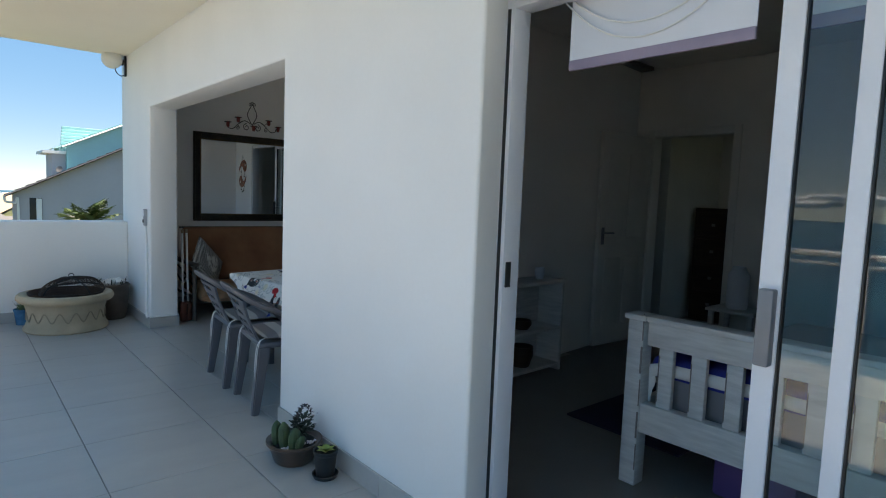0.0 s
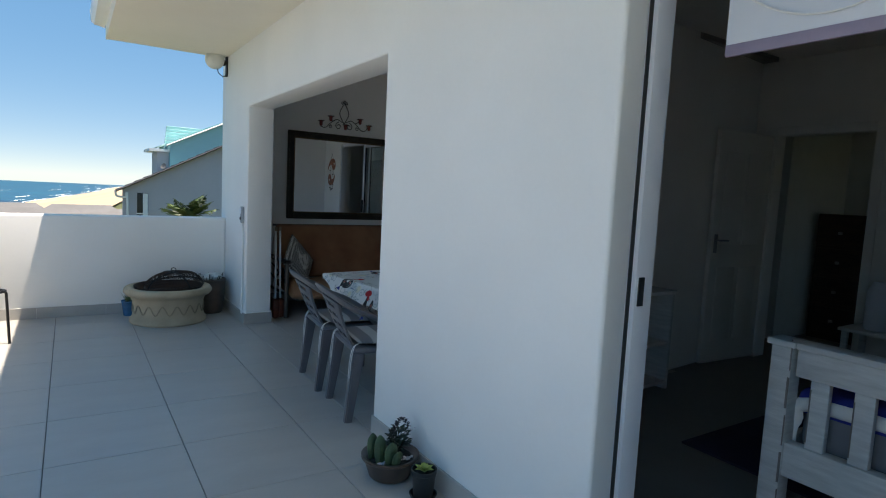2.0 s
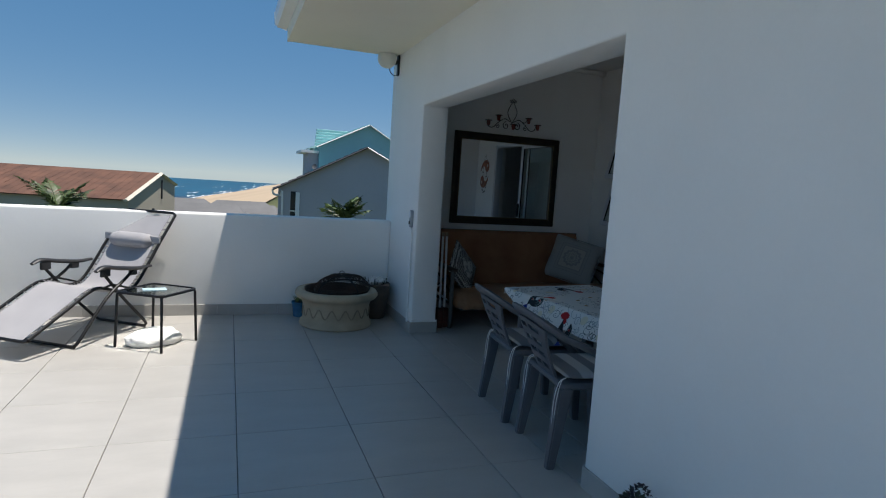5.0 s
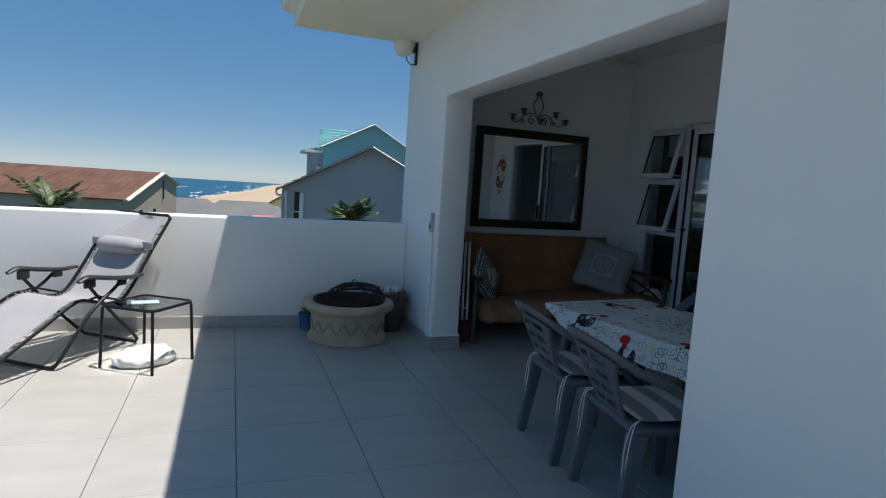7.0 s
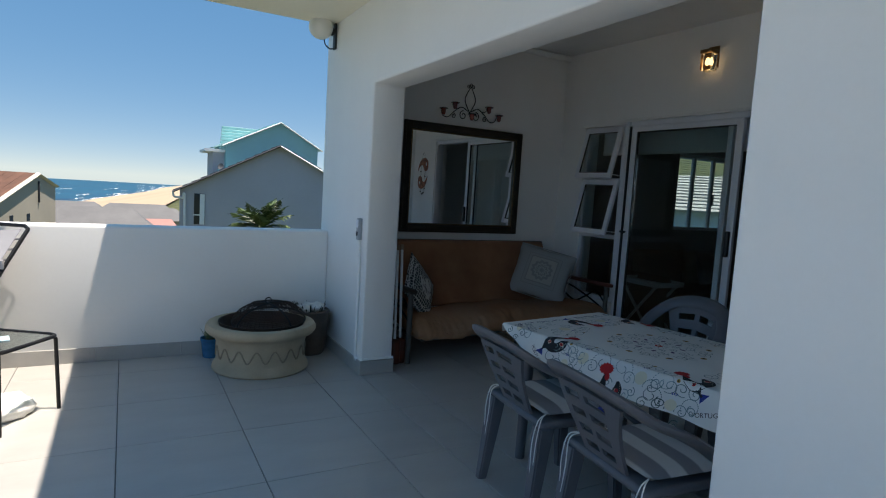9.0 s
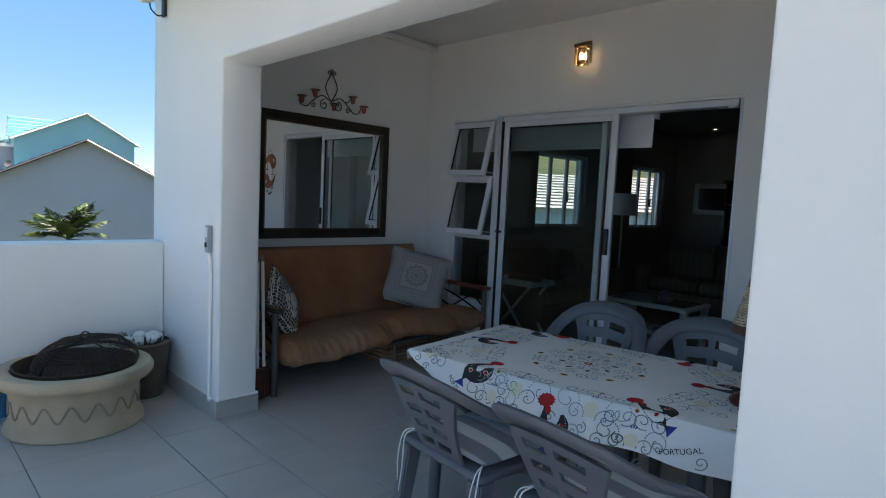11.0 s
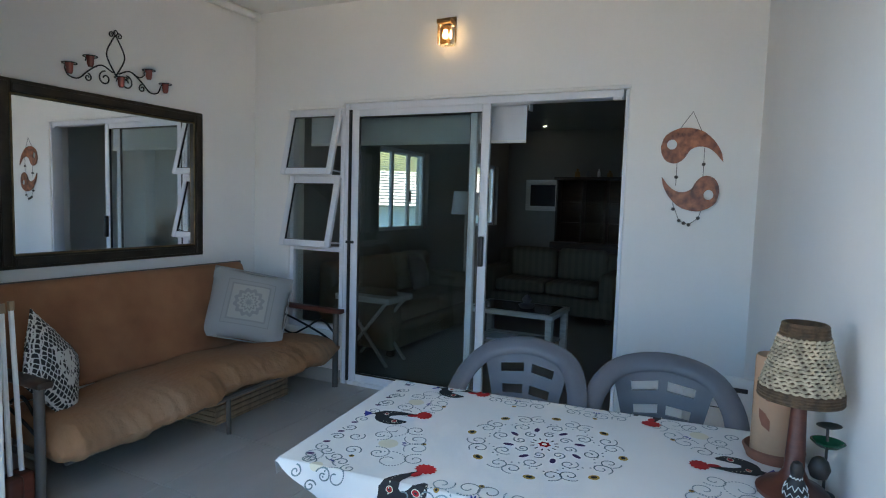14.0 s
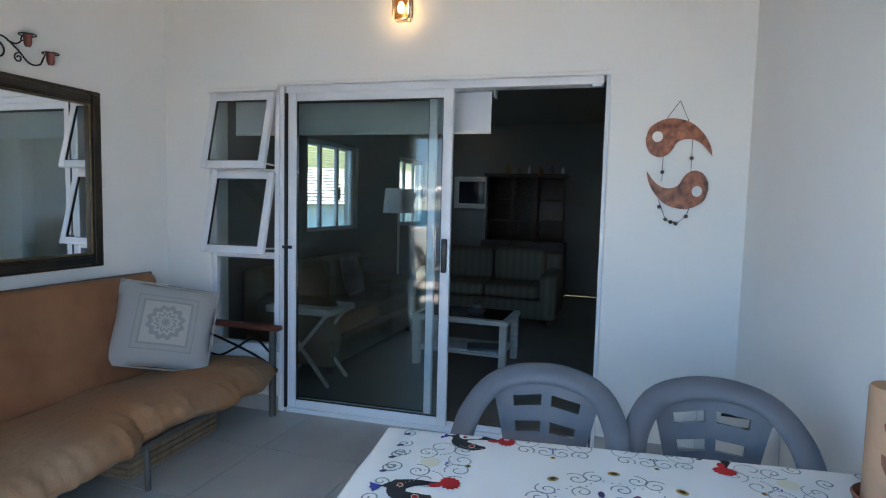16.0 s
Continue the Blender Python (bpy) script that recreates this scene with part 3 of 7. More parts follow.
def palm(name, m, label, fronds=13, size=1.0, seed=1, height=3.8):
    p = thing(name, label, "palm", m)
    rg = random.Random(seed)
    bm = bmesh.new()
    tube(bm, [(0.06 * math.sin(k), 0.04 * math.cos(k * 1.3), -height + height * k / 8) for k in range(9)], 0.1, 9, taper=[0.13 - 0.006 * k for k in range(9)])
    part("trunk", bm, DARKWOOD, p)
    bm = bmesh.new()
    for f in range(fronds):
        a = 2 * math.pi * f / fronds + rg.uniform(-0.2, 0.2)
        lift = rg.uniform(0.35, 1.4)
        ln = size * rg.uniform(0.75, 1.05)
        spine = []
        for k in range(9):
            t = k / 8
            r = ln * t * math.cos(lift * (1 - 0.5 * t))
            z = ln * (math.sin(lift) * t - 0.62 * t * t * math.cos(lift) )
            spine.append(Vector((r * math.cos(a), r * math.sin(a), z)))
        tube(bm, spine, 0.01, 4, taper=[0.013 * (1 - 0.85 * k / 8) for k in range(9)])
        side = Vector((-math.sin(a), math.cos(a), 0))
        for k in range(4, 40):
            t = k / 40
            q = t * 8
            b = spine[int(q)].lerp(spine[min(8, int(q) + 1)], q % 1)
            d = (spine[min(8, int(q) + 1)] - spine[int(q)]).normalized()
            for sgn in (-1, 1):
                l = size * 0.33 * math.sin(math.pi * min(1, t * 0.95 + 0.12)) * rg.uniform(0.8, 1.1)
                tip = b + (side * sgn * 0.75 + d * 0.65 + Vector((0, 0, -0.3 + rg.uniform(-0.1, 0.25)))) * l
                w = d * 0.016 * size
                mid = b.lerp(tip, 0.5) + Vector((0, 0, 0.03 * size))
                v = [bm.verts.new(c) for c in (b - w * 0.5, mid - w, tip, mid + w, b + w * 0.5)]
                bm.faces.new(v)
    crown = part("crown", bm, PALMLEAF, p, smooth=0)
    return p


palm("palm", pose(2.05, 13.0, 0.62), "green palm crown rising behind the parapet", 15, 0.66, 3)
palm("palm", pose(-2.5, 13.2, 0.60), "green palm crown rising behind the parapet", 15, 0.75, 8)
# house on the green slope behind the lounge windows
# the wall's pale blue is the shade below the eave, put into its colour
gable_house("hillside_house", "pale house with a light tiled roof on the green slope", pose(23.1, 10.8, 0, 0, 0, 36), 4, 4, 16, 1.3, 2.5, 1.3, -9, mat("blue_shaded_house_wall", (0.5, 0.58, 0.64), 0.8, var=0.05, scale=0.5), mat("pale_tile_roof", (0.36, 0.35, 0.335), 0.7, var=0.12, scale=0.8), WHITETRIM, WHITETRIM)

# ---- doors and windows ----
MIRROR = mat("mirror_silver", (0.92, 0.93, 0.93), 0.02, metal=1.0, var=0.0, bump=0)
MIRROR.node_tree.nodes["Map Range.001"].inputs["To Min"].default_value = 0.0
MIRROR.node_tree.nodes["Map Range.001"].inputs["To Max"].default_value = 0.01
BLIND = mat("white_blind_fabric", (0.72, 0.74, 0.78), 0.85, var=0.04, scale=2, fine=300, bump=0.1)
MAUVE = mat("mauve_hem", (0.3, 0.25, 0.33), 0.7, var=0.08)
BRASS = mat("steel_handle", (0.3, 0.3, 0.31), 0.35, metal=0.8, var=0.1)
HANDLEGREY = mat("grey_handle", (0.22, 0.22, 0.23), 0.4, var=0.08)
CHAIN = mat("bead_chain", (0.75, 0.74, 0.7), 0.4, var=0.05)


def pane(lo, hi, parent, material=None, name="pane"):
    ob = boxpart(name, lo, hi, material or GLASS, parent, 0)
    ob.visible_shadow = False
    return ob


def sash(parent, name, x, y0, y1, z0, z1, deep=0.035, stile=0.055, rail=0.055, label=""):
    """A glazed aluminium panel in a plane of constant x: four bars, a rubber bead and a pane."""
    fr = boxpart(name, (x, y0, z0), (x + deep, y0 + stile, z1), ALU, parent, 0.004, label or "white aluminium")
    boxpart("stile", (x, y1 - stile, z0), (x + deep, y1, z1), ALU, fr, 0.004)
    boxpart("top_rail", (x + 0.002, y0 + stile, z1 - rail), (x + deep - 0.002, y1 - stile, z1), ALU, fr, 0.003)
    boxpart("bottom_rail", (x + 0.002, y0 + stile, z0), (x + deep - 0.002, y1 - stile, z0 + rail), ALU, fr, 0.003)
    bm = bmesh.new()
    a, b, c, d, g = y0 + stile, y1 - stile, z0 + rail, z1 - rail, 0.005
    for lo, hi in (((x + 0.006, a, c), (x + deep - 0.006, a + g, d)), ((x + 0.006, b - g, c), (x + deep - 0.006, b, d)),
                   ((x + 0.006, a + g, c), (x + deep - 0.006, b - g, c + g)), ((x + 0.006, a + g, d - g), (x + deep - 0.006, b - g, d))):
        rbox(bm, lo, hi)
    part("rubber_bead", bm, BLACKPLASTIC, fr)
    pane((x + deep / 2 - 0.003, a + g, c + g), (x + deep / 2 + 0.003, b - g, d - g), fr)
    return fr


# lounge sliding door, its two panels pushed together
door = tagged(new("door_lounge"), "white aluminium sliding door standing half open", "sliding door", kind="structure")
door.matrix_basis = TURN
X0 = DX + 0.015
for nm, lo, hi in (("jamb", (X0, 5.63, 0), (X0 + 0.11, 5.652, 2.13)), ("jamb", (X0, 7.718, 0), (X0 + 0.11, 7.75, 2.13)),
                   ("head", (X0, 5.665, 2.085), (X0 + 0.11, 7.70, 2.13)), ("track", (X0, 5.665, 0.0), (X0 + 0.11, 7.70, 0.03))):
    boxpart(nm, lo, hi, ALU, door, 0.003)
for k, xx in enumerate((X0 + 0.035, X0 + 0.078)):
    boxpart("track_rib", (xx - 0.003, 5.67, 0.03), (xx + 0.003, 7.69, 0.045), ALU, door, 0)
pan = sash(door, "sliding_panel", X0 + 0.012, 6.556, 7.695, 0.03, 2.09, 0.034, 0.062, 0.055, "white aluminium sliding panel")
h = boxpart("pull_handle", (X0 - 0.02, 6.572, 0.99), (X0 + 0.012, 6.605, 1.195), BLACKPLASTIC, pan, 0.006, "black pull handle")
sash(door, "inner_panel", X0 + 0.06, 6.672, 7.715, 0.03, 2.09, 0.034, 0.05, 0.055, "white aluminium inner panel")
# black strip standing in for the dark gap between jamb and panel
boxpart("seal", (X0 + 0.001, 7.699, 0.03), (X0 + 0.05, 7.715, 2.085), BLACKPLASTIC, door, 0)
boxpart("latch", (X0 - 0.004, 7.66, 1.09), (X0 + 0.01, 7.73, 1.11), BLACKPLASTIC, door, 0.003, "black latch")
boxpart("stop", (X0 - 0.001, 5.675, 2.07), (X0 + 0.04, 5.73, 2.085), ALU, door, 0.002)
bm = bmesh.new()
rbox(bm, (DX - 0.02, 5.62, 2.128), (DX + 0.015, 7.75, 2.15), 0.004)
rbox(bm, (DX - 0.02, 7.752, 2.1), (DX + 0.015, 8.3, 2.122), 0.004)
tagged(part("trim", bm, PLASTER), "thin plaster drip over the sliding door", "trim", kind="structure").matrix_basis = TURN

# side window: a fixed light under two open awning sashes
window = tagged(new("window_1"), "white aluminium window with two sashes tilted open", "window", kind="structure")
window.matrix_basis = TURN @ Matrix.Diagonal((1, 1, 0.986, 1))
for nm, lo, hi in (("jamb", (X0, 7.752, 0.41), (X0 + 0.06, 7.79, 2.13)), ("jamb", (X0, 8.245, 0.41), (X0 + 0.06, 8.284, 2.13)),
                   ("head", (X0, 7.79, 2.095), (X0 + 0.06, 8.245, 2.13)), ("sill", (X0, 7.79, 0.41), (X0 + 0.06, 8.245, 0.45)),
                   ("transom", (X0, 7.79, 1.585), (X0 + 0.06, 8.245, 1.625)), ("transom", (X0, 7.79, 1.03), (X0 + 0.06, 8.245, 1.07))):
    boxpart(nm, lo, hi, ALU, window, 0.003)
pane((X0 + 0.03, 7.79, 0.45), (X0 + 0.036, 8.245, 1.03), window)
for top, low in ((2.11, 1.60), (1.60, 1.05)):
    fr = sash(window, "awning_sash", -0.035, 0.0, 0.485, low - top, 0.0, 0.03, 0.048, 0.05)
    fr.parent = window
    fr.matrix_basis = Matrix.Translation((X0 + 0.005, 7.775, top)) @ Matrix.Rotation(radians(14), 4, "Y")
    bm = bmesh.new()
    tube(bm, [(X0 + 0.01, 7.80, low + 0.05), (X0 - 0.13, 7.80, low + 0.06)], 0.006, 6)
    part("stay", bm, ALU, window)

# blind inside the lounge door
blind = thing("roller_blind", "white roller blind pulled down a little inside the sliding door", "blind", TURN @ pose(DX + 0.24, 0, 0))
boxpart("fabric", (0, 6.36, 1.865), (0.004, 8.25, 2.1), BLIND, blind, 0)
boxpart("bottom_bar", (-0.006, 6.36, 1.845), (0.01, 8.25, 1.866), WHITETRIM, blind, 0.004)
bm = bmesh.new()
tube(bm, [(0.01, 6.34, 2.13), (0.01, 8.26, 2.13)], 0.03, 12)
part("roller", bm, BLIND, blind)
boxpart("bracket", (-0.03, 6.33, 2.06), (0.04, 6.342, 2.17), WHITETRIM, blind, 0.003)

# bedroom sliding door
door = tagged(new("door_bedroom"), "white aluminium sliding door standing open", "sliding door", kind="structure")
X1 = WX + 0.18
for nm, lo, hi in (("jamb", (X1, 3.096, 0), (X1 + 0.09, 3.165, 2.12)), ("jamb", (X1, 0.9, 0), (X1 + 0.1, 0.945, 2.12)),
                   ("head", (X1, 0.945, 2.075), (X1 + 0.09, 3.096, 2.12)), ("track", (X1, 0.945, 0.0), (X1 + 0.09, 3.096, 0.03))):
    boxpart(nm, lo, hi, ALU, door, 0.003)
boxpart("seal", (X1 - 0.004, 3.114, 0.03), (X1 - 0.0005, 3.128, 2.075), BLACKPLASTIC, door, 0)
boxpart("keeper", (X1 + 0.012, 3.09, 1.02), (X1 + 0.04, 3.0958, 1.12), BLACKPLASTIC, door, 0.002)
pan = sash(door, "sliding_panel", X1 + 0.05, 1.05, 2.186, 0.03, 2.09, 0.034, 0.058, 0.055, "white aluminium sliding panel")
h = boxpart("pull_handle", (X1 + 0.015, 2.134, 0.94), (X1 + 0.05, 2.174, 1.15), HANDLEGREY, pan, 0.006, "grey pull handle")
sash(door, "fixed_panel", X1 + 0.008, 0.93, 1.99, 0.03, 2.09, 0.034, 0.045, 0.055, "white aluminium fixed panel")

for lo, hi, lab in ((2.275, 2.925, "white roller blind with a mauve hem above the bedroom door"), (1.45, 2.2, "white roller blind with a mauve hem above the bedroom door")):
    blind = thing("roller_blind", lab, "blind", pose(WX + 0.3, 0, 0), "bedroom blinds")
    boxpart("fabric", (0, lo, 1.875), (0.004, hi, 2.25), BLIND, blind, 0)
    boxpart("bottom_bar", (-0.006, lo, 1.84), (0.01, hi, 1.877), MAUVE, blind, 0.005, "mauve hem bar")
    if hi > 2.5:
        for sag, w in ((0.13, 0.30), (0.18, 0.33)):
            bm = bmesh.new()
            c = 2.62
            tube(bm, [(-0.012, c + w * (k / 24 - 0.5) * 2, 2.09 - sag * (1 - (k / 12 - 1) ** 2) + 0.0) for k in range(25)], 0.0032, 5)
            part("bead_chain", bm, CHAIN, blind)

# ---- bedroom ----
BLUE = mat("blue_bedding", (0.03, 0.04, 0.3), 0.85, var=0.15, fine=200)
GREYSHEET = mat("grey_bedding", (0.2, 0.21, 0.23), 0.85, var=0.1, fine=200)
PURPLE = mat("purple_plastic", (0.13, 0.07, 0.22), 0.5, var=0.1)
RUGNAVY = mat("navy_rug", (0.02, 0.02, 0.05), 0.95, var=0.3, fine=150, bump=0.5)
bed = thing("bed", "white distressed wooden bed with blue and grey bedding", "bed", pose(2.75, 0, 0))
BY0, BY1 = 1.5, 3.06
for y in (BY0, BY1 - 0.085):
    post = boxpart("post", (-0.04, y, 0), (0.045, y + 0.085, 0.815), WHITEWOOD, bed, 0.006, "distressed white post")
    boxpart("post_cap", (-0.055, y - 0.015, 0.815), (0.06, y + 0.1, 0.842), WHITEWOOD, post, 0.006)
    for k in range(5):
        zz = 0.08 + 0.16 * k
        boxpart("worn_edge", (-0.0425, y + 0.002, zz), (-0.038, y + 0.006 + 0.004 * (k % 2), zz + 0.13), WORNWOOD, post, 0)
boxpart("top_rail", (-0.03, BY0 + 0.1, 0.70), (0.03, BY1 - 0.1, 0.815), WHITEWOOD, bed, 0.005)
boxpart("cap_rail", (-0.05, BY0 + 0.1, 0.815), (0.055, BY1 - 0.1, 0.842), WHITEWOOD, bed, 0.006)
boxpart("low_rail", (-0.03, BY0 + 0.085, 0.27), (0.03, BY1 - 0.085, 0.415), WHITEWOOD, bed, 0.005)
y = BY1 - 0.085 - 0.07
while y > BY0 + 0.14:
    slat = boxpart("slat", (-0.016, y - 0.07, 0.415), (0.016, y, 0.70), WHITEWOOD, bed, 0.004)
    boxpart("worn_edge", (-0.018, y - 0.006, 0.44), (-0.014, y - 0.001, 0.66), WORNWOOD, slat, 0)
    y -= 0.155
boxpart("side_rail", (0.045, BY1 - 0.075, 0.27), (1.98, BY1 - 0.04, 0.42), WHITEWOOD, bed, 0.004)
bm = bmesh.new()
rbox(bm, (0.06, BY0 + 0.05, 0.35), (1.95, BY1 - 0.09, 0.60), 0.06, 4)
part("mattress", bm, GREYSHEET, bed)
bm = bmesh.new()
rbox(bm, (0.05, BY0 + 0.03, 0.52), (0.9, BY1 - 0.07, 0.64), 0.05, 4)
part("blue_cover", bm, BLUE, bed, "blue bed cover")
bm = bmesh.new()
tube(bm, smooth_line([(0.05, BY1 - 0.06, 0.36), (0.05, BY1 - 0.08, 0.5), (0.045, BY1 - 0.2, 0.585), (0.045, BY0 + 0.4, 0.57), (0.045, BY0 + 0.1, 0.55)], 6), 0.03, 8, flat=0.5)
part("white_trim", bm, CLOTH, bed, "white band along the cover")
crate = thing("storage_box", "purple plastic box under the bed", "box", pose(2.95, 2.35, 0))
bm = bmesh.new()
rbox(bm, (0, 0, 0), (0.5, 0.36, 0.2), 0.02)
part("body", bm, PURPLE, crate)
boxpart("lid", (-0.015, -0.015, 0.2), (0.515, 0.375, 0.225), PURPLE, crate, 0.01)
bm = bmesh.new()
rbox(bm, (3.2, 3.0, 0.0), (4.7, 3.75, 0.015), 0.005)
tagged(part("rug", bm, RUGNAVY), "dark navy rug on the bedroom floor", "rug")
shelf = thing("shelf_unit", "small white shelf unit with a few things on it", "shelf", pose(3.36, 4.4, 0, 0, 0, 2))
for nm, lo, hi in (("side_panel", (0, 0, 0), (0.03, 0.24, 0.72)), ("side_panel", (0.6, 0, 0), (0.63, 0.24, 0.72)), ("shelf", (0.03, 0, 0.04), (0.6, 0.24, 0.065)),
                   ("shelf", (0.03, 0, 0.34), (0.6, 0.24, 0.365)), ("top", (-0.01, -0.01, 0.72), (0.64, 0.24, 0.745)), ("back_panel", (0.03, 0.23, 0.065), (0.6, 0.24, 0.72))):
    boxpart(nm, lo, hi, WHITEWOOD, shelf, 0.003)
for nm, lab, x, y, z, r, hh, ma in (("bowl", "small dark bowl on the shelf unit", 3.6, 4.52, 0.365, 0.08, 0.07, DARKWOOD), ("jar", "small pale jar on the shelf unit", 3.8, 4.53, 0.745, 0.04, 0.09, BLIND),
                                    ("basket", "dark woven basket on the shelf unit", 3.62, 4.53, 0.065, 0.1, 0.16, DARKWOOD)):
    bm = bmesh.new()
    lathe(bm, [(0, 0), (r * 0.7, 0), (r, hh * 0.6), (r * 0.95, hh), (r * 0.85, hh), (r * 0.88, hh * 0.6), (r * 0.5, 0.01), (0, 0.01)], 20)
    tagged(part(nm, bm, ma), lab, nm).matrix_basis = pose(x, y, z)
leaf = tagged(new("door_inner"), "white panelled bedroom door standing open", "door", kind="structure")
leaf.matrix_basis = pose(5.59, 4.66, 0, 0, 0, 177)
boxpart("leaf", (0, -0.04, 0.01), (0.76, 0, 2.03), BEDROOM, leaf, 0.004)
for z0, z1 in ((0.2, 0.85), (1.05, 1.85)):
    for x0 in (0.1, 0.41):
        boxpart("panel", (x0, -0.002, z0), (x0 + 0.25, 0.008, z1), BEDROOM, leaf, 0.006)
hd = boxpart("handle_plate", (0.69, 0.0, 0.98), (0.73, 0.008, 1.14), BRASS, leaf, 0.002)
bm = bmesh.new()
tube(bm, [(0.71, 0.005, 1.09), (0.71, 0.05, 1.09), (0.61, 0.055, 1.09)], 0.008, 8)
part("lever", bm, BRASS, hd)
bm = bmesh.new()
for lo, hi in (((5.585, 3.80, 0), (5.6, 3.87, 2.11)), ((5.585, 4.64, 0), (5.6, 4.71, 2.11)), ((5.585, 3.87, 2.04), (5.6, 4.64, 2.11))):
    rbox(bm, lo, hi, 0.003)
tagged(part("trim", bm, BEDROOM), "painted door frame", "door frame", kind="structure")
dr = thing("dresser", "dark wooden chest seen through the bedroom doorway", "chest", pose(7.1, 4.62, 0))
boxpart("body", (0, -0.2, 0), (0.5, 0.28, 1.36), DARKWOOD, dr, 0.01)
for k in range(4):
    d = boxpart("drawer", (-0.015, -0.17, 0.08 + k * 0.315), (0.0, 0.25, 0.36 + k * 0.315), DARKWOOD, dr, 0.005)
    boxpart("knob", (-0.035, 0.02, 0.2 + k * 0.315), (-0.015, 0.06, 0.23 + k * 0.315), BRASS, d, 0.005)

bt = thing("bedside_table", "small white bedside table past the foot of the bed", "table", pose(5.33, 3.6, 0))
boxpart("top", (-0.2, -0.2, 0.49), (0.2, 0.2, 0.515), WHITEWOOD, bt, 0.004)
for sx in (-1, 1):
    for sy in (-1, 1):
        boxpart("leg", (0.16 * sx - 0.02, 0.16 * sy - 0.02, 0), (0.16 * sx + 0.02, 0.16 * sy + 0.02, 0.49), WHITEWOOD, bt, 0.003)
bm = bmesh.new()
lathe(bm, [(0, 0), (0.075, 0), (0.085, 0.02), (0.085, 0.29), (0.06, 0.33), (0.05, 0.36), (0.04, 0.36), (0.05, 0.32), (0, 0.3)], 24)
tagged(part("vase", bm, BLIND), "tall white vase on the bedside table", "vase").matrix_basis = pose(5.3, 3.61, 0.5155)

# ---- covered patio ----
STRIPE = mat("striped_cushion", (0.42, 0.42, 0.43), 0.85, var=0.08, fine=200)


def stripes(m, axis, count, dark, light):
    """Woven stripes along one axis of the thing's own space."""
    nt = m.node_tree
    p = nt.nodes["Principled BSDF"]
    co = nt.nodes.new("ShaderNodeTexCoord")
    sep = nt.nodes.new("ShaderNodeSeparateXYZ")
    nt.links.new(co.outputs["Object"], sep.inputs[0])
    mu = nt.nodes.new("ShaderNodeMath")
    mu.operation = "MULTIPLY"
    mu.inputs[1].default_value = count
    nt.links.new(sep.outputs[axis], mu.inputs[0])
    fr = nt.nodes.new("ShaderNodeMath")
    fr.operation = "PINGPONG"
    fr.inputs[1].default_value = 1.0
    nt.links.new(mu.outputs[0], fr.inputs[0])
    ra = nt.nodes.new("ShaderNodeValToRGB")
    ra.color_ramp.elements[0].position, ra.color_ramp.elements[1].position = 0.42, 0.55
    ra.color_ramp.elements[0].color, ra.color_ramp.elements[1].color = (*dark, 1), (*light, 1)
    nt.links.new(fr.outputs[0], ra.inputs["Fac"])
    nt.links.new(ra.outputs["Color"], p.inputs["Base Color"])


stripes(STRIPE, "Y", 14.0, (0.2, 0.2, 0.215), (0.5, 0.5, 0.49))


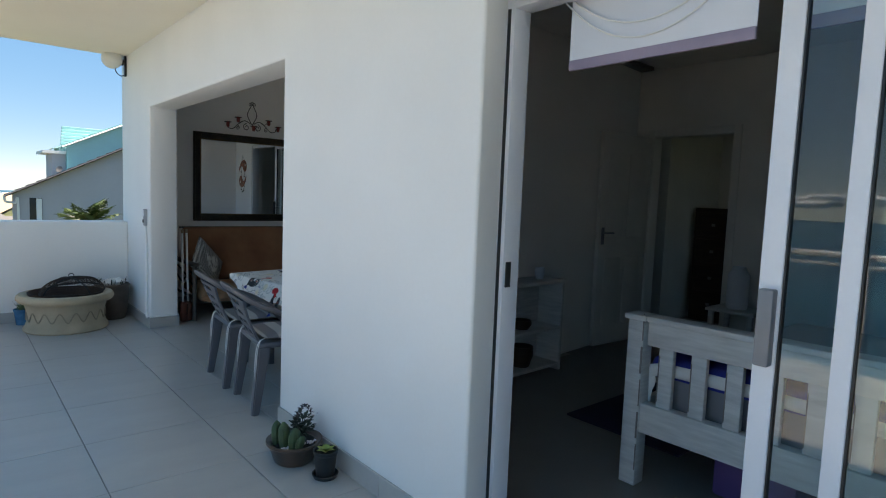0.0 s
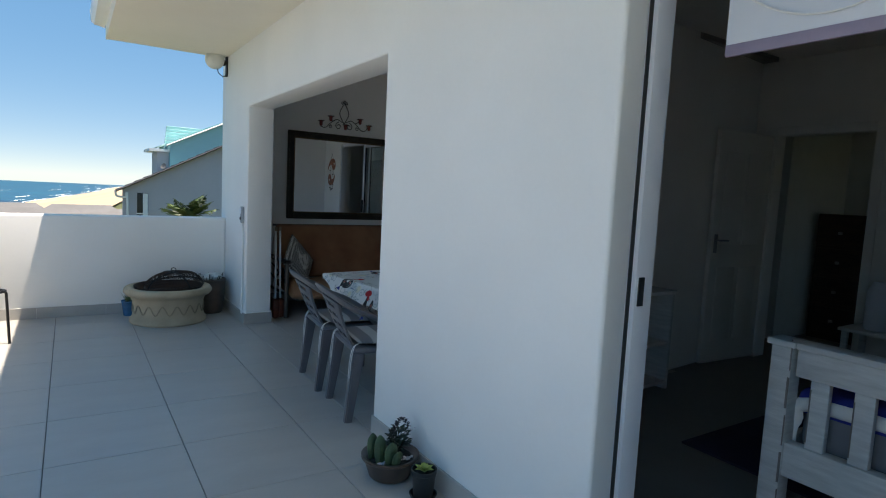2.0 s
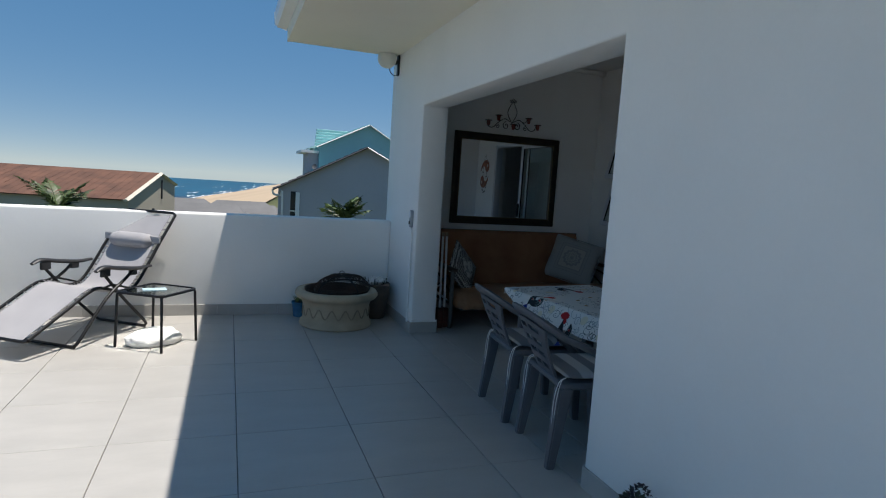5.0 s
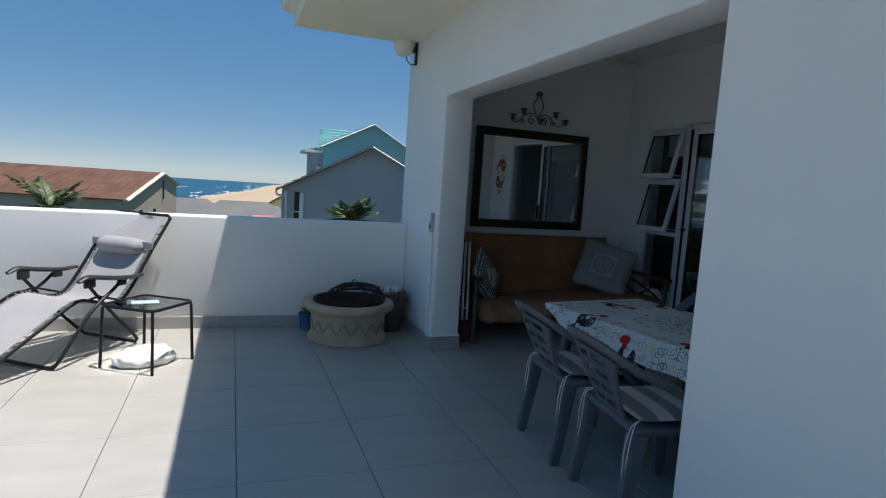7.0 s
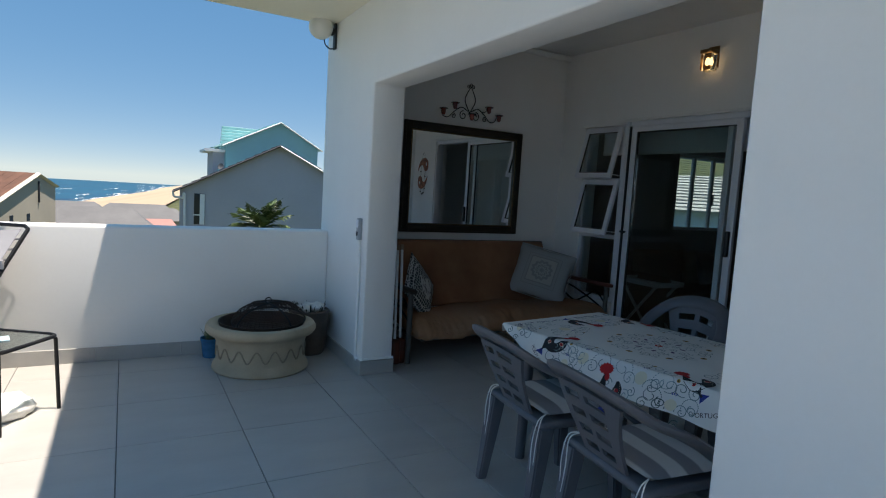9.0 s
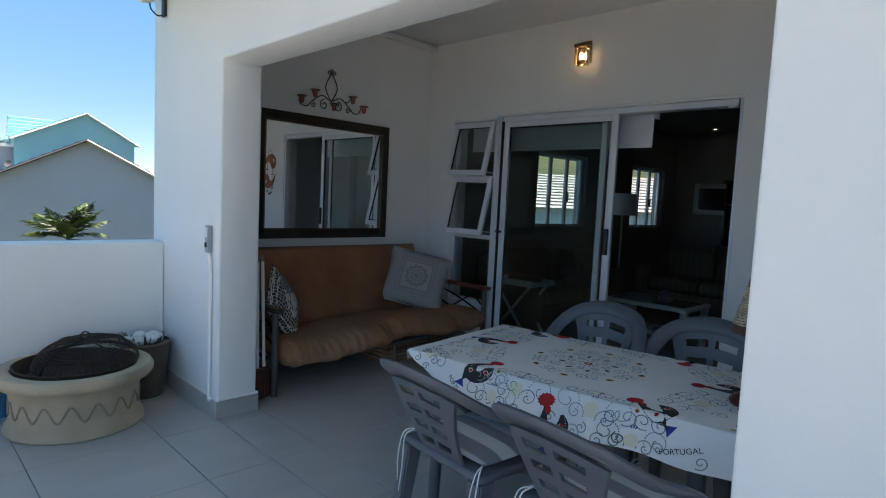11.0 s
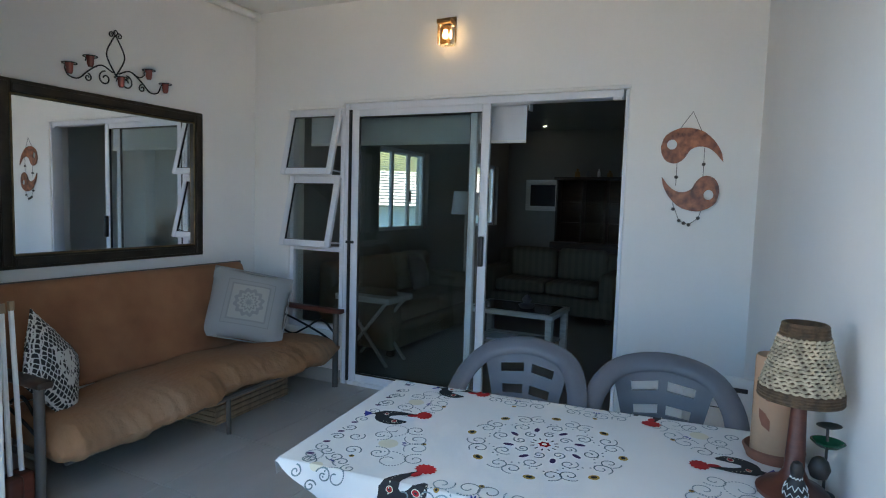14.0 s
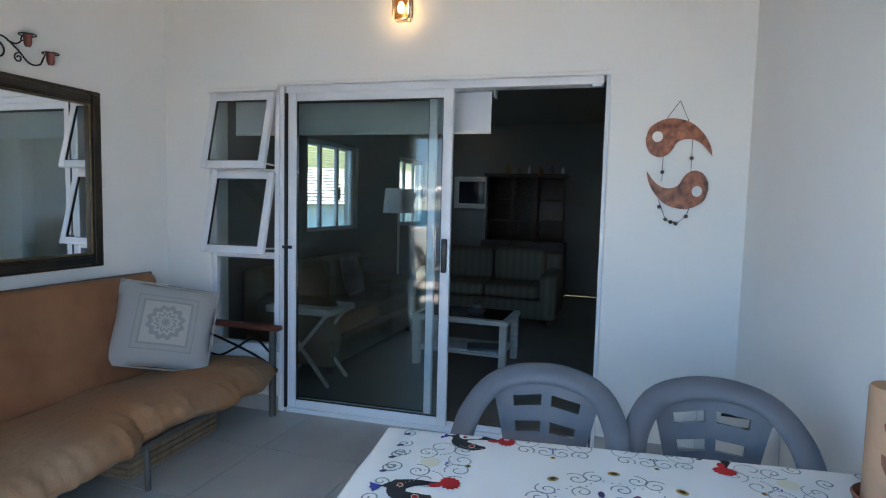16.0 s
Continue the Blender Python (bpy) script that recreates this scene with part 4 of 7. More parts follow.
def plastic_chair(m, label, group, rim, top, lean=0.07):
    ch = thing("garden_chair", label, "chair", m, group)
    bm = bmesh.new()
    half = rim
    line = half + [(-x, y, z) for x, y, z in half[-2::-1]]
    pts = smooth_line(line, 5)
    tube(bm, pts, 0.035, 10, taper=[0.036 + 0.004 * math.sin(math.pi * k / (len(pts) - 1)) for k in range(len(pts))], flat=0.42)
    part("back_rim", bm, GREYPLASTIC, ch)
    # back panel with slots
    us = [-1, -0.68, -0.1, 0.1, 0.68, 1]
    vs = [0, 0.1, 0.2, 0.33, 0.43, 0.56, 0.66, 0.8, 0.9, 1.0]
    bm = bmesh.new()
    at = {}

    def vert(u, v):
        if (u, v) not in at:
            w = 0.115 + 0.065 * v ** 1.4
            at[u, v] = bm.verts.new((u * w, -0.185 - lean * v + 0.03 * (u * w / 0.15) ** 2 * v, 0.44 + v * (top - 0.473) - 0.03 * (u * u) * v))
        return at[u, v]
    for i in range(5):
        for j in range(9):
            if i in (1, 3) and j in (1, 3, 5, 7):
                continue
            bm.faces.new((vert(us[i], vs[j]), vert(us[i + 1], vs[j]), vert(us[i + 1], vs[j + 1]), vert(us[i], vs[j + 1])))
    res = bmesh.ops.extrude_face_region(bm, geom=list(bm.faces))
    bmesh.ops.translate(bm, verts=[v for v in res["geom"] if isinstance(v, bmesh.types.BMVert)], vec=(0, -0.014, 0))
    part("backrest", bm, GREYPLASTIC, ch)
    bm = bmesh.new()
    rbox(bm, (-0.225, -0.21, 0.405), (0.225, 0.225, 0.44), 0.016, 3)
    part("seat", bm, GREYPLASTIC, ch)
    for sx in (-1, 1):
        for top, foot in (((0.2 * sx, -0.185), (0.212 * sx, -0.235)), ((0.2 * sx, 0.2), (0.215 * sx, 0.225))):
            bm = bmesh.new()
            ring = []
            for z, (cx, cy), s in ((0.415, top, 0.036), (0.2, ((top[0] + foot[0]) / 2, (top[1] + foot[1]) / 2), 0.029), (0.0, foot, 0.022)):
                ring.append([bm.verts.new((cx + a * s, cy + b * s, z)) for a, b in ((-1, -1), (1, -1), (1, 1), (-1, 1))])
            for a, b in zip(ring, ring[1:]):
                for k in range(4):
                    bm.faces.new((a[k], a[(k + 1) % 4], b[(k + 1) % 4], b[k]))
            bm.faces.new(ring[0])
            bm.faces.new(ring[-1][::-1])
            bmesh.ops.recalc_face_normals(bm, faces=bm.faces)
            bmesh.ops.bevel(bm, geom=[e for e in bm.edges if abs(e.verts[0].co.z - e.verts[1].co.z) > 0.05], offset=0.007, segments=2, affect="EDGES")
            part("leg", bm, GREYPLASTIC, ch)
    return ch


LOW = [(-0.235, 0.17, 0.435), (-0.272, 0.07, 0.52), (-0.285, -0.1, 0.63), (-0.264, -0.245, 0.692), (-0.165, -0.325, 0.745), (0, -0.35, 0.763)]
HIGH = [(-0.235, 0.17, 0.435), (-0.252, 0.06, 0.52), (-0.252, -0.06, 0.62), (-0.232, -0.155, 0.725), (-0.155, -0.235, 0.808), (0, -0.262, 0.838)]
chair = plastic_chair(pose(1.890, 5.635, 0, 0, 0, -95), "grey plastic garden chair with a low slotted back", "chairs round the table", LOW, 0.763, 0.15)
chair_b = copy_thing(chair, pose(1.862, 5.05, 0, 0, 0, -97))
chair_c = plastic_chair(pose(2.735, 5.745, 0, 0, 0, 88), "grey plastic garden chair with an arched slotted back", "chairs round the table", HIGH, 0.838)
chair_d = copy_thing(chair_c, pose(2.78, 5.195, 0, 0, 0, 95))
for src, lab in ((chair, "striped grey seat cushion tied to a garden chair"), (chair_b, "striped grey seat cushion tied to a garden chair")):
    cu = thing("seat_cushion", lab, "cushion", src.matrix_basis @ pose(0, 0.02, 0.441), "chair cushions")
    bm = bmesh.new()
    n = 14
    g = [[[bm.verts.new((0.205 * (2 * i / n - 1), 0.195 * (2 * j / n - 1), s * 0.022 * (1 - (2 * i / n - 1) ** 6) * (1 - (2 * j / n - 1) ** 6) + 0.024)) for j in range(n + 1)] for i in range(n + 1)] for s in (-1, 1)]
    for s in range(2):
        for i in range(n):
            for j in range(n):
                bm.faces.new((g[s][i][j], g[s][i + 1][j], g[s][i + 1][j + 1], g[s][i][j + 1]))
    bmesh.ops.remove_doubles(bm, verts=bm.verts, dist=0.0005)
    part("pad", bm, STRIPE, cu)
    for sx in (-1, 1):
        bm = bmesh.new()
        tube(bm, smooth_line([(0.19 * sx, -0.19, 0.024), (0.2 * sx, -0.235, 0.0), (0.19 * sx, -0.25, -0.1), (0.2 * sx, -0.255, -0.22)], 4), 0.0026, 5)
        tube(bm, smooth_line([(0.19 * sx, -0.19, 0.024), (0.215 * sx, -0.23, 0.01), (0.22 * sx, -0.25, -0.08), (0.215 * sx, -0.252, -0.18)], 4), 0.0026, 5)
        part("tie", bm, CLOTH, cu, "white cloth tie")

TC = pose(2.371, 5.475, 0, 0, 0, 7)
table = thing("garden_table", "grey plastic garden table under a printed tablecloth", "table", TC)
bm = bmesh.new()
rbox(bm, (-0.379, -0.71, 0.665), (0.379, 0.655, 0.70), 0.012, 3)
part("tabletop", bm, GREYPLASTIC, table)
for sx in (-1, 1):
    for sy in (-1, 1):
        bm = bmesh.new()
        tube(bm, [(0.32 * sx, 0.53 * sy, 0.665), (0.325 * sx, 0.54 * sy, 0.0)], 0.03, 10, taper=[0.032, 0.025])
        part("leg", bm, GREYPLASTIC, table)
    bm = bmesh.new()
    rbox(bm, (0.34 * sx - 0.01, -0.55, 0.60), (0.34 * sx + 0.01, 0.55, 0.666), 0.004)
    part("apron", bm, GREYPLASTIC, table)

cloth = thing("tablecloth", "white tablecloth printed with folk roosters and dotted scrolls", "tablecloth", TC @ pose(0, 0, 0.7025))
HX, HY, HEND = 0.382, 0.662, 0.715


def drape(x, y, lift=0.0):
    """Where a point of the flat cloth comes to lie once it hangs over the table's edges."""
    z = lift
    px = x
    if abs(x) > HX:
        d = abs(x) - HX
        sgn = 1 if x > 0 else -1
        fall = max(0.0, d - 0.006)
        wave = 0.012 * math.sin(y * 21 + (2 if x > 0 else 0)) * min(1, fall / 0.06)
        px = sgn * (HX + 0.45 * d + 0.25 * min(d, 0.02) + wave + lift)
        z = -0.85 * fall + (lift if d < 0.006 else 0)
    py = y
    reach = HY if y > 0 else HEND
    if abs(y) > reach:
        d = abs(y) - reach
        sgn = 1 if y > 0 else -1
        fall = max(0.0, d - 0.006)
        py = sgn * (reach + min(d, 0.012) + 0.008 * math.sin(x * 19) * min(1, fall / 0.05) + lift)
        z = min(z, -fall)
    z += 0.0012 * math.sin(x * 17 + y * 9) if abs(x) < HX and abs(y) < reach else 0
    return Vector((px, py, z))


bm = bmesh.new()
xs = sorted({-HX - 0.15 + 0.15 * k / 8 for k in range(8)} | {-HX + 2 * HX * k / 40 for k in range(41)} | {HX + 0.05 * k / 4 for k in range(1, 5)} | {-HX - 0.006, HX + 0.006})
ys = sorted({-HEND + (HY + HEND) * k / 66 for k in range(67)} | {-HEND - 0.02 * k for k in range(1, 4)} | {-HEND - 0.006} | {HY + 0.05 * k / 4 for k in range(1, 5)} | {HY + 0.006})


def cloth_edge(x, y):
    """The cloth is cut round at its corners, so the hanging side tapers towards the table's end."""
    if x > -HX:
        return x
    return -HX + (x + HX) * min(1.0, max(0.06, (HY + 0.02 - y) / 0.3)) ** 0.8


g = [[bm.verts.new(drape(cloth_edge(x, y), y)) for y in ys] for x in xs]
for i in range(len(xs) - 1):
    for j in range(len(ys) - 1):
        bm.faces.new((g[i][j], g[i + 1][j], g[i + 1][j + 1], g[i][j + 1]))
ob = part("fabric", bm, CLOTH, cloth, smooth=60)
INK = mat("black_print", (0.02, 0.018, 0.02), 0.8, var=0.1)
REDINK = mat("red_print", (0.5, 0.012, 0.015), 0.8, var=0.1)
BLUEINK = mat("blue_print", (0.02, 0.04, 0.25), 0.8, var=0.1)
SCROLLINK = mat("grey_green_print", (0.17, 0.24, 0.245), 0.8, var=0.5, scale=8)
GOLDINK = mat("gold_print", (0.45, 0.27, 0.06), 0.8, var=0.15)
PURPLEINK = mat("purple_print", (0.09, 0.045, 0.12), 0.8, var=0.15)
PALEINK = mat("pale_yellow_print", (0.72, 0.66, 0.5), 0.8, var=0.03)
inks = {k: bmesh.new() for k in ("ink", "red", "blue", "scroll", "gold", "purple", "pale")}


def blot(key, pts, lift=0.0016):
    """A flat printed patch on the cloth, from the outline of a shape that is seen whole from its middle."""
    b = inks[key]
    c = Vector((sum(p[0] for p in pts) / len(pts), sum(p[1] for p in pts) / len(pts)))
    m = b.verts.new(drape(c.x, c.y, lift))
    v = [b.verts.new(drape(p[0], p[1], lift)) for p in pts]
    for k in range(len(v)):
        b.faces.new((m, v[k], v[(k + 1) % len(v)]))


def disc(key, x, y, r, n=10, sx=1.0, turn=0.0, lift=0.0016, teeth=0.0):
    out = []
    for k in range(n):
        a = 2 * math.pi * k / n
        rr = r * (1 + (teeth if k % 2 else -teeth))
        p = Vector((rr * math.cos(a) * sx, rr * math.sin(a)))
        out.append((x + p.x * math.cos(turn) - p.y * math.sin(turn), y + p.x * math.sin(turn) + p.y * math.cos(turn)))
    blot(key, out, lift)


def ribbon(key, pts, w, lift=0.0016):
    b = inks[key]
    pts = [Vector(p) for p in pts]
    rows = []
    for k, p in enumerate(pts):
        d = (pts[min(k + 1, len(pts) - 1)] - pts[max(k - 1, 0)]).normalized()
        q = Vector((-d.y, d.x)) * (w[k] if isinstance(w, list) else w) / 2
        rows.append((b.verts.new(drape(*(p + q), lift)), b.verts.new(drape(*(p - q), lift))))
    for a, c in zip(rows, rows[1:]):
        b.faces.new((a[0], c[0], c[1], a[1]))


def smooth_ribbon(key, pts, w):
    line = smooth_line([(p.x, p.y, k) for k, p in enumerate(pts)], 4)
    widths = []
    for p in line:
        k = max(0, min(len(w) - 1, p.z))
        a = int(k)
        b = min(len(w) - 1, a + 1)
        widths.append(w[a] + (w[b] - w[a]) * (k - a))
    ribbon(key, [(p.x, p.y) for p in line], widths)


def curl(x, y, turn, size, hand=1, turns=1.3, key="scroll"):
    """A dotted spiral scroll."""
    n = 36
    for k in range(n):
        t = k / n
        a = turn + hand * 2 * math.pi * turns * t
        r = size * (1 - 0.82 * t)
        px, py = x + r * math.cos(a), y + r * math.sin(a)
        disc(key, px, py, 0.0027 - 0.0007 * t, 5, 1.4, a + 1.57)


def rooster(hx, hy, tx, ty):
    """A stylised bird mark: a dark neck and body with a lobed tail, red crest, hearts and a blue foot."""
    h, t = Vector((hx, hy)), Vector((tx, ty))
    d = (t - h).normalized()
    q = Vector((-d.y, d.x))
    turn = math.atan2(d.y, d.x)

    def at(a, b):
        return h + d * a + q * b
    smooth_ribbon("ink", [at(0.012, 0.0), at(0.045, -0.006), at(0.085, -0.01), at(0.125, -0.002), at(0.16, 0.0)], [0.012, 0.02, 0.036, 0.056, 0.014])
    smooth_ribbon("ink", [at(0.128, 0.012), at(0.128, 0.04), at(0.105, 0.06), at(0.075, 0.066), at(0.045, 0.06)], [0.05, 0.046, 0.05, 0.046, 0.012])
    p = at(-0.008, -0.001)
    disc("red", p.x, p.y, 0.031, 26, 0.85, turn, 0.0022, 0.1)
    p = at(0.03, 0.006)
    disc("red", p.x, p.y, 0.011, 9, 1.7, turn, 0.0022)
    for a, b, r in ((0.118, 0.0, 0.0085), (0.085, 0.062, 0.0105)):
        p = at(a, b)
        disc("pale", p.x, p.y, r * 1.25, 10, 0.75, turn, 0.0024)
        disc("red", p.x, p.y, r, 10, 0.75, turn, 0.0028)
        disc("ink", p.x, p.y, r * 0.4, 7, 0.75, turn, 0.0034)
    for k in range(8):
        p = at(0.05 + 0.011 * k, -0.02 - 0.0022 * k + 0.0008 * k * k)
        disc("pale", p.x, p.y, 0.0018, 5, 1, 0, 0.003)
        p = at(0.055 + 0.009 * k, 0.078 - 0.0006 * (k - 3) ** 2)
        disc("pale", p.x, p.y, 0.0018, 5, 1, 0, 0.003)
    ribbon("ink", [at(0.148, 0.0), at(0.178, 0.0)], 0.009)
    ribbon("blue", [at(0.168, 0.0), at(0.178, 0.002), at(0.192, 0.004)], [0.012, 0.026, 0.05])


def posy(x, y, turn, size=1.0):
    """A spray of dotted scrolls round a small flower."""
    for k, (r, a, s, hnd) in enumerate(((0.05, 0.5, 0.032, 1), (0.05, -0.5, 0.032, -1), (0.09, 1.1, 0.028, -1), (0.09, -1.1, 0.028, 1), (0.065, 2.3, 0.03, 1), (0.065, -2.3, 0.03, -1), (0.11, 2.8, 0.022, -1), (0.11, -2.8, 0.022, 1), (0.085, 1.75, 0.046, 1), (0.085, -1.75, 0.046, -1))):
        curl(x + r * size * math.cos(turn + a), y + r * size * math.sin(turn + a), turn + a + 2.2 * hnd, s * size, hnd)
    disc("pale", x - 0.03 * math.cos(turn), y - 0.03 * math.sin(turn), 0.024 * size, 12)
    disc("gold", x + 0.075 * math.cos(turn), y + 0.075 * math.sin(turn), 0.008, 8)
    disc("ink", x + 0.075 * math.cos(turn), y + 0.075 * math.sin(turn), 0.004, 6, 1, 0, 0.0024)
    for a in (-0.5, 0, 0.5):
        disc("blue", x + 0.018 * math.cos(turn + a), y + 0.018 * math.sin(turn + a), 0.007, 6, 0.4, turn + a + 1.57)


# the round medallion
disc("red", 0, 0, 0.018, 12, 1, 0, 0.002, 0.15)
disc("pale", 0, 0, 0.008, 8, 1, 0, 0.0024)
for k in range(12):
    a = 2 * math.pi * k / 12
    disc("ink", 0.037 * math.cos(a), 0.037 * math.sin(a), 0.008, 6, 0.3, a + 1.57)
for k in range(8):
    a = 2 * math.pi * (k + 0.5) / 8
    disc("purple", 0.108 * math.cos(a), 0.108 * math.sin(a), 0.017, 9, 0.5, a + 1.2)
    curl(0.075 * math.cos(a + 0.35), 0.075 * math.sin(a + 0.35), a, 0.02, 1)
    curl(0.135 * math.cos(a + 0.3), 0.135 * math.sin(a + 0.3), a + 2, 0.028, -1)
    b = 2 * math.pi * k / 8
    disc("gold", 0.226 * math.cos(b), 0.226 * math.sin(b), 0.017, 9, 0.8, b)
    disc("ink", 0.226 * math.cos(b), 0.226 * math.sin(b), 0.01, 7, 0.7, b, 0.0024)
    curl(0.2 * math.cos(b + 0.27), 0.2 * math.sin(b + 0.27), b, 0.032, 1)
    curl(0.2 * math.cos(b - 0.27), 0.2 * math.sin(b - 0.27), b, 0.032, -1)
    for i in range(7):
        c = b + 0.785 * (i + 0.5) / 7
        disc("scroll", (0.168 + 0.012 * math.sin(i * 1.1)) * math.cos(c), (0.168 + 0.012 * math.sin(i * 1.1)) * math.sin(c), 0.0034, 5)
for args in ((0.067, 0.424, 0.015, 0.595), (-0.3, 0.268, -0.469, 0.353), (0.36, 0.305, 0.37, 0.48), (0.32, -0.3, 0.5, -0.33), (0.043, -0.437, 0.06, -0.6), (-0.315, -0.32, -0.442, -0.477), (-0.45, -0.03, -0.6, -0.06)):
    rooster(*args)
for x, y, tn, sz in ((-0.174, 0.4, -1.2, 1.25), (0.175, 0.46, -1.57, 1.2), (-0.16, -0.47, 1.2, 1.25), (0.25, -0.42, 2.28, 1.2), (0.36, 0.16, 3.14, 1.0), (0.36, -0.12, 3.14, 1.0), (-0.4, 0.1, 0, 1.2), (-0.4, -0.2, 0, 1.2), (-0.46, 0.2, 0, 1.0), (-0.47, -0.35, 0, 1.0), (-0.36, 0.53, -0.6, 0.8)):
    posy(x, y, tn, sz)
for k in range(10):
    y = 0.6 - k * 0.13
    if k > 2:
        curl(-0.5, y, k, 0.022, 1 if k % 2 else -1)
    curl(-0.36 + 0.08 * k, 0.59, k * 0.7, 0.024, 1 if k % 2 else -1)
    curl(-0.4 + 0.085 * k, -0.672 + 0.012 * (k % 2), k * 1.1, 0.028, 1 if k % 2 else -1)
    disc("purple" if k % 3 else "gold", -0.36 + 0.085 * k, -0.635, 0.011, 8, 0.6, k * 0.8)
    disc("purple", -0.33 + 0.085 * k, 0.6, 0.012, 8, 0.6, 0.5)
for key, ma, nm in (("ink", INK, "black_motif"), ("red", REDINK, "red_motif"), ("blue", BLUEINK, "blue_motif"), ("scroll", SCROLLINK, "dotted_scroll"), ("gold", GOLDINK, "gold_motif"), ("purple", PURPLEINK, "purple_motif"), ("pale", PALEINK, "pale_motif")):
    part(nm, inks[key], ma, cloth, smooth=0)["kind"] = "stuff"
for x, y, rz in ((-0.498, 0.36, 229), (-0.49, -0.51, 290)):
    cu = bpy.data.curves.new("lettering", "FONT")
    cu.body, cu.size, cu.align_x = "PORTUGAL", 0.026, "CENTER"
    tmp = new("lettering", cu)
    me = bpy.data.meshes.new_from_object(tmp.evaluated_get(bpy.context.evaluated_depsgraph_get()))
    bpy.data.objects.remove(tmp)
    me.materials.append(INK)
    rot = Matrix.Rotation(radians(rz), 4, "Z")
    for v in me.vertices:
        p = rot @ v.co
        v.co = drape(x + p.x, y + p.y, 0.002)
    lt = new("lettering", me)
    lt.parent = cloth

# futon
futon = thing("futon", "burnt orange canvas futon on a metal frame", "sofa", pose(2.1, 7.6, 0))
bm = bmesh.new()
# seat pad: rolled front, sagging between the frame bars
nx = 130
prof = [(0.62, 0.30), (0.35, 0.258), (0.12, 0.23), (0.03, 0.24), (-0.018, 0.28), (0.0, 0.335), (0.07, 0.385), (0.2, 0.40), (0.4, 0.385), (0.62, 0.36)]
prof = [(p.x, p.y) for p in smooth_line([(y, z, 0) for y, z in prof], 4)]
g = []
for i in range(nx + 1):
    t = i / nx
    x = 0.07 + t * 2.02
    drop = -0.055 * (1 - t) ** 1.2 + 0.02 * t + 0.012 * math.sin(t * 25) - 0.02 * math.sin(t * 9)
    # the cover is drawn in beside the middle leg and sags on either side of it
    tuck = math.exp(-((t - 0.47) / 0.018) ** 2) + 0.7 * math.exp(-((t - 0.8) / 0.02) ** 2)
    end = min(1, min(t, 1 - t) / 0.035) ** 0.4
    row = []
    for k, (y, z) in enumerate(prof):
        front = max(0.0, 1 - max(0.0, y) / 0.3)
        crease = abs(noise.noise((x * 15 + 2.2 * y, y * 2.5, 7))) - 0.2
        lump = 0.016 * noise.noise((x * 4.5, y * 4, z * 5)) + 0.007 * noise.noise((x * 11, y * 7, z * 9))
        pleat = 0.02 * crease * front + lump * (0.5 + 0.5 * front) - 0.02 * tuck * front
        sway = 0.016 * math.sin(t * 14) * front
        cz = 0.3
        row.append(bm.verts.new((x, y - pleat * front + sway, cz + (z - cz) * (0.45 + 0.55 * end) + drop * (0.6 + 0.4 * front) + pleat * (1 if z > cz else -1))))
    g.append(row)
for i in range(nx):
    for k in range(len(prof)):
        j = (k + 1) % len(prof)
        bm.faces.new((g[i][k], g[i + 1][k], g[i + 1][j], g[i][j]))
bm.faces.new(g[0][::-1])
bm.faces.new(g[-1])
part("seat_pad", bm, TANCLOTH, futon, "tan canvas seat pad", 70)
bm = bmesh.new()
vs = rbox(bm, (0.12, 0, 0), (1.88, 0.11, 0.62), 0.045, 4)
for v in bm.verts:
    v.co.y += 0.014 * noise.noise((v.co.x * 5, v.co.z * 5, 1))
    v.co.z += 0.012 * noise.noise((v.co.x * 4, 2, 5))
bmesh.ops.transform(bm, matrix=pose(0, 0.60, 0.34, -17), verts=bm.verts)
part("back_pad", bm, TERRACOTTA, futon, "burnt orange canvas back pad")
bm = bmesh.new()
tube(bm, [(0.1, 0.845, 0.915), (1.9, 0.845, 0.915)], 0.012, 6)
tube(bm, [(0.12, 0.05, 0.19), (2.05, 0.05, 0.25)], 0.016, 8)
tube(bm, [(0.12, 0.62, 0.25), (2.05, 0.62, 0.28)], 0.016, 8)
part("frame_bar", bm, DARKPIPE, futon)
bm = bmesh.new()
tube(bm, [(1.06, 0.05, 0.21), (1.055, 0.04, 0.0)], 0.014, 8)
part("middle_leg", bm, DARKPIPE, futon)
for x in (0.02, 2.1):
    bm = bmesh.new()
    tube(bm, [(x, 0.06, 0), (x, 0.06, 0.565)], 0.022, 10)
    tube(bm, [(x, 0.72, 0), (x, 0.72, 0.565)], 0.022, 10)
    tube(bm, [(x, 0.06, 0.24), (x, 0.72, 0.24)], 0.014, 8)
    arm = part("arm_frame", bm, DARKPIPE, futon)
    bm = bmesh.new()
    tube(bm, smooth_line([(x, 0.08, 0.42), (x, 0.2, 0.50), (x, 0.35, 0.42), (x, 0.5, 0.36), (x, 0.7, 0.44)], 5), 0.008, 6)
    tube(bm, smooth_line([(x, 0.08, 0.34), (x, 0.22, 0.40), (x, 0.4, 0.46), (x, 0.55, 0.50), (x, 0.7, 0.52)], 5), 0.008, 6)
    part("scroll", bm, BLACKSTEEL, arm)
    bm = bmesh.new()
    rbox(bm, (x - 0.035, -0.0, 0.565), (x + 0.035, 0.76, 0.60), 0.014, 3)
    part("arm_rest", bm, DARKWOOD if x < 1 else REDWOOD, arm, "dark wooden arm rest")


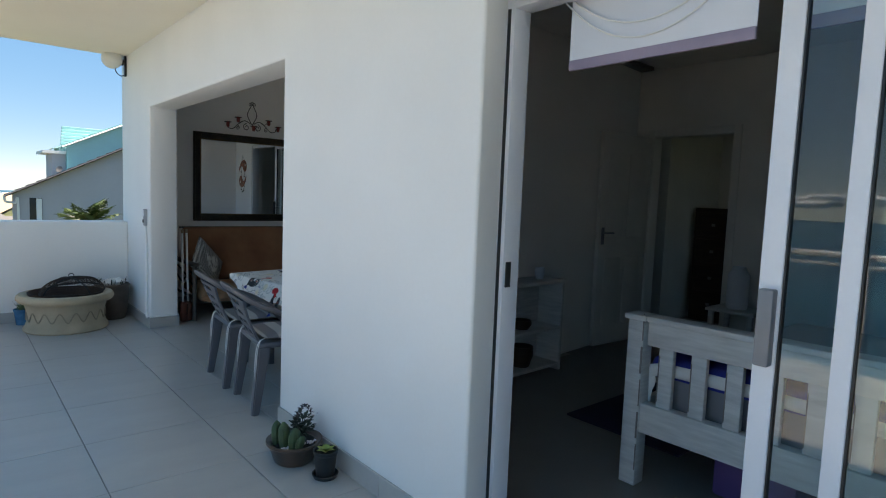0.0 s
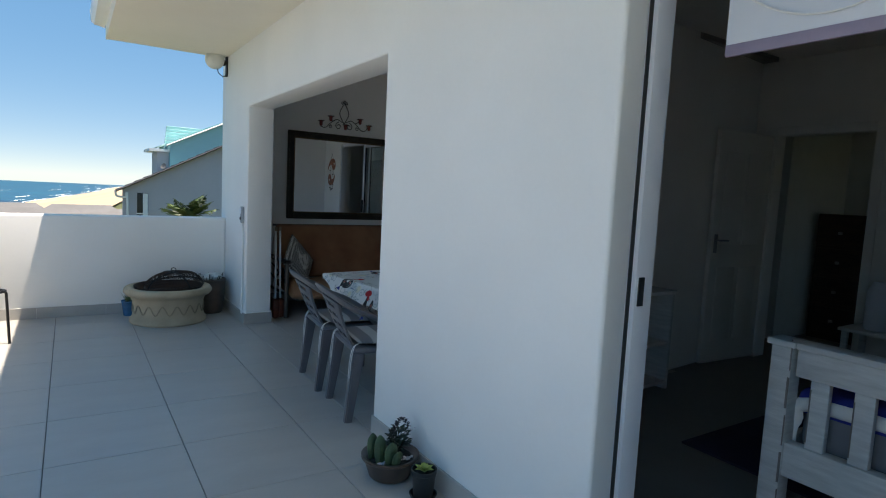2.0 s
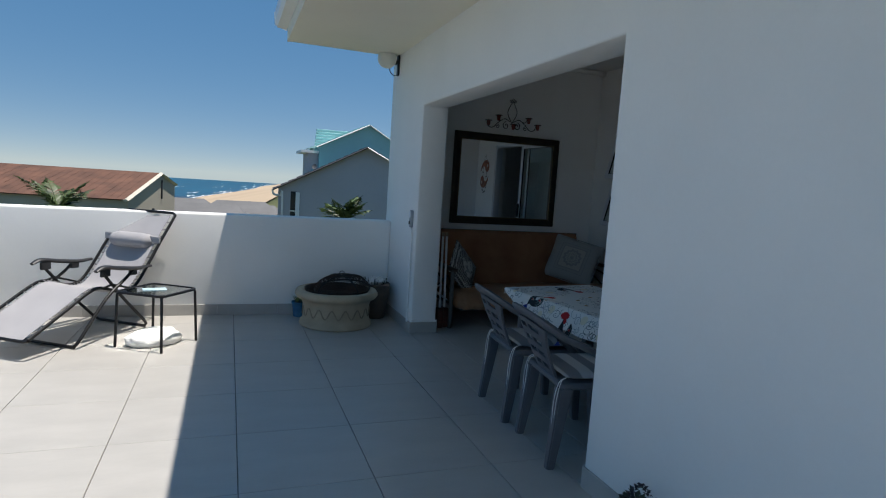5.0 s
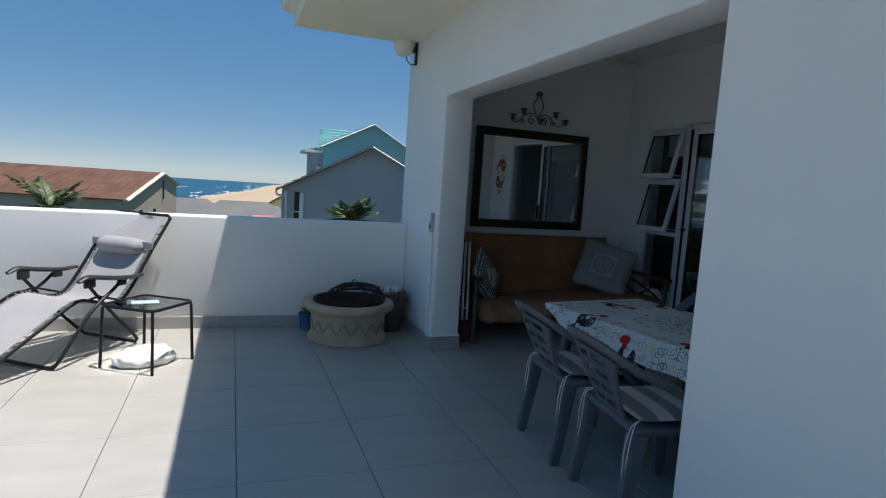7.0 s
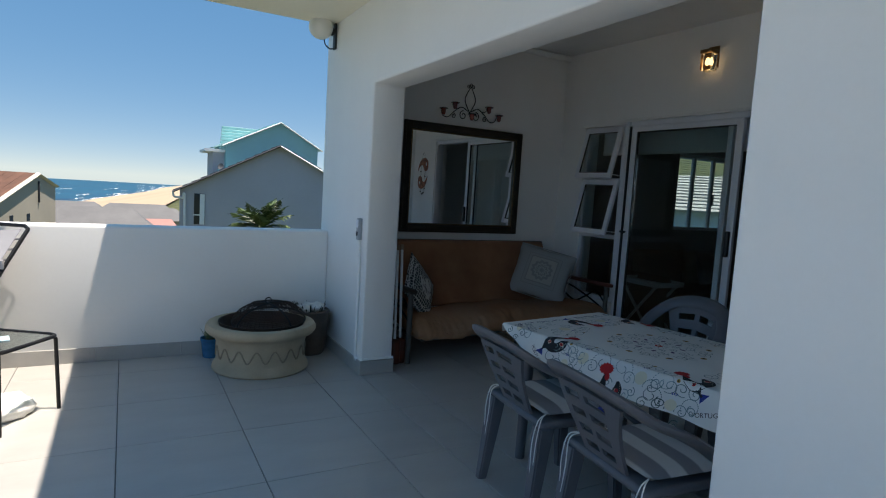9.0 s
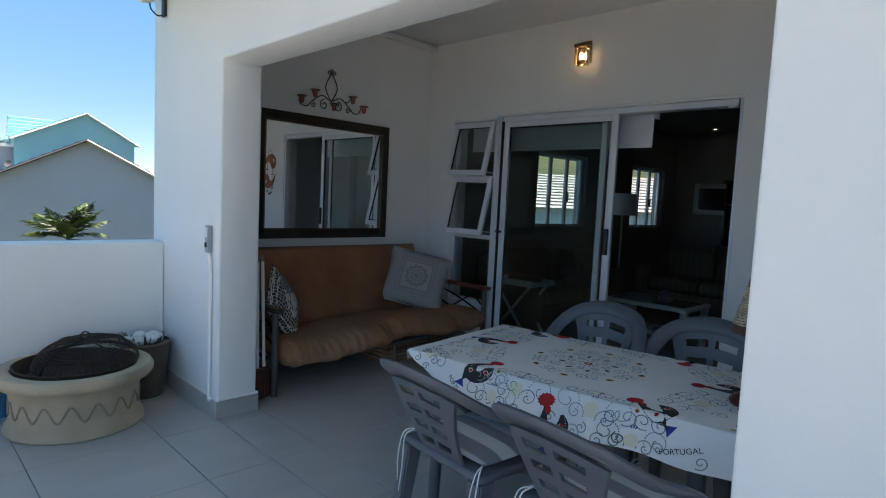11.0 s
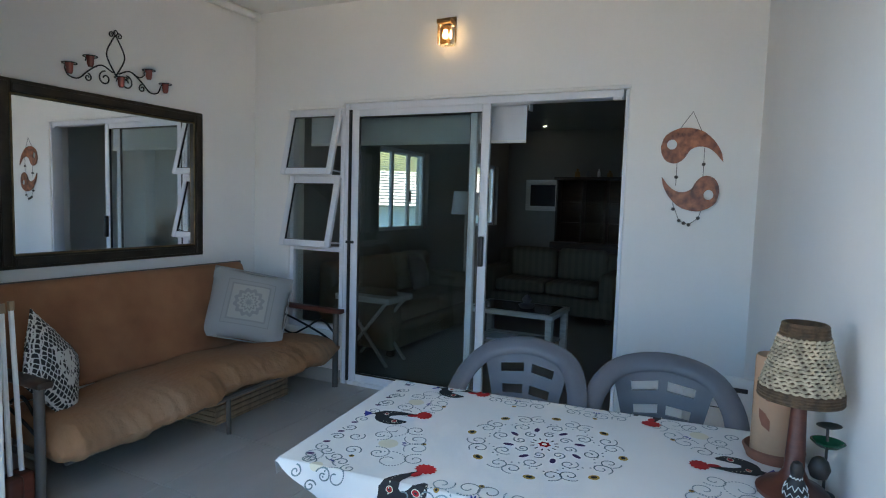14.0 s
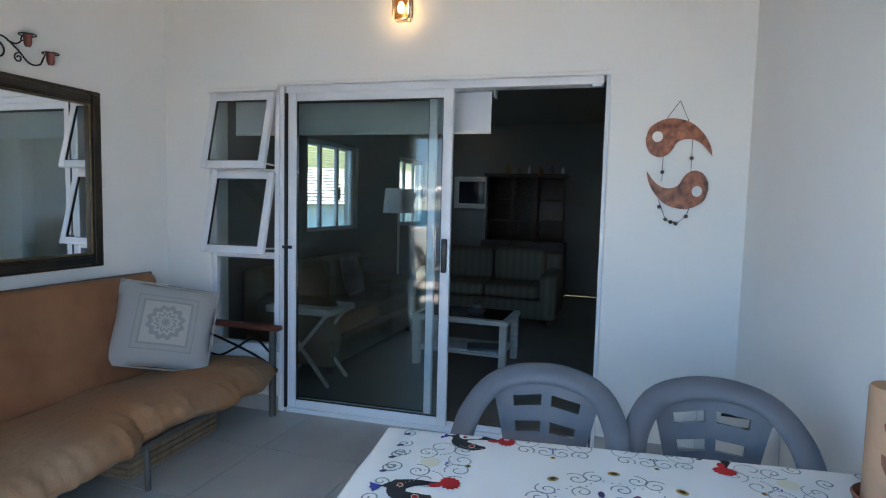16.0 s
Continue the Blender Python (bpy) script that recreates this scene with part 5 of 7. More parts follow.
def pillow(name, label, m, w, h, t, material, piping=None):
    pl = thing(name, label, "cushion", m)
    bm = bmesh.new()
    n = 18
    g = []
    for s in (-1, 1):
        lay = []
        for i in range(n + 1):
            row = []
            for j in range(n + 1):
                u, v = 2 * i / n - 1, 2 * j / n - 1
                fat = (1 - abs(u) ** 2.6) ** 0.6 * (1 - abs(v) ** 2.6) ** 0.6
                pin = 1 - 0.05 * (1 - abs(u)) * abs(v) ** 3 - 0.05 * (1 - abs(v)) * abs(u) ** 3
                row.append(bm.verts.new((u * w / 2 * pin, s * t / 2 * fat * (1 + 0.1 * noise.noise((u * 2, v * 2, s))), v * h / 2 * pin)))
            lay.append(row)
        g.append(lay)
    for lay in g:
        for i in range(n):
            for j in range(n):
                bm.faces.new((lay[i][j], lay[i + 1][j], lay[i + 1][j + 1], lay[i][j + 1]))
    bmesh.ops.remove_doubles(bm, verts=bm.verts, dist=0.0006)
    part("cover", bm, material, pl, smooth=80)
    bm = bmesh.new()
    edge = []
    for k in range(48):
        a = 2 * math.pi * k / 48
        u, v = math.cos(a), math.sin(a)
        q = max(abs(u), abs(v))
        edge.append((u / q * w / 2 * 0.995, 0, v / q * h / 2 * 0.995))
    tube(bm, edge, 0.005, 5, closed=True)
    part("piping", bm, piping or material, pl)
    return pl


LATTICE = mat("black_and_white_lattice_print", (0.7, 0.69, 0.66), 0.85, var=0.05, fine=250)
nt = LATTICE.node_tree
vo = nt.nodes.new("ShaderNodeTexVoronoi")
vo.feature = "DISTANCE_TO_EDGE"
vo.inputs["Scale"].default_value = 36
vo.inputs["Randomness"].default_value = 0.35
ra = nt.nodes.new("ShaderNodeValToRGB")
ra.color_ramp.elements[0].position, ra.color_ramp.elements[1].position = 0.09, 0.12
ra.color_ramp.elements[0].color, ra.color_ramp.elements[1].color = (0.66, 0.65, 0.61, 1), (0.03, 0.028, 0.026, 1)
co = nt.nodes.new("ShaderNodeTexCoord")
nt.links.new(co.outputs["Object"], vo.inputs["Vector"])
nt.links.new(vo.outputs["Distance"], ra.inputs["Fac"])
nt.links.new(ra.outputs["Color"], nt.nodes["Principled BSDF"].inputs["Base Color"])

MANDALA = mat("grey_mandala_print", (0.5, 0.5, 0.48), 0.85, var=0.06, fine=250)
nt = MANDALA.node_tree
co = nt.nodes.new("ShaderNodeTexCoord")
sp = nt.nodes.new("ShaderNodeSeparateXYZ")
nt.links.new(co.outputs["Object"], sp.inputs[0])


def node_math(nt, op, a, b=None):
    n = nt.nodes.new("ShaderNodeMath")
    n.operation = op
    for k, v in enumerate((a, b)):
        if v is None:
            continue
        if isinstance(v, (int, float)):
            n.inputs[k].default_value = v
        else:
            nt.links.new(v, n.inputs[k])
    return n.outputs[0]


ax, az = node_math(nt, "ABSOLUTE", sp.outputs["X"]), node_math(nt, "ABSOLUTE", sp.outputs["Z"])
sq = node_math(nt, "MAXIMUM", ax, az)
rad = node_math(nt, "SQRT", node_math(nt, "ADD", node_math(nt, "MULTIPLY", ax, ax), node_math(nt, "MULTIPLY", az, az)))
ang = node_math(nt, "ARCTAN2", sp.outputs["Z"], sp.outputs["X"])
petal = node_math(nt, "ADD", rad, node_math(nt, "MULTIPLY", node_math(nt, "COSINE", node_math(nt, "MULTIPLY", ang, 12.0)), 0.008))
ra1 = nt.nodes.new("ShaderNodeValToRGB")
e = ra1.color_ramp.elements
ra1.color_ramp.interpolation = "CONSTANT"
e[0].position, e[0].color = 0.0, (0.3, 0.3, 0.29, 1)
e[1].position, e[1].color = 0.1, (0.46, 0.44, 0.39, 1)
for pos, col in ((0.18, (0.29, 0.285, 0.27, 1)), (0.24, (0.46, 0.44, 0.39, 1)), (0.32, (0.31, 0.305, 0.29, 1)), (0.44, (0.46, 0.44, 0.39, 1))):
    q = e.new(pos)
    q.color = col
nt.links.new(node_math(nt, "MULTIPLY", petal, 4.4), ra1.inputs["Fac"])
ra2 = nt.nodes.new("ShaderNodeValToRGB")
ra2.color_ramp.interpolation = "CONSTANT"
e = ra2.color_ramp.elements
e[0].position, e[0].color = 0.0, (0.46, 0.44, 0.39, 1)
e[1].position, e[1].color = 0.55, (0.31, 0.305, 0.29, 1)
for pos, col in ((0.6, (0.38, 0.37, 0.345, 1)), (0.7, (0.3, 0.3, 0.29, 1)), (0.73, (0.38, 0.375, 0.36, 1))):
    q = e.new(pos)
    q.color = col
nt.links.new(node_math(nt, "MULTIPLY", sq, 4.4), ra2.inputs["Fac"])
mixc = nt.nodes.new("ShaderNodeMix")
mixc.data_type = "RGBA"
nt.links.new(node_math(nt, "GREATER_THAN", sq, 0.115), mixc.inputs[0])
nt.links.new(ra1.outputs["Color"], mixc.inputs[6])
nt.links.new(ra2.outputs["Color"], mixc.inputs[7])
nt.links.new(mixc.outputs[2], nt.nodes["Principled BSDF"].inputs["Base Color"])
pillow("scatter_cushion", "grey scatter cushion with a faded mandala print, leaning on the futon", pose(3.775, 8.125, 0.635, -28, 12, -46), 0.56, 0.52, 0.17, MANDALA)
pillow("scatter_cushion", "black and white lattice scatter cushion at the end of the futon", pose(2.35, 7.97, 0.545, -24, 44, 24), 0.45, 0.43, 0.13, LATTICE)

# brooms leaning in the corner by the column
for x, y, lean, lab in ((2.02, 7.70, 0.03, "white-handled broom with a dark red head"), (2.075, 7.72, 0.05, "white-handled broom with a dark red head")):
    br = thing("broom", lab, "broom", pose(x, y, 0), "brooms")
    bm = bmesh.new()
    tube(bm, [(0, 0, 0.2), (-0.0, lean, 0.9)], 0.011, 8)
    part("handle", bm, WHITETRIM, br, "white handle")
    bm = bmesh.new()
    tube(bm, [(0, lean - 0.003, 0.9), (0, lean, 0.94)], 0.014, 8)
    part("grip", bm, PALEWOOD, br, "brown grip")
    bm = bmesh.new()
    rbox(bm, (-0.035, -0.05, 0.0), (0.035, 0.05, 0.2), 0.02, 3)
    part("head", bm, REDWOOD, br, "dark red head")

crate = thing("wooden_crate", "flat slatted wooden crate under the futon", "crate", pose(3.2, 7.8, 0, 0, 0, 3))
for k in range(4):
    boxpart("slat", (0.0, 0.0, 0.02 + 0.034 * k), (0.68, 0.018, 0.048 + 0.034 * k), PALEWOOD, crate, 0.002)
for k in range(4):
    boxpart("end_slat", (0.0, 0.02, 0.02 + 0.034 * k), (0.018, 0.4, 0.048 + 0.034 * k), PALEWOOD, crate, 0.002)
boxpart("base", (0.0, 0.0, 0.0), (0.68, 0.4, 0.016), PALEWOOD, crate, 0.002)
boxpart("lid", (0.0, 0.0, 0.158), (0.68, 0.4, 0.17), PALEWOOD, crate, 0.002)

# mirror
mir = thing("wall_mirror", "large wall mirror in a dark bronze moulded frame", "mirror", pose(2.362, MY - 0.032, 0.988, 0, 0, 1.2))
MW, MH, MF = 1.34, 1.024, 0.085
MIRFRAME = mat("dark_bronze_frame", (0.035, 0.026, 0.018), 0.4, metal=0.35, var=0.35, scale=9, fine=80, bump=0.2)
GILT = mat("worn_gilt", (0.16, 0.11, 0.05), 0.45, metal=0.5, var=0.3, scale=20)
for nm, lo, hi in (("frame_side", (0, 0, 0), (MF, 0, MH)), ("frame_side", (MW - MF, 0, 0), (MW, 0, MH)), ("frame_top", (MF, 0, MH - MF), (MW - MF, 0, MH)), ("frame_bottom", (MF, 0, 0), (MW - MF, 0, MF))):
    bm = bmesh.new()
    rbox(bm, (lo[0], -0.028, lo[2]), (hi[0], -0.001, hi[2]), 0.006)
    wide = hi[0] - lo[0] > hi[2] - lo[2]
    if wide:
        rbox(bm, (lo[0], -0.042, lo[2] + 0.018), (hi[0], -0.027, hi[2] - 0.022), 0.007, 3)
    else:
        rbox(bm, (lo[0] + 0.018, -0.042, lo[2] + 0.02), (hi[0] - 0.018, -0.027, hi[2] - 0.02), 0.007, 3)
    part(nm, bm, MIRFRAME, mir)
bm = bmesh.new()
c = [(MF - 0.006, -0.03, MF - 0.006), (MW - MF + 0.006, -0.03, MF - 0.006), (MW - MF + 0.006, -0.03, MH - MF + 0.006), (MF - 0.006, -0.03, MH - MF + 0.006)]
for k in range(4):
    tube(bm, [c[k], c[(k + 1) % 4]], 0.005, 6)
part("inner_bead", bm, GILT, mir, "worn gilt inner bead")
boxpart("glass", (MF - 0.004, -0.012, MF - 0.004), (MW - MF + 0.004, -0.006, MH - MF + 0.004), MIRROR, mir, 0)

# candle sconce over the mirror
sc = thing("candle_sconce", "black wrought iron wall sconce with five red glass cups", "candle holder", pose(3.062, MY - 0.012, 2.02) @ Matrix.Diagonal((0.93, 1, 1, 1)))
REDGLASS = mat("red_glass_cup", (0.3, 0.075, 0.06), 0.15, var=0.15, bump=0)


def spiral(cx, cz, r, a0, hand, turns=1.25):
    return [(cx + r * (1 - 0.75 * k / 20) * math.cos(a0 + hand * turns * 2 * math.pi * k / 20), 0, cz + r * (1 - 0.75 * k / 20) * math.sin(a0 + hand * turns * 2 * math.pi * k / 20)) for k in range(21)]


bm = bmesh.new()
for s in (-1, 1):
    tube(bm, smooth_line([(0, 0, 0.13), (s * 0.055, 0, 0.22), (s * 0.06, 0, 0.27), (s * 0.03, 0, 0.33), (0, 0, 0.38)], 5), 0.0045, 6)
    tube(bm, spiral(s * 0.028, 0.375, 0.02, math.pi if s > 0 else 0, -s), 0.004, 6)
    tube(bm, spiral(s * 0.075, 0.10, 0.045, math.pi / 2, -s), 0.0045, 6)
    tube(bm, smooth_line([(s * 0.02, 0, 0.145), (s * 0.10, 0, 0.175), (s * 0.18, 0, 0.13), (s * 0.25, 0, 0.07), (s * 0.31, 0, 0.075), (s * 0.335, 0, 0.115)], 5), 0.0045, 6)
    tube(bm, spiral(s * 0.19, 0.085, 0.025, math.pi / 2, s), 0.004, 6)
    tube(bm, smooth_line([(s * 0.13, 0, 0.16), (s * 0.17, -0.01, 0.15), (s * 0.2, -0.02, 0.175)], 4), 0.004, 6)
tube(bm, spiral(0, 0.395, 0.018, -1.57, 1, 1.0), 0.004, 6)
part("ironwork", bm, BLACKSTEEL, sc)
for x, z in ((-0.335, 0.115), (-0.205, 0.18), (0, 0.095), (0.205, 0.18), (0.335, 0.115)):
    bm = bmesh.new()
    tube(bm, [(x + 0.04 * math.cos(2 * math.pi * k / 16), -0.05 + 0.04 * math.sin(2 * math.pi * k / 16), z + 0.02) for k in range(16)], 0.0035, 5, closed=True)
    tube(bm, [(x, 0, z), (x, -0.012, z + 0.02)], 0.004, 5)
    ring = part("cup_ring", bm, BLACKSTEEL, sc)
    bm = bmesh.new()
    lathe(bm, [(0, -0.05), (0.012, -0.05), (0.019, -0.035), (0.021, 0.0), (0.024, 0.014), (0.021, 0.014), (0.017, 0.0), (0.015, -0.03), (0, -0.035)], 16, pose(x, -0.05, z + 0.01))
    part("cup", bm, REDGLASS, ring, "red glass cup")

# wall lamp over the sliding door
wl = thing("wall_lamp", "small brass and glass wall lamp, lit", "lamp", TURN @ pose(DX, 6.87, 2.465))
BRONZE = mat("aged_brass", (0.3, 0.17, 0.07), 0.4, metal=0.7, var=0.2)
boxpart("back_plate", (-0.012, -0.05, 0.03), (-0.001, 0.05, 0.2), BRONZE, wl, 0.004)
boxpart("cap", (-0.11, -0.055, 0.135), (-0.012, 0.055, 0.165), BRONZE, wl, 0.006)
JAR = glassy("amber_glass", (0.95, 0.85, 0.65))
bm = bmesh.new()
rbox(bm, (-0.105, -0.05, 0.0), (-0.016, 0.05, 0.134), 0.01, 3)
sh = part("glass_shade", bm, JAR, wl, "ribbed amber glass shade")
sh.visible_shadow = False
bm = bmesh.new()
lathe(bm, [(0, 0.0), (0.016, 0.006), (0.022, 0.025), (0.014, 0.05), (0.01, 0.06), (0, 0.062)], 14, pose(-0.06, 0, 0.04))
part("bulb", bm, glowing("warm_bulb", (1.0, 0.72, 0.36), 1.6), wl, "glowing bulb")

# hanging ornament of two curved plates
orn = thing("hanging_ornament", "rust-red hanging ornament of two curved plates with beads", "ornament", TURN @ pose(DX - 0.008, 5.255, 0.01))
COPPER = mat("rust_red_enamel", (0.17, 0.038, 0.02), 0.4, var=0.45, scale=22, fine=60, bump=0.15, tint=(0.34, 0.11, 0.05))


def comma_plate(flip):
    half = [(-0.171, 1.772), (-0.15, 1.83), (-0.09, 1.868), (-0.024, 1.877), (0.06, 1.855), (0.125, 1.8), (0.165, 1.735), (0.178, 1.679)]
    under = [(0.178, 1.679), (0.13, 1.735), (0.085, 1.763), (0.037, 1.768), (-0.005, 1.75), (-0.03, 1.71), (-0.06, 1.682), (-0.097, 1.673), (-0.14, 1.69), (-0.165, 1.73), (-0.171, 1.772)]
    out = [(p.x, p.y) for p in smooth_line([(a, b, 0) for a, b in half], 4)[:-1] + smooth_line([(a, b, 0) for a, b in under], 3)[:-1]]
    hole = [(-0.109 + 0.029 * math.cos(2 * math.pi * k / 14), 1.782 + 0.029 * math.sin(2 * math.pi * k / 14)) for k in range(14)]
    if flip:
        out, hole = [[(0.008 - 0.93 * x, 3.276 - z) for x, z in line] for line in (out, hole)]
    bm = bmesh.new()
    rims = [[bm.verts.new((0, -x, z)) for x, z in line] for line in (out, hole)]
    eds = [bm.edges.new((v[k], v[(k + 1) % len(v)])) for v in rims for k in range(len(v))]
    bmesh.ops.triangle_fill(bm, use_beauty=True, edges=eds)
    res = bmesh.ops.extrude_face_region(bm, geom=list(bm.faces))
    bmesh.ops.translate(bm, verts=[v for v in res["geom"] if isinstance(v, bmesh.types.BMVert)], vec=(-0.006, 0, 0))
    return part("curved_plate", bm, COPPER, orn, smooth=30)


comma_plate(False)
comma_plate(True)
for a, b in (((0.07, 1.87), (0, 1.968)), ((-0.05, 1.86), (0, 1.968)), ((0.075, 1.675), (0.075, 1.545)), ((-0.073, 1.764), (-0.073, 1.595)), ((0.09, 1.45), (0.045, 1.34)), ((0.045, 1.34), (-0.01, 1.32)), ((-0.01, 1.32), (-0.06, 1.36)), ((-0.06, 1.36), (-0.075, 1.405))):
    bm = bmesh.new()
    tube(bm, [(-0.003, a[0], a[1]), (-0.003, b[0], b[1])], 0.0015, 5)
    part("cord", bm, BLACKSTEEL, orn)
for y, z in ((0.075, 1.594), (-0.073, 1.668), (0.082, 1.408), (0.046, 1.342), (-0.01, 1.32), (-0.06, 1.36), (0.018, 1.328)):
    bm = bmesh.new()
    lathe(bm, [(0, -0.011), (0.009, -0.007), (0.012, 0), (0.009, 0.007), (0, 0.011)], 10, pose(-0.005, y, z))
    part("bead", bm, DARKPIPE, orn)

# pale conduit under the patio ceiling
cd = thing("ceiling_conduit", "white plastic conduit along the patio ceiling", "conduit")
bm = bmesh.new()
tube(bm, [(WX + WT, MY - 0.05, 2.835), (4.2, MY - 0.05, 2.84)], 0.03, 12)
part("pipe", bm, CEIL, cd)
bm = bmesh.new()
tube(bm, [(4.17, MY - 0.05, 2.84), (4.225, MY - 0.05, 2.84)], 0.037, 12)
part("end_cap", bm, CEIL, cd)

# things on the table
TZ = 0.7045
lamp = thing("table_lamp", "wooden table lamp with a woven rope shade", "lamp", pose(2.40, 4.835, TZ) @ Matrix.Diagonal((0.63, 0.63, 0.91, 1)))
bm = bmesh.new()
lathe(bm, [(0, 0), (0.13, 0), (0.134, 0.012), (0.11, 0.03), (0.055, 0.05), (0.038, 0.075), (0.027, 0.26), (0.02, 0.3), (0, 0.3)], 20)
part("stand", bm, REDWOOD, lamp, "turned reddish wooden stand")
ROPE = mat("twisted_rope", (0.44, 0.35, 0.24), 0.9, var=0.35, scale=30, fine=120, bump=0.4)
WICKER = mat("dark_wicker", (0.09, 0.05, 0.025), 0.75, var=0.35, scale=30, fine=120, bump=0.4)
bm = bmesh.new()
lathe(bm, [(0.145, 0.275), (0.148, 0.305), (0.142, 0.308), (0.139, 0.275)], 40)
for k in range(4):
    tube(bm, [((0.149 - 0.0006 * k) * math.cos(2 * math.pi * j / 36), (0.149 - 0.0006 * k) * math.sin(2 * math.pi * j / 36), 0.279 + 0.008 * k) for j in range(36)], 0.0045, 5, closed=True)
shade = part("shade", bm, WICKER, lamp, "dark wicker band")
bm = bmesh.new()
for k in range(4):
    tube(bm, [((0.086 - 0.002 * k) * math.cos(2 * math.pi * j / 30), (0.086 - 0.002 * k) * math.sin(2 * math.pi * j / 30), 0.452 + 0.009 * k) for j in range(30)], 0.005, 5, closed=True)
lathe(bm, [(0.084, 0.445), (0.076, 0.486), (0.072, 0.486), (0.08, 0.445)], 30)
part("top_band", bm, WICKER, shade)
bm = bmesh.new()
for k in range(15):
    z = 0.311 + k * 0.0095
    r = 0.146 - (z - 0.305) * 0.405
    tube(bm, [((r + 0.004 * math.sin(j * 2.6 + k * 1.3)) * math.cos(2 * math.pi * j / 64), (r + 0.004 * math.sin(j * 2.6 + k * 1.3)) * math.sin(2 * math.pi * j / 64), z + 0.003 * math.cos(j * 2.6 + k * 2.1)) for j in range(64)], 0.0044, 5, closed=True)
part("rope_weave", bm, ROPE, shade, "pale twisted rope")
bm = bmesh.new()
lathe(bm, [(0.142, 0.306), (0.084, 0.445)], 40)
part("lining", bm, WICKER, shade)
bm = bmesh.new()
tube(bm, smooth_line([(0.0, -0.06, 0.006), (0.06, -0.09, 0.006), (0.02, -0.115, 0.004), (-0.1, -0.1, 0.004)], 6), 0.003, 6)
part("cord", bm, BLACKPLASTIC, lamp, "black cord")
pot = thing("clay_pot", "tall terracotta candle pot painted with brown leaves, on a saucer", "pot", pose(2.63, 4.868, TZ) @ Matrix.Diagonal((0.82, 0.82, 1, 1)))
CLAY = mat("pale_terracotta", (0.5, 0.29, 0.18), 0.8, var=0.1, scale=8, fine=80, bump=0.1)
CLAYRED = mat("terracotta_saucer", (0.28, 0.1, 0.06), 0.8, var=0.15, scale=8)
bm = bmesh.new()
lathe(bm, [(0, 0.012), (0.072, 0.012), (0.075, 0.02), (0.075, 0.295), (0.07, 0.302), (0.066, 0.295), (0.066, 0.24), (0, 0.24)], 28)
part("body", bm, CLAY, pot)
bm = bmesh.new()
lathe(bm, [(0, 0), (0.085, 0), (0.1, 0.03), (0.095, 0.035), (0.08, 0.011), (0, 0.011)], 28)
part("saucer", bm, CLAYRED, pot)
bm = bmesh.new()
for a, z, s, tl in ((160, 0.215, 0.022, 0.3), (143, 0.225, 0.019, -0.4), (152, 0.19, 0.016, 0.9), (150, 0.125, 0.036, 0.6)):
    th = radians(a)
    n = Vector((math.cos(th), math.sin(th), 0))
    sd = Vector((-math.sin(th), math.cos(th), 0))
    vs = [bm.verts.new(n * 0.0765 + sd * (s * p * math.cos(tl) - s * q * math.sin(tl)) + Vector((0, 0, z + s * p * math.sin(tl) + s * q * math.cos(tl)))) for p, q in ((0, -1), (0.45, -0.3), (0.35, 0.4), (0, 1), (-0.35, 0.4), (-0.45, -0.3))]
    bm.faces.new(vs)
part("painted_leaves", bm, CLAYRED, pot, "brown painted leaves", 0)
fig = mat("black_clay", (0.025, 0.02, 0.018), 0.5, var=0.3, scale=20)
bm = bmesh.new()
lathe(bm, [(0, 0), (0.045, 0), (0.047, 0.006), (0.036, 0.02), (0.042, 0.035), (0.045, 0.05), (0.03, 0.09), (0.02, 0.1), (0.024, 0.115), (0.026, 0.13), (0.018, 0.15), (0, 0.158)], 20)
tagged(part("figurine", bm, fig), "small dark clay figurine with white zigzag painting", "figurine").matrix_basis = pose(2.335, 4.835, TZ + 0.0015) @ Matrix.Diagonal((0.6, 0.6, 0.72, 1))
bm = bmesh.new()
for zz, rr, am in ((0.045, 0.0455, 0.008), (0.07, 0.0395, 0.008), (0.1, 0.0215, 0.003)):
    tube(bm, [((rr - (0.6 if zz > 0.05 else 0.0) * am * math.sin(k * math.pi / 2)) * math.cos(2 * math.pi * k / 40), (rr - (0.6 if zz > 0.05 else 0.0) * am * math.sin(k * math.pi / 2)) * math.sin(2 * math.pi * k / 40), zz + am * math.sin(k * math.pi / 2)) for k in range(40)], 0.0018, 4, closed=True)
boxpart("stand", (-0.055, -0.045, -0.0035), (0.055, 0.045, 0.0005), BLACKPLASTIC, bpy.data.objects["figurine"], 0.001, "thin black stand")
zig = part("white_zigzag", bm, WHITETRIM, bpy.data.objects["figurine"])
gr = thing("garden_ornament", "dark metal ornament with a green dish and a small leaf", "ornament", pose(2.43, 4.765, TZ) @ Matrix.Diagonal((0.85, 0.85, 0.85, 1)))
GREENGLAZE = mat("green_glaze", (0.01, 0.13, 0.06), 0.25, var=0.2, bump=0)
bm = bmesh.new()
tube(bm, [(0.01, 0, 0), (0.01, 0, 0.15)], 0.004, 6)
lathe(bm, [(0, 0), (0.03, 0), (0.03, 0.004), (0, 0.006)], 14, pose(0.01, 0, 0))
lathe(bm, [(0, 0.0), (0.022, 0.01), (0.03, 0.035), (0.022, 0.06), (0.01, 0.07), (0, 0.07)], 12, pose(-0.035, 0.02, 0.06))
part("stem", bm, fig, gr)
bm = bmesh.new()
lathe(bm, [(0, 0), (0.03, 0.005), (0.046, 0.02), (0.042, 0.021), (0.028, 0.01), (0, 0.006)], 18, pose(0.0, 0, 0.15))
part("dish", bm, GREENGLAZE, gr, "green dish")
bm = bmesh.new()
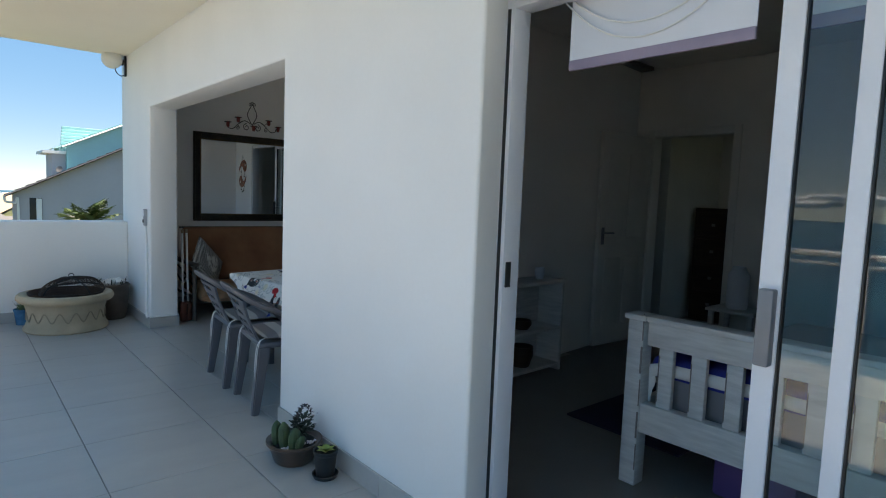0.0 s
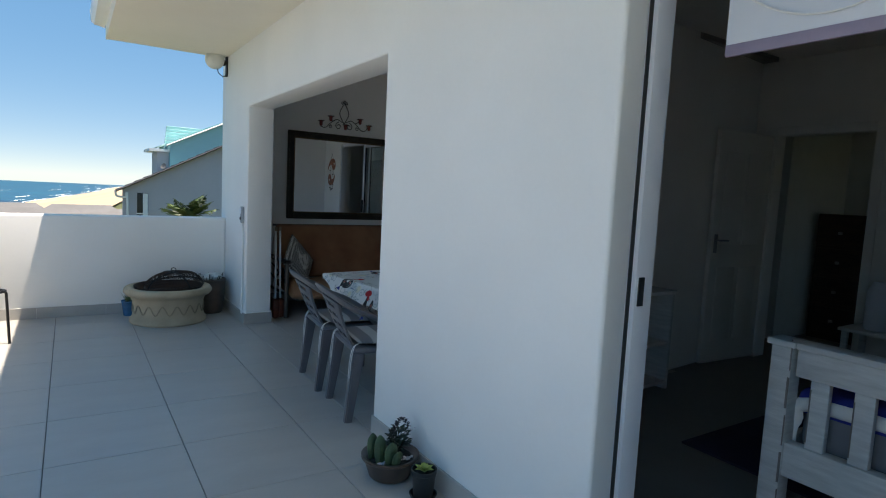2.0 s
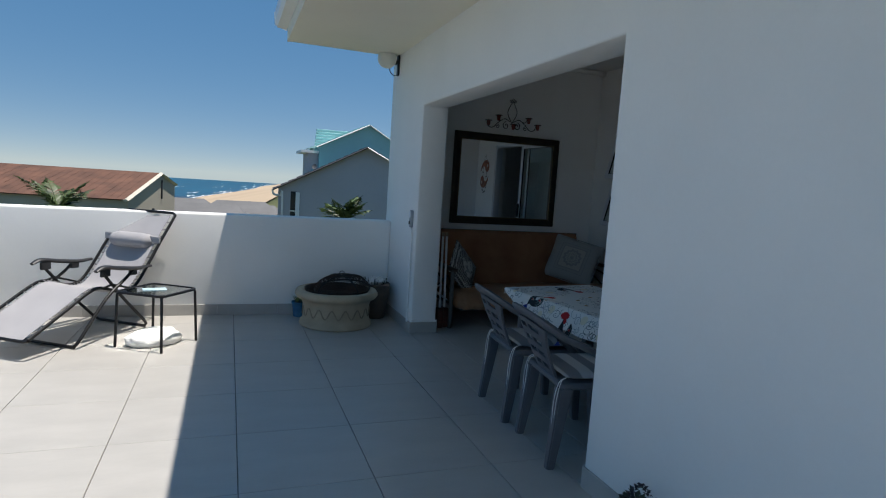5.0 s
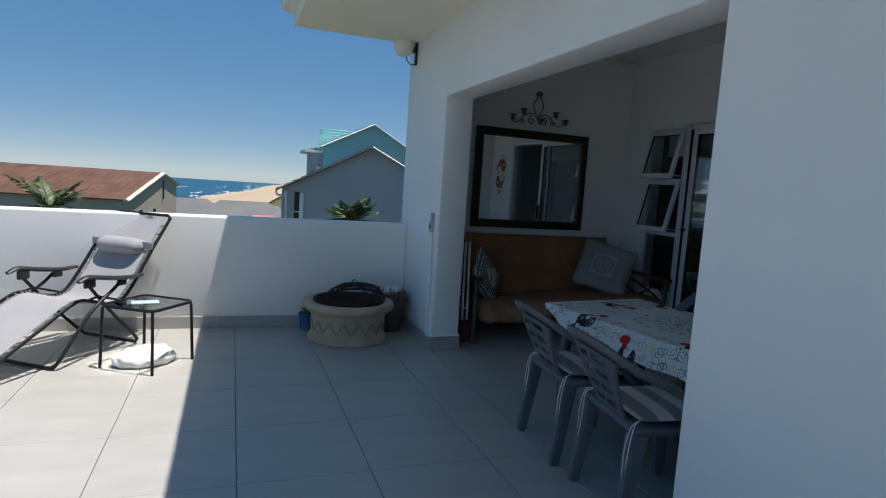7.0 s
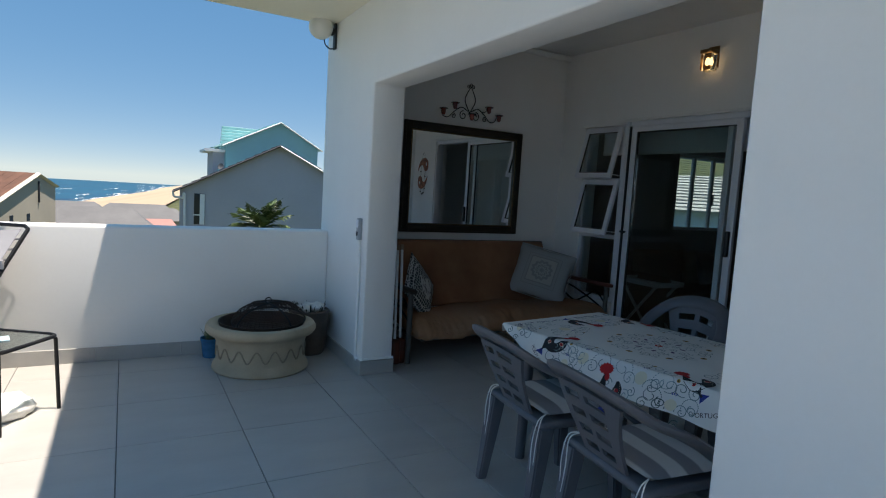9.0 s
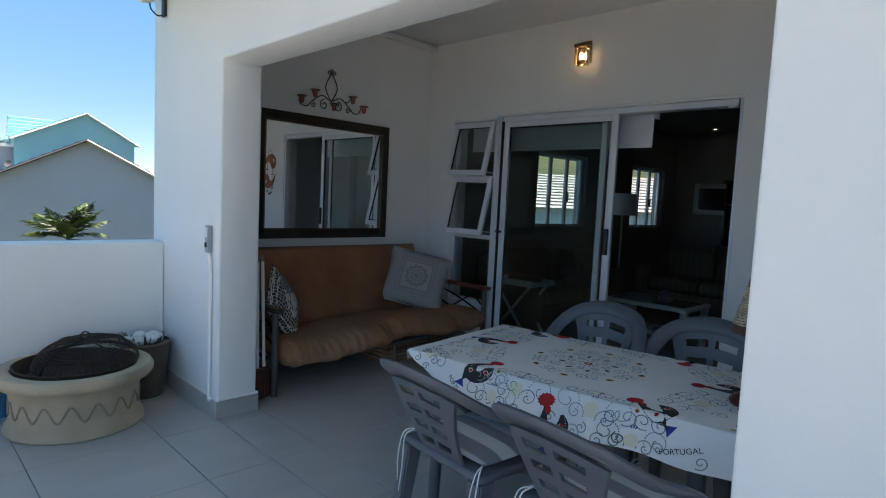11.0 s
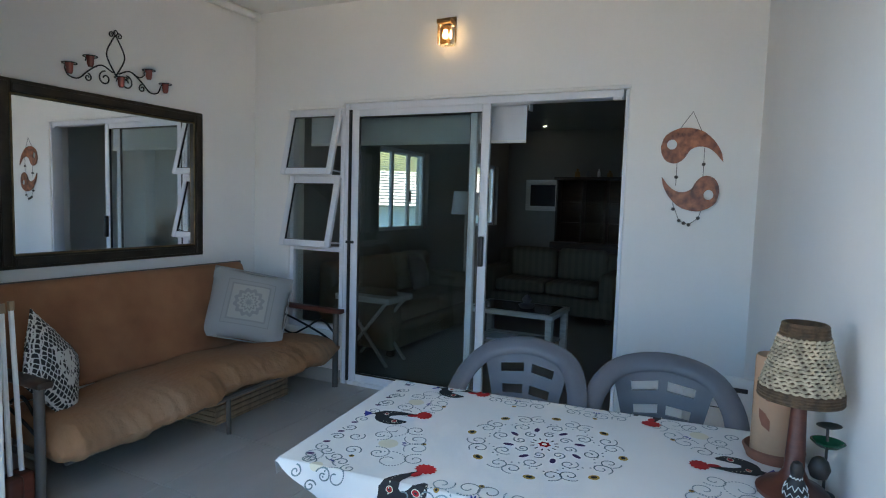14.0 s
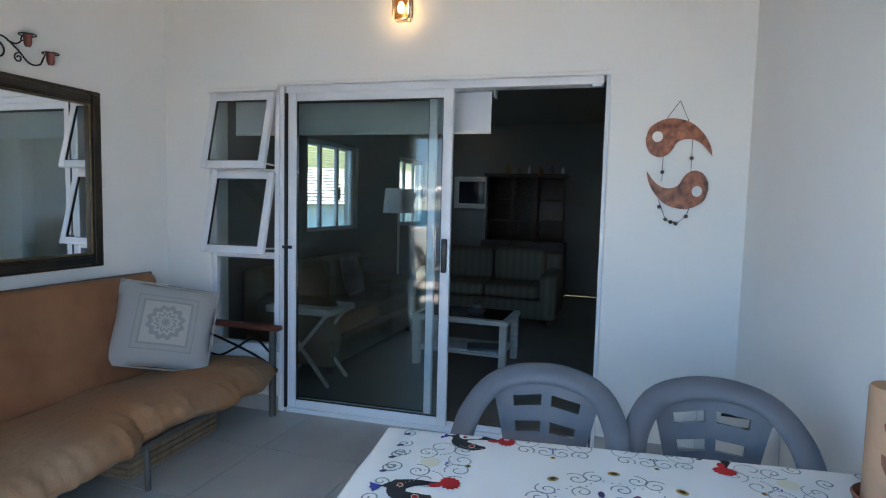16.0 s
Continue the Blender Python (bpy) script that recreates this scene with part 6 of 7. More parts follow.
lathe(bm, [(0, 0), (0.02, 0.002), (0.034, 0.008), (0.02, 0.006), (0, 0.004)], 14, pose(0.03, -0.005, 0.2, 0, 35, 0))
tube(bm, [(0.01, 0, 0.165), (0.02, 0, 0.2)], 0.004, 6)
part("leaf", bm, fig, gr)
bag = thing("pet_litter_bag", "white plastic bag with dark lettering standing by the wall", "bag", pose(3.66, 5.025, 0, 0, 0, 90))
bm = bmesh.new()
vs = rbox(bm, (-0.16, -0.06, 0), (0.16, 0.06, 0.66), 0.045, 4)
for v in bm.verts:
    f = max(0.12, 1 - max(0, v.co.z - 0.4) / 0.3)
    v.co.y *= f
    v.co += Vector((0, 0.01 * noise.noise(v.co * 9), 0))
part("sack", bm, CLOTH, bag)
for z, w, hh in ((0.60, 0.11, 0.02), (0.575, 0.06, 0.006), (0.56, 0.07, 0.012), (0.52, 0.09, 0.004)):
    boxpart("lettering_bar", (-w, 0.066 - max(0, z - 0.4) * 0.17, z), (w, 0.070 - max(0, z - 0.4) * 0.17, z + hh), INK, bag, 0)

# ---- terrace ----
def lounge_chair(m):
    lo = thing("reclining_lounger", "folding lounger with a grey mesh sling and black tube frame", "lounger", m)
    line = [(-0.72, 0.15), (-0.45, 0.29), (-0.19, 0.42), (-0.05, 0.405), (0.1, 0.36), (0.22, 0.385), (0.34, 0.51), (0.5, 0.72), (0.70, 0.965)]
    fine = [(p.x, p.y) for p in smooth_line([(a, b, 0) for a, b in line], 4)]
    bm = bmesh.new()
    w = 0.226
    g = []
    for y, z in fine:
        g.append([bm.verts.new((w * u, y, z - 0.02 * (1 - u * u))) for u in (-1, -0.6, -0.2, 0.2, 0.6, 1)])
    for a, b in zip(g, g[1:]):
        for k in range(5):
            bm.faces.new((a[k], a[k + 1], b[k + 1], b[k]))
    res = bmesh.ops.extrude_face_region(bm, geom=list(bm.faces))
    bmesh.ops.translate(bm, verts=[v for v in res["geom"] if isinstance(v, bmesh.types.BMVert)], vec=(0, 0, -0.004))
    part("sling", bm, SLING, lo, smooth=50)
    for s in (-1, 1):
        bm = bmesh.new()
        tube(bm, [(0.275 * s, y, z) for y, z in fine], 0.0125, 8)
        side = part("side_tube", bm, BLACKSTEEL, lo)
        for k in range(2, len(fine) - 1):
            y, z = fine[k]
            bm = bmesh.new()
            tube(bm, [(w * s, y, z - 0.002), (0.275 * s, y + 0.012, z + 0.004)], 0.006, 4)
            part("lacing", bm, SLINGDARK, side, "elastic lacing")
        bm = bmesh.new()
        tube(bm, smooth_line([(0.29 * s, -0.37, 0.02), (0.31 * s, -0.33, 0.08), (0.31 * s, -0.1, 0.34), (0.31 * s, 0.1, 0.48), (0.31 * s, 0.18, 0.55)], 5), 0.0125, 8)
        part("front_leg", bm, BLACKSTEEL, lo)
        bm = bmesh.new()
        tube(bm, smooth_line([(0.25 * s, 0.37, 0.02), (0.285 * s, 0.33, 0.07), (0.29 * s, 0.1, 0.3), (0.295 * s, -0.08, 0.5), (0.3 * s, -0.12, 0.55)], 5), 0.0125, 8)
        part("rear_leg", bm, BLACKSTEEL, lo)
        bm = bmesh.new()
        pts = smooth_line([(0.31 * s, -0.2, 0.565), (0.31 * s, -0.12, 0.59), (0.31 * s, 0.04, 0.565), (0.31 * s, 0.22, 0.545), (0.31 * s, 0.36, 0.55)], 6)
        tube(bm, pts, 0.03, 10, taper=[0.02 + 0.012 * math.sin(math.pi * k / (len(pts) - 1)) for k in range(len(pts))], flat=0.55)
        arm = part("arm_rest", bm, BLACKPLASTIC, lo, "moulded black arm rest")
        boxpart("bracket", (0.295 * s - 0.012, -0.14, 0.51), (0.295 * s + 0.012, -0.05, 0.575), BLACKPLASTIC, arm, 0.01)
        boxpart("bracket", (0.3 * s - 0.012, 0.14, 0.49), (0.3 * s + 0.012, 0.22, 0.555), BLACKPLASTIC, arm, 0.01)
        bm = bmesh.new()
        tube(bm, [(0.28 * s, 0.2, 0.37), (0.29 * s, -0.02, 0.44), (0.29 * s, -0.12, 0.42)], 0.009, 6)
        part("link", bm, BLACKSTEEL, lo)
    bm = bmesh.new()
    tube(bm, [(-0.29, -0.372, 0.0135), (0.29, -0.372, 0.0135)], 0.0125, 8)
    part("front_bar", bm, BLACKSTEEL, lo)
    bm = bmesh.new()
    tube(bm, [(-0.25, 0.372, 0.0135), (0.25, 0.372, 0.0135)], 0.0125, 8)
    part("rear_bar", bm, BLACKSTEEL, lo)
    bm = bmesh.new()
    tube(bm, [(-0.275, 0.70, 0.965), (-0.24, 0.715, 0.985), (0.24, 0.715, 0.985), (0.275, 0.70, 0.965)], 0.0125, 8)
    part("cross_tube", bm, BLACKSTEEL, lo)
    bm = bmesh.new()
    tube(bm, [(-0.275, -0.72, 0.15), (-0.24, -0.735, 0.14), (0.24, -0.735, 0.14), (0.275, -0.72, 0.15)], 0.0125, 8)
    part("cross_tube", bm, BLACKSTEEL, lo)
    bm = bmesh.new()
    tube(bm, [(-0.28, 0.2, 0.33), (0.28, 0.2, 0.33)], 0.0125, 8)
    part("cross_tube", bm, BLACKSTEEL, lo)
    bm = bmesh.new()
    n = 24
    pts = [(-0.21 + 0.42 * k / n, 0.487, 0.738) for k in range(n + 1)]
    tube(bm, pts, 0.08, 12, taper=[0.082 * (1 - (abs(2 * k / n - 1)) ** 6) ** 0.5 + 0.004 for k in range(n + 1)], flat=0.8)
    head = part("head_pillow", bm, SLING, lo, "padded grey head pillow", 60)
    for s in (-1, 1):
        bm = bmesh.new()
        rbox(bm, (min(0.19 * s, 0.29 * s), 0.487, 0.728), (max(0.19 * s, 0.29 * s), 0.502, 0.785), 0.003)
        part("strap", bm, SLING, head)
    return lo


lounge_chair(pose(-1.03, 7.80, 0, 0, 0, -35))

st = thing("side_table", "small black metal side table with a glass top", "side table", pose(-0.46, 7.42, 0, 0, 0, -33))
bm = bmesh.new()
S = 0.205
cor = []
for sx, sy in ((-1, -1), (1, -1), (1, 1), (-1, 1)):
    for k in range(5):
        a = math.atan2(sy, sx) - math.pi / 4 + math.pi / 2 * k / 4
        cor.append(((S - 0.05) * sx + 0.05 * math.cos(a), (S - 0.05) * sy + 0.05 * math.sin(a), 0.43))
tube(bm, cor, 0.011, 8, closed=True)
part("rim", bm, BLACKSTEEL, st)
TINT = glassy("grey_tinted_glass", (0.45, 0.52, 0.5))
bm = bmesh.new()
slab(bm, [(x * 0.985, y * 0.985) for x, y, _ in cor], 0.428, 0.434)
part("glass_top", bm, TINT, st, "grey glass top", 0).visible_shadow = False
for sx, sy in ((-1, -1), (1, -1), (1, 1), (-1, 1)):
    bm = bmesh.new()
    tube(bm, [(S * 0.9 * sx, S * 0.9 * sy, 0.428), (S * 0.95 * sx, S * 0.95 * sy, 0.41), (S * 1.0 * sx, S * 1.0 * sy, 0.0)], 0.0105, 8)
    part("leg", bm, BLACKSTEEL, st)
CARD = mat("pale_blue_card", (0.5, 0.66, 0.72), 0.5, var=0.2, scale=14)
bm = bmesh.new()
rbox(bm, (-0.085, -0.05, 0.0), (0.085, 0.05, 0.006), 0.001)
tagged(part("magazine", bm, CARD), "pale blue printed leaflet on the side table", "leaflet").matrix_basis = pose(-0.48, 7.42, 0.4345, 0, 0, 10)
bm = bmesh.new()
bmesh.ops.create_uvsphere(bm, u_segments=44, v_segments=22, radius=1)
for v in bm.verts:
    n = v.co.normalized()
    k = 1 + 0.08 * noise.noise(n * 3) + 0.09 * abs(noise.noise(n * 9)) + 0.05 * noise.noise(n * 17)
    v.co = Vector((n.x * 0.2 * k, n.y * 0.13 * k, max(-0.02, (n.z * 0.085 + 0.02)) * k + 0.022))
tagged(part("towel", bm, CLOTH, smooth=60), "crumpled white towel on the floor under the side table", "towel").matrix_basis = pose(-0.48, 7.42, 0.0, 0, 0, 22)

# stone planter used as a fire pit
fp = thing("fire_pit", "round cast sandstone fire pit with a wavy band", "fire pit", pose(1.045, 7.945, 0))
bm = bmesh.new()
lathe(bm, [(0, 0), (0.335, 0), (0.345, 0.012), (0.34, 0.035), (0.322, 0.06), (0.312, 0.1), (0.315, 0.2), (0.33, 0.245), (0.345, 0.262), (0.375, 0.272), (0.392, 0.295), (0.392, 0.315), (0.378, 0.338), (0.35, 0.345), (0.31, 0.335), (0.285, 0.3), (0.27, 0.2), (0, 0.19)], 64)
part("bowl", bm, STONE, fp)
bm = bmesh.new()
tube(bm, [((0.317 - 0.001) * math.cos(2 * math.pi * k / 160), (0.317 - 0.001) * math.sin(2 * math.pi * k / 160), 0.145 + 0.042 * math.sin(16 * 2 * math.pi * k / 160)) for k in range(160)], 0.0055, 5, closed=True)
# raised line; its darker stone colour gives the shade of a groove
part("wavy_band", bm, mat("shaded_sandstone", (0.3, 0.24, 0.17), 0.9, var=0.15, scale=8), fp, "incised wavy band")
bm = bmesh.new()
lathe(bm, [(0, 0.2), (0.18, 0.205), (0.268, 0.25), (0.298, 0.325), (0.306, 0.352), (0.297, 0.352), (0.285, 0.33), (0.25, 0.28), (0, 0.27)], 48)
part("fire_bowl", bm, MESHWIRE, fp, "rusty steel fire bowl")
dome = thing("spark_screen", "black domed wire mesh spark screen tilted on the fire pit", "spark screen", pose(1.10, 7.965, 0.345, 7, -5, 0))
bm = bmesh.new()
RR, HH = 0.262, 0.125
for k in range(26):
    a = math.pi * k / 26
    tube(bm, [(RR * math.cos(math.pi * j / 20) * math.cos(a), RR * math.cos(math.pi * j / 20) * math.sin(a), HH * math.sin(math.pi * j / 20)) for j in range(21)], 0.0022, 4)
for k in range(1, 12):
    z = k / 12
    r = RR * math.sqrt(1 - z * z)
    tube(bm, [(r * math.cos(2 * math.pi * j / 40), r * math.sin(2 * math.pi * j / 40), HH * z) for j in range(40)], 0.0022, 4, closed=True)
part("mesh_dome", bm, MESHWIRE, dome, "rusty wire mesh")
bm = bmesh.new()
for a in (0.4, 0.4 + math.pi / 2):
    tube(bm, [(RR * 1.01 * math.cos(math.pi * j / 20) * math.cos(a), RR * 1.01 * math.cos(math.pi * j / 20) * math.sin(a), HH * 1.02 * math.sin(math.pi * j / 20)) for j in range(21)], 0.006, 6)
tube(bm, [(RR * math.cos(2 * math.pi * j / 48), RR * math.sin(2 * math.pi * j / 48), 0) for j in range(48)], 0.008, 6, closed=True)
part("hoops", bm, BLACKSTEEL, dome)
bm = bmesh.new()
tube(bm, [(0.022 * math.cos(2 * math.pi * j / 16), 0, HH + 0.025 + 0.022 * math.sin(2 * math.pi * j / 16)) for j in range(16)], 0.004, 6, closed=True)
part("ring_handle", bm, BLACKSTEEL, dome)


def leaf_blade(bm, base, way, up, length, width):
    """One pointed, slightly folded leaf."""
    way, up = Vector(way).normalized(), Vector(up)
    side = way.cross(up).normalized()
    base = Vector(base)
    mid = base + way * length * 0.5 + Vector((0, 0, length * 0.06))
    tip = base + way * length
    n = side.cross(way).normalized()
    a, b, c, d = bm.verts.new(base), bm.verts.new(mid + side * width / 2 + n * width * 0.12), bm.verts.new(tip), bm.verts.new(mid - side * width / 2 + n * width * 0.12)
    e = bm.verts.new(mid)
    for f in ((a, b, e), (b, c, e), (c, d, e), (d, a, e)):
        bm.faces.new(f)


def flower_pot(name, label, m, r, h, material, kind, seed, soil=True):
    p = thing(name, label, "pot plant", m)
    bm = bmesh.new()
    lathe(bm, [(0, 0), (r * 0.72, 0), (r * 0.76, h * 0.05), (r * 0.95, h * 0.86), (r * 1.02, h * 0.88), (r * 1.02, h), (r * 0.93, h), (r * 0.9, h * 0.85), (0, h * 0.83)], 28)
    part("pot", bm, material, p)
    bm = bmesh.new()
    lathe(bm, [(0, h * 0.835), (r * 0.89, h * 0.85), (r * 0.5, h * 0.9), (0, h * 0.92)][::-1], 18)
    part("soil", bm, SOIL, p)
    rg = random.Random(seed)
    bm = bmesh.new()
    if kind == "grass":
        for k in range(60):
            a = rg.uniform(0, 6.28)
            leaf_blade(bm, (rg.uniform(-1, 1) * r * 0.5, rg.uniform(-1, 1) * r * 0.5, h * 0.88), (math.cos(a) * 0.5, math.sin(a) * 0.5, 1), (0.3, 0.2, 0.1), rg.uniform(0.06, 0.13), 0.008)
    elif kind == "rosette":
        for k in range(12):
            a = 2 * math.pi * k / 6 + (0.4 if k > 5 else 0)
            leaf_blade(bm, (0, 0, h * 0.9), (math.cos(a), math.sin(a), 0.4 + 0.6 * (k > 5)), (0, 0, 1), 0.055 - 0.015 * (k > 5), 0.032)
    part("leaves", bm, LEAF, p, smooth=0)
    return p


flower_pot("flower_pot", "small blue glazed pot with a wispy green plant", pose(0.735, 8.29, 0), 0.075, 0.15, BLUEGLAZE, "grass", 4)
SUCC = mat("yellow_green_succulent", (0.26, 0.32, 0.07), 0.45, var=0.2, scale=20)
bp = flower_pot("flower_pot", "small black plastic pot with a yellow-green succulent", pose(1.565, 3.935, 0), 0.058, 0.135, BLACKPLASTIC, "rosette", 5)
for o in bp.children:
    if o.name.startswith("leaves"):
        o.data.materials[0] = SUCC
bm = bmesh.new()
lathe(bm, [(0, 0), (0.055, 0), (0.064, 0.02), (0.06, 0.022), (0.05, 0.006), (0, 0.006)], 24)
part("saucer", bm, BLACKPLASTIC, bp)
# cactus bowl
cb = thing("cactus_bowl", "dark glazed bowl planted with cacti and a dark-leaved plant", "pot plant", pose(1.525, 4.185, 0))
bm = bmesh.new()
lathe(bm, [(0, 0), (0.09, 0), (0.1, 0.01), (0.125, 0.085), (0.14, 0.1), (0.14, 0.112), (0.128, 0.11), (0.115, 0.095), (0, 0.09)], 32)
part("bowl", bm, BROWNGLAZE, cb)
bm = bmesh.new()
lathe(bm, [(0.0, 0.105), (0.06, 0.1), (0.113, 0.094), (0, 0.088)], 18)
part("soil", bm, SOIL, cb)
CACTUS = mat("cactus_skin", (0.06, 0.1, 0.045), 0.6, var=0.25, scale=25, fine=120, bump=0.3)
for x, y, hh, r, lean in ((-0.07, -0.035, 0.13, 0.026, -8), (-0.035, -0.065, 0.11, 0.028, 6), (-0.08, 0.03, 0.12, 0.024, -4), (-0.02, -0.09, 0.09, 0.022, 22)):
    bm = bmesh.new()
    n = 14
    rings = []
    for k in range(9):
        t = k / 8
        rr = r * (0.75 + 0.5 * math.sin(math.pi * min(1, t * 0.8 + 0.1))) * (1 - max(0, t - 0.75) ** 2 * 12)
        rings.append([bm.verts.new((rr * (1 + 0.1 * (j % 2)) * math.cos(2 * math.pi * j / n), 0.6 * rr * (1 + 0.1 * (j % 2)) * math.sin(2 * math.pi * j / n), hh * t)) for j in range(n)])
    for a, b in zip(rings, rings[1:]):
        for j in range(n):
            bm.faces.new((a[j], a[(j + 1) % n], b[(j + 1) % n], b[j]))
    bm.faces.new(rings[-1])
    bmesh.ops.transform(bm, matrix=pose(x, y, 0.09, lean, -lean * 0.5, 20), verts=bm.verts)
    part("cactus", bm, CACTUS, cb)
rg = random.Random(12)
bm = bmesh.new()
for k in range(150):
    a, q = rg.uniform(0, 6.28), rg.random()
    c = Vector((0.045 + 0.05 * math.cos(a) * q, 0.01 + 0.055 * math.sin(a) * q, 0.12 + 0.12 * rg.random() * (1 - 0.5 * q)))
    leaf_blade(bm, c, (math.cos(a), math.sin(a), rg.uniform(-0.2, 0.8)), (0, 0, 1), rg.uniform(0.025, 0.045), 0.02)
for k in range(10):
    tube(bm, [(0.04, 0.01, 0.1), (0.04 + 0.05 * math.cos(k), 0.05 * math.sin(k), 0.2)], 0.003, 4)
part("foliage", bm, DARKLEAF, cb, "dense dark foliage", 0)
bm = bmesh.new()
for k in range(46):
    t = k / 46
    p = Vector((0.02 + 0.05 * t, 0.02 - 0.06 * t, 0.2 + 0.075 * math.sin(t * 2.6)))
    leaf_blade(bm, p, (math.cos(k * 2.4), math.sin(k * 2.4), 0.4), (0, 0, 1), 0.022, 0.014)
part("purple_sprig", bm, mat("purple_leaf", (0.03, 0.012, 0.02), 0.5, var=0.3), cb, "dark purple sprig", 0)
bm = bmesh.new()
for k in range(14):
    p = Vector((rg.uniform(0.06, 0.1), rg.uniform(-0.05, 0.0), rg.uniform(0.2, 0.235)))
    leaf_blade(bm, p, (rg.uniform(-1, 1), rg.uniform(-1, 1), 0.5), (0, 0, 1), 0.014, 0.012)
part("pale_flowers", bm, PETAL, cb, "pale flowers", 0)["kind"] = "stuff"
bm = bmesh.new()
for k in range(16):
    rbox(bm, (-0.1 + 0.012 * k, -0.085 + 0.03 * rg.random(), 0.1), (-0.092 + 0.012 * k, -0.078 + 0.03 * rg.random(), 0.108))
part("stone_chips", bm, PETAL, cb, "pale stone chips", 0)["kind"] = "stuff"
# dark pot with shells
dp = thing("shell_pot", "tall dark glazed pot topped with white shells", "pot", pose(1.475, 8.205, 0))
bm = bmesh.new()
lathe(bm, [(0, 0), (0.12, 0), (0.13, 0.02), (0.15, 0.2), (0.158, 0.33), (0.165, 0.35), (0.155, 0.36), (0.145, 0.345), (0, 0.33)], 32)
part("pot", bm, BROWNGLAZE, dp)
SHELL = mat("white_shell", (0.62, 0.6, 0.56), 0.6, var=0.15, scale=20, bump=0.3)
rg = random.Random(3)
for k, (x, y, s) in enumerate(((-0.05, -0.05, 0.05), (0.05, -0.03, 0.06), (0.0, 0.06, 0.05), (-0.09, 0.03, 0.035), (0.1, 0.05, 0.04))):
    bm = bmesh.new()
    bmesh.ops.create_icosphere(bm, subdivisions=2, radius=s)
    for v in bm.verts:
        v.co *= 1 + 0.35 * noise.noise(v.co * 22 + Vector((k, 0, 0)))
        v.co.z = v.co.z * 0.7
    bmesh.ops.translate(bm, verts=bm.verts, vec=(x, y, 0.345 + s * 0.6))
    part("shell", bm, SHELL, dp, "white shell")
bm = bmesh.new()
for k in range(24):
    a = rg.uniform(0, 6.28)
    leaf_blade(bm, (0.1 * math.cos(a), 0.1 * math.sin(a), 0.34), (math.cos(a) * 0.5, math.sin(a) * 0.5, 1), (0.1, 0.2, 0), rg.uniform(0.05, 0.1), 0.008)
part("sprigs", bm, DARKLEAF, dp, smooth=0)["kind"] = "stuff"

# globe lamp under the soffit
gl = thing("globe_wall_lamp", "white globe wall lamp on a black bracket", "lamp", pose(WX, 8.41, 2.62))
boxpart("bracket", (-0.018, -0.03, -0.13), (-0.001, 0.03, 0.14), BLACKPLASTIC, gl, 0.005)
GLOBE = mat("opal_globe", (0.74, 0.72, 0.66), 0.35, var=0.05, bump=0)
bm = bmesh.new()
bmesh.ops.create_uvsphere(bm, u_segments=28, v_segments=16, radius=0.098)
bmesh.ops.translate(bm, verts=bm.verts, vec=(-0.13, 0, 0.03))
part("globe", bm, GLOBE, gl, "white opal globe")
bm = bmesh.new()
tube(bm, [(-0.018, 0, 0.0), (-0.045, 0, 0.015)], 0.03, 10)
tube(bm, smooth_line([(-0.1, 0, -0.06), (-0.09, 0, -0.1), (-0.05, 0, -0.13), (-0.015, 0, -0.12)], 5), 0.005, 6)
part("arm", bm, BLACKPLASTIC, gl)

# electric box and conduit on the column
eb = thing("switch_box", "grey outdoor switch box with a white conduit on the column", "switch", pose(WX, 7.625, 1.065))
boxpart("box", (-0.03, -0.026, -0.08), (-0.001, 0.026, 0.08), mat("grey_box", (0.36, 0.37, 0.38), 0.5, var=0.08), eb, 0.006)
boxpart("cover", (-0.036, -0.02, 0.01), (-0.03, 0.02, 0.07), ALU, eb, 0.003)
boxpart("switch", (-0.038, -0.01, -0.05), (-0.03, 0.01, -0.02), BLACKPLASTIC, eb, 0.002)
bm = bmesh.new()
tube(bm, smooth_line([(-0.014, -0.0, -0.08), (-0.014, -0.03, -0.2), (-0.014, -0.03, -0.6), (-0.014, -0.03, -0.94), (-0.014, -0.05, -0.955)], 4), 0.011, 8)
part("conduit", bm, PLASTER, eb, "white painted conduit")
bm = bmesh.new()
tube(bm, [(WX + 0.0, 7.497, 0.117), (WX + 0.25, 7.497, 0.117)], 0.01, 8)
tagged(part("trim", bm, PLASTER), "white conduit along the skirting", "trim", kind="structure")

# seaward balustrade
bal = thing("balustrade", "glass balustrade with white rails on the seaward edge", "balustrade", pose(-2.25, 0, 0))
for k in range(9):
    boxpart("post", (-0.02, -2.5 + k * 1.34, 0), (0.02, -2.46 + k * 1.34, 0.98), ALU, bal, 0.004)
bm = bmesh.new()
tube(bm, [(0, -2.5, 1.0), (0, 8.38, 1.0)], 0.025, 12)
part("top_rail", bm, ALU, bal, "white rail")
boxpart("low_rail", (-0.015, -2.5, 0.9), (0.015, 8.38, 0.93), ALU, bal, 0.004)
for k in range(8):
    pane((-0.004, -2.43 + k * 1.34, 0.06), (0.004, -2.43 + k * 1.34 + 1.27, 0.9), bal, CLEAR, "glass_panel")

# ---- lounge ----
SOFABEIGE = mat("beige_upholstery", (0.22, 0.175, 0.125), 0.9, var=0.1, fine=200, bump=0.2)
SOFASTRIPE = mat("striped_upholstery", (0.3, 0.27, 0.2), 0.9, var=0.1, fine=200)
stripes(SOFASTRIPE, "Y", 22.0, (0.17, 0.15, 0.112), (0.2, 0.178, 0.135))


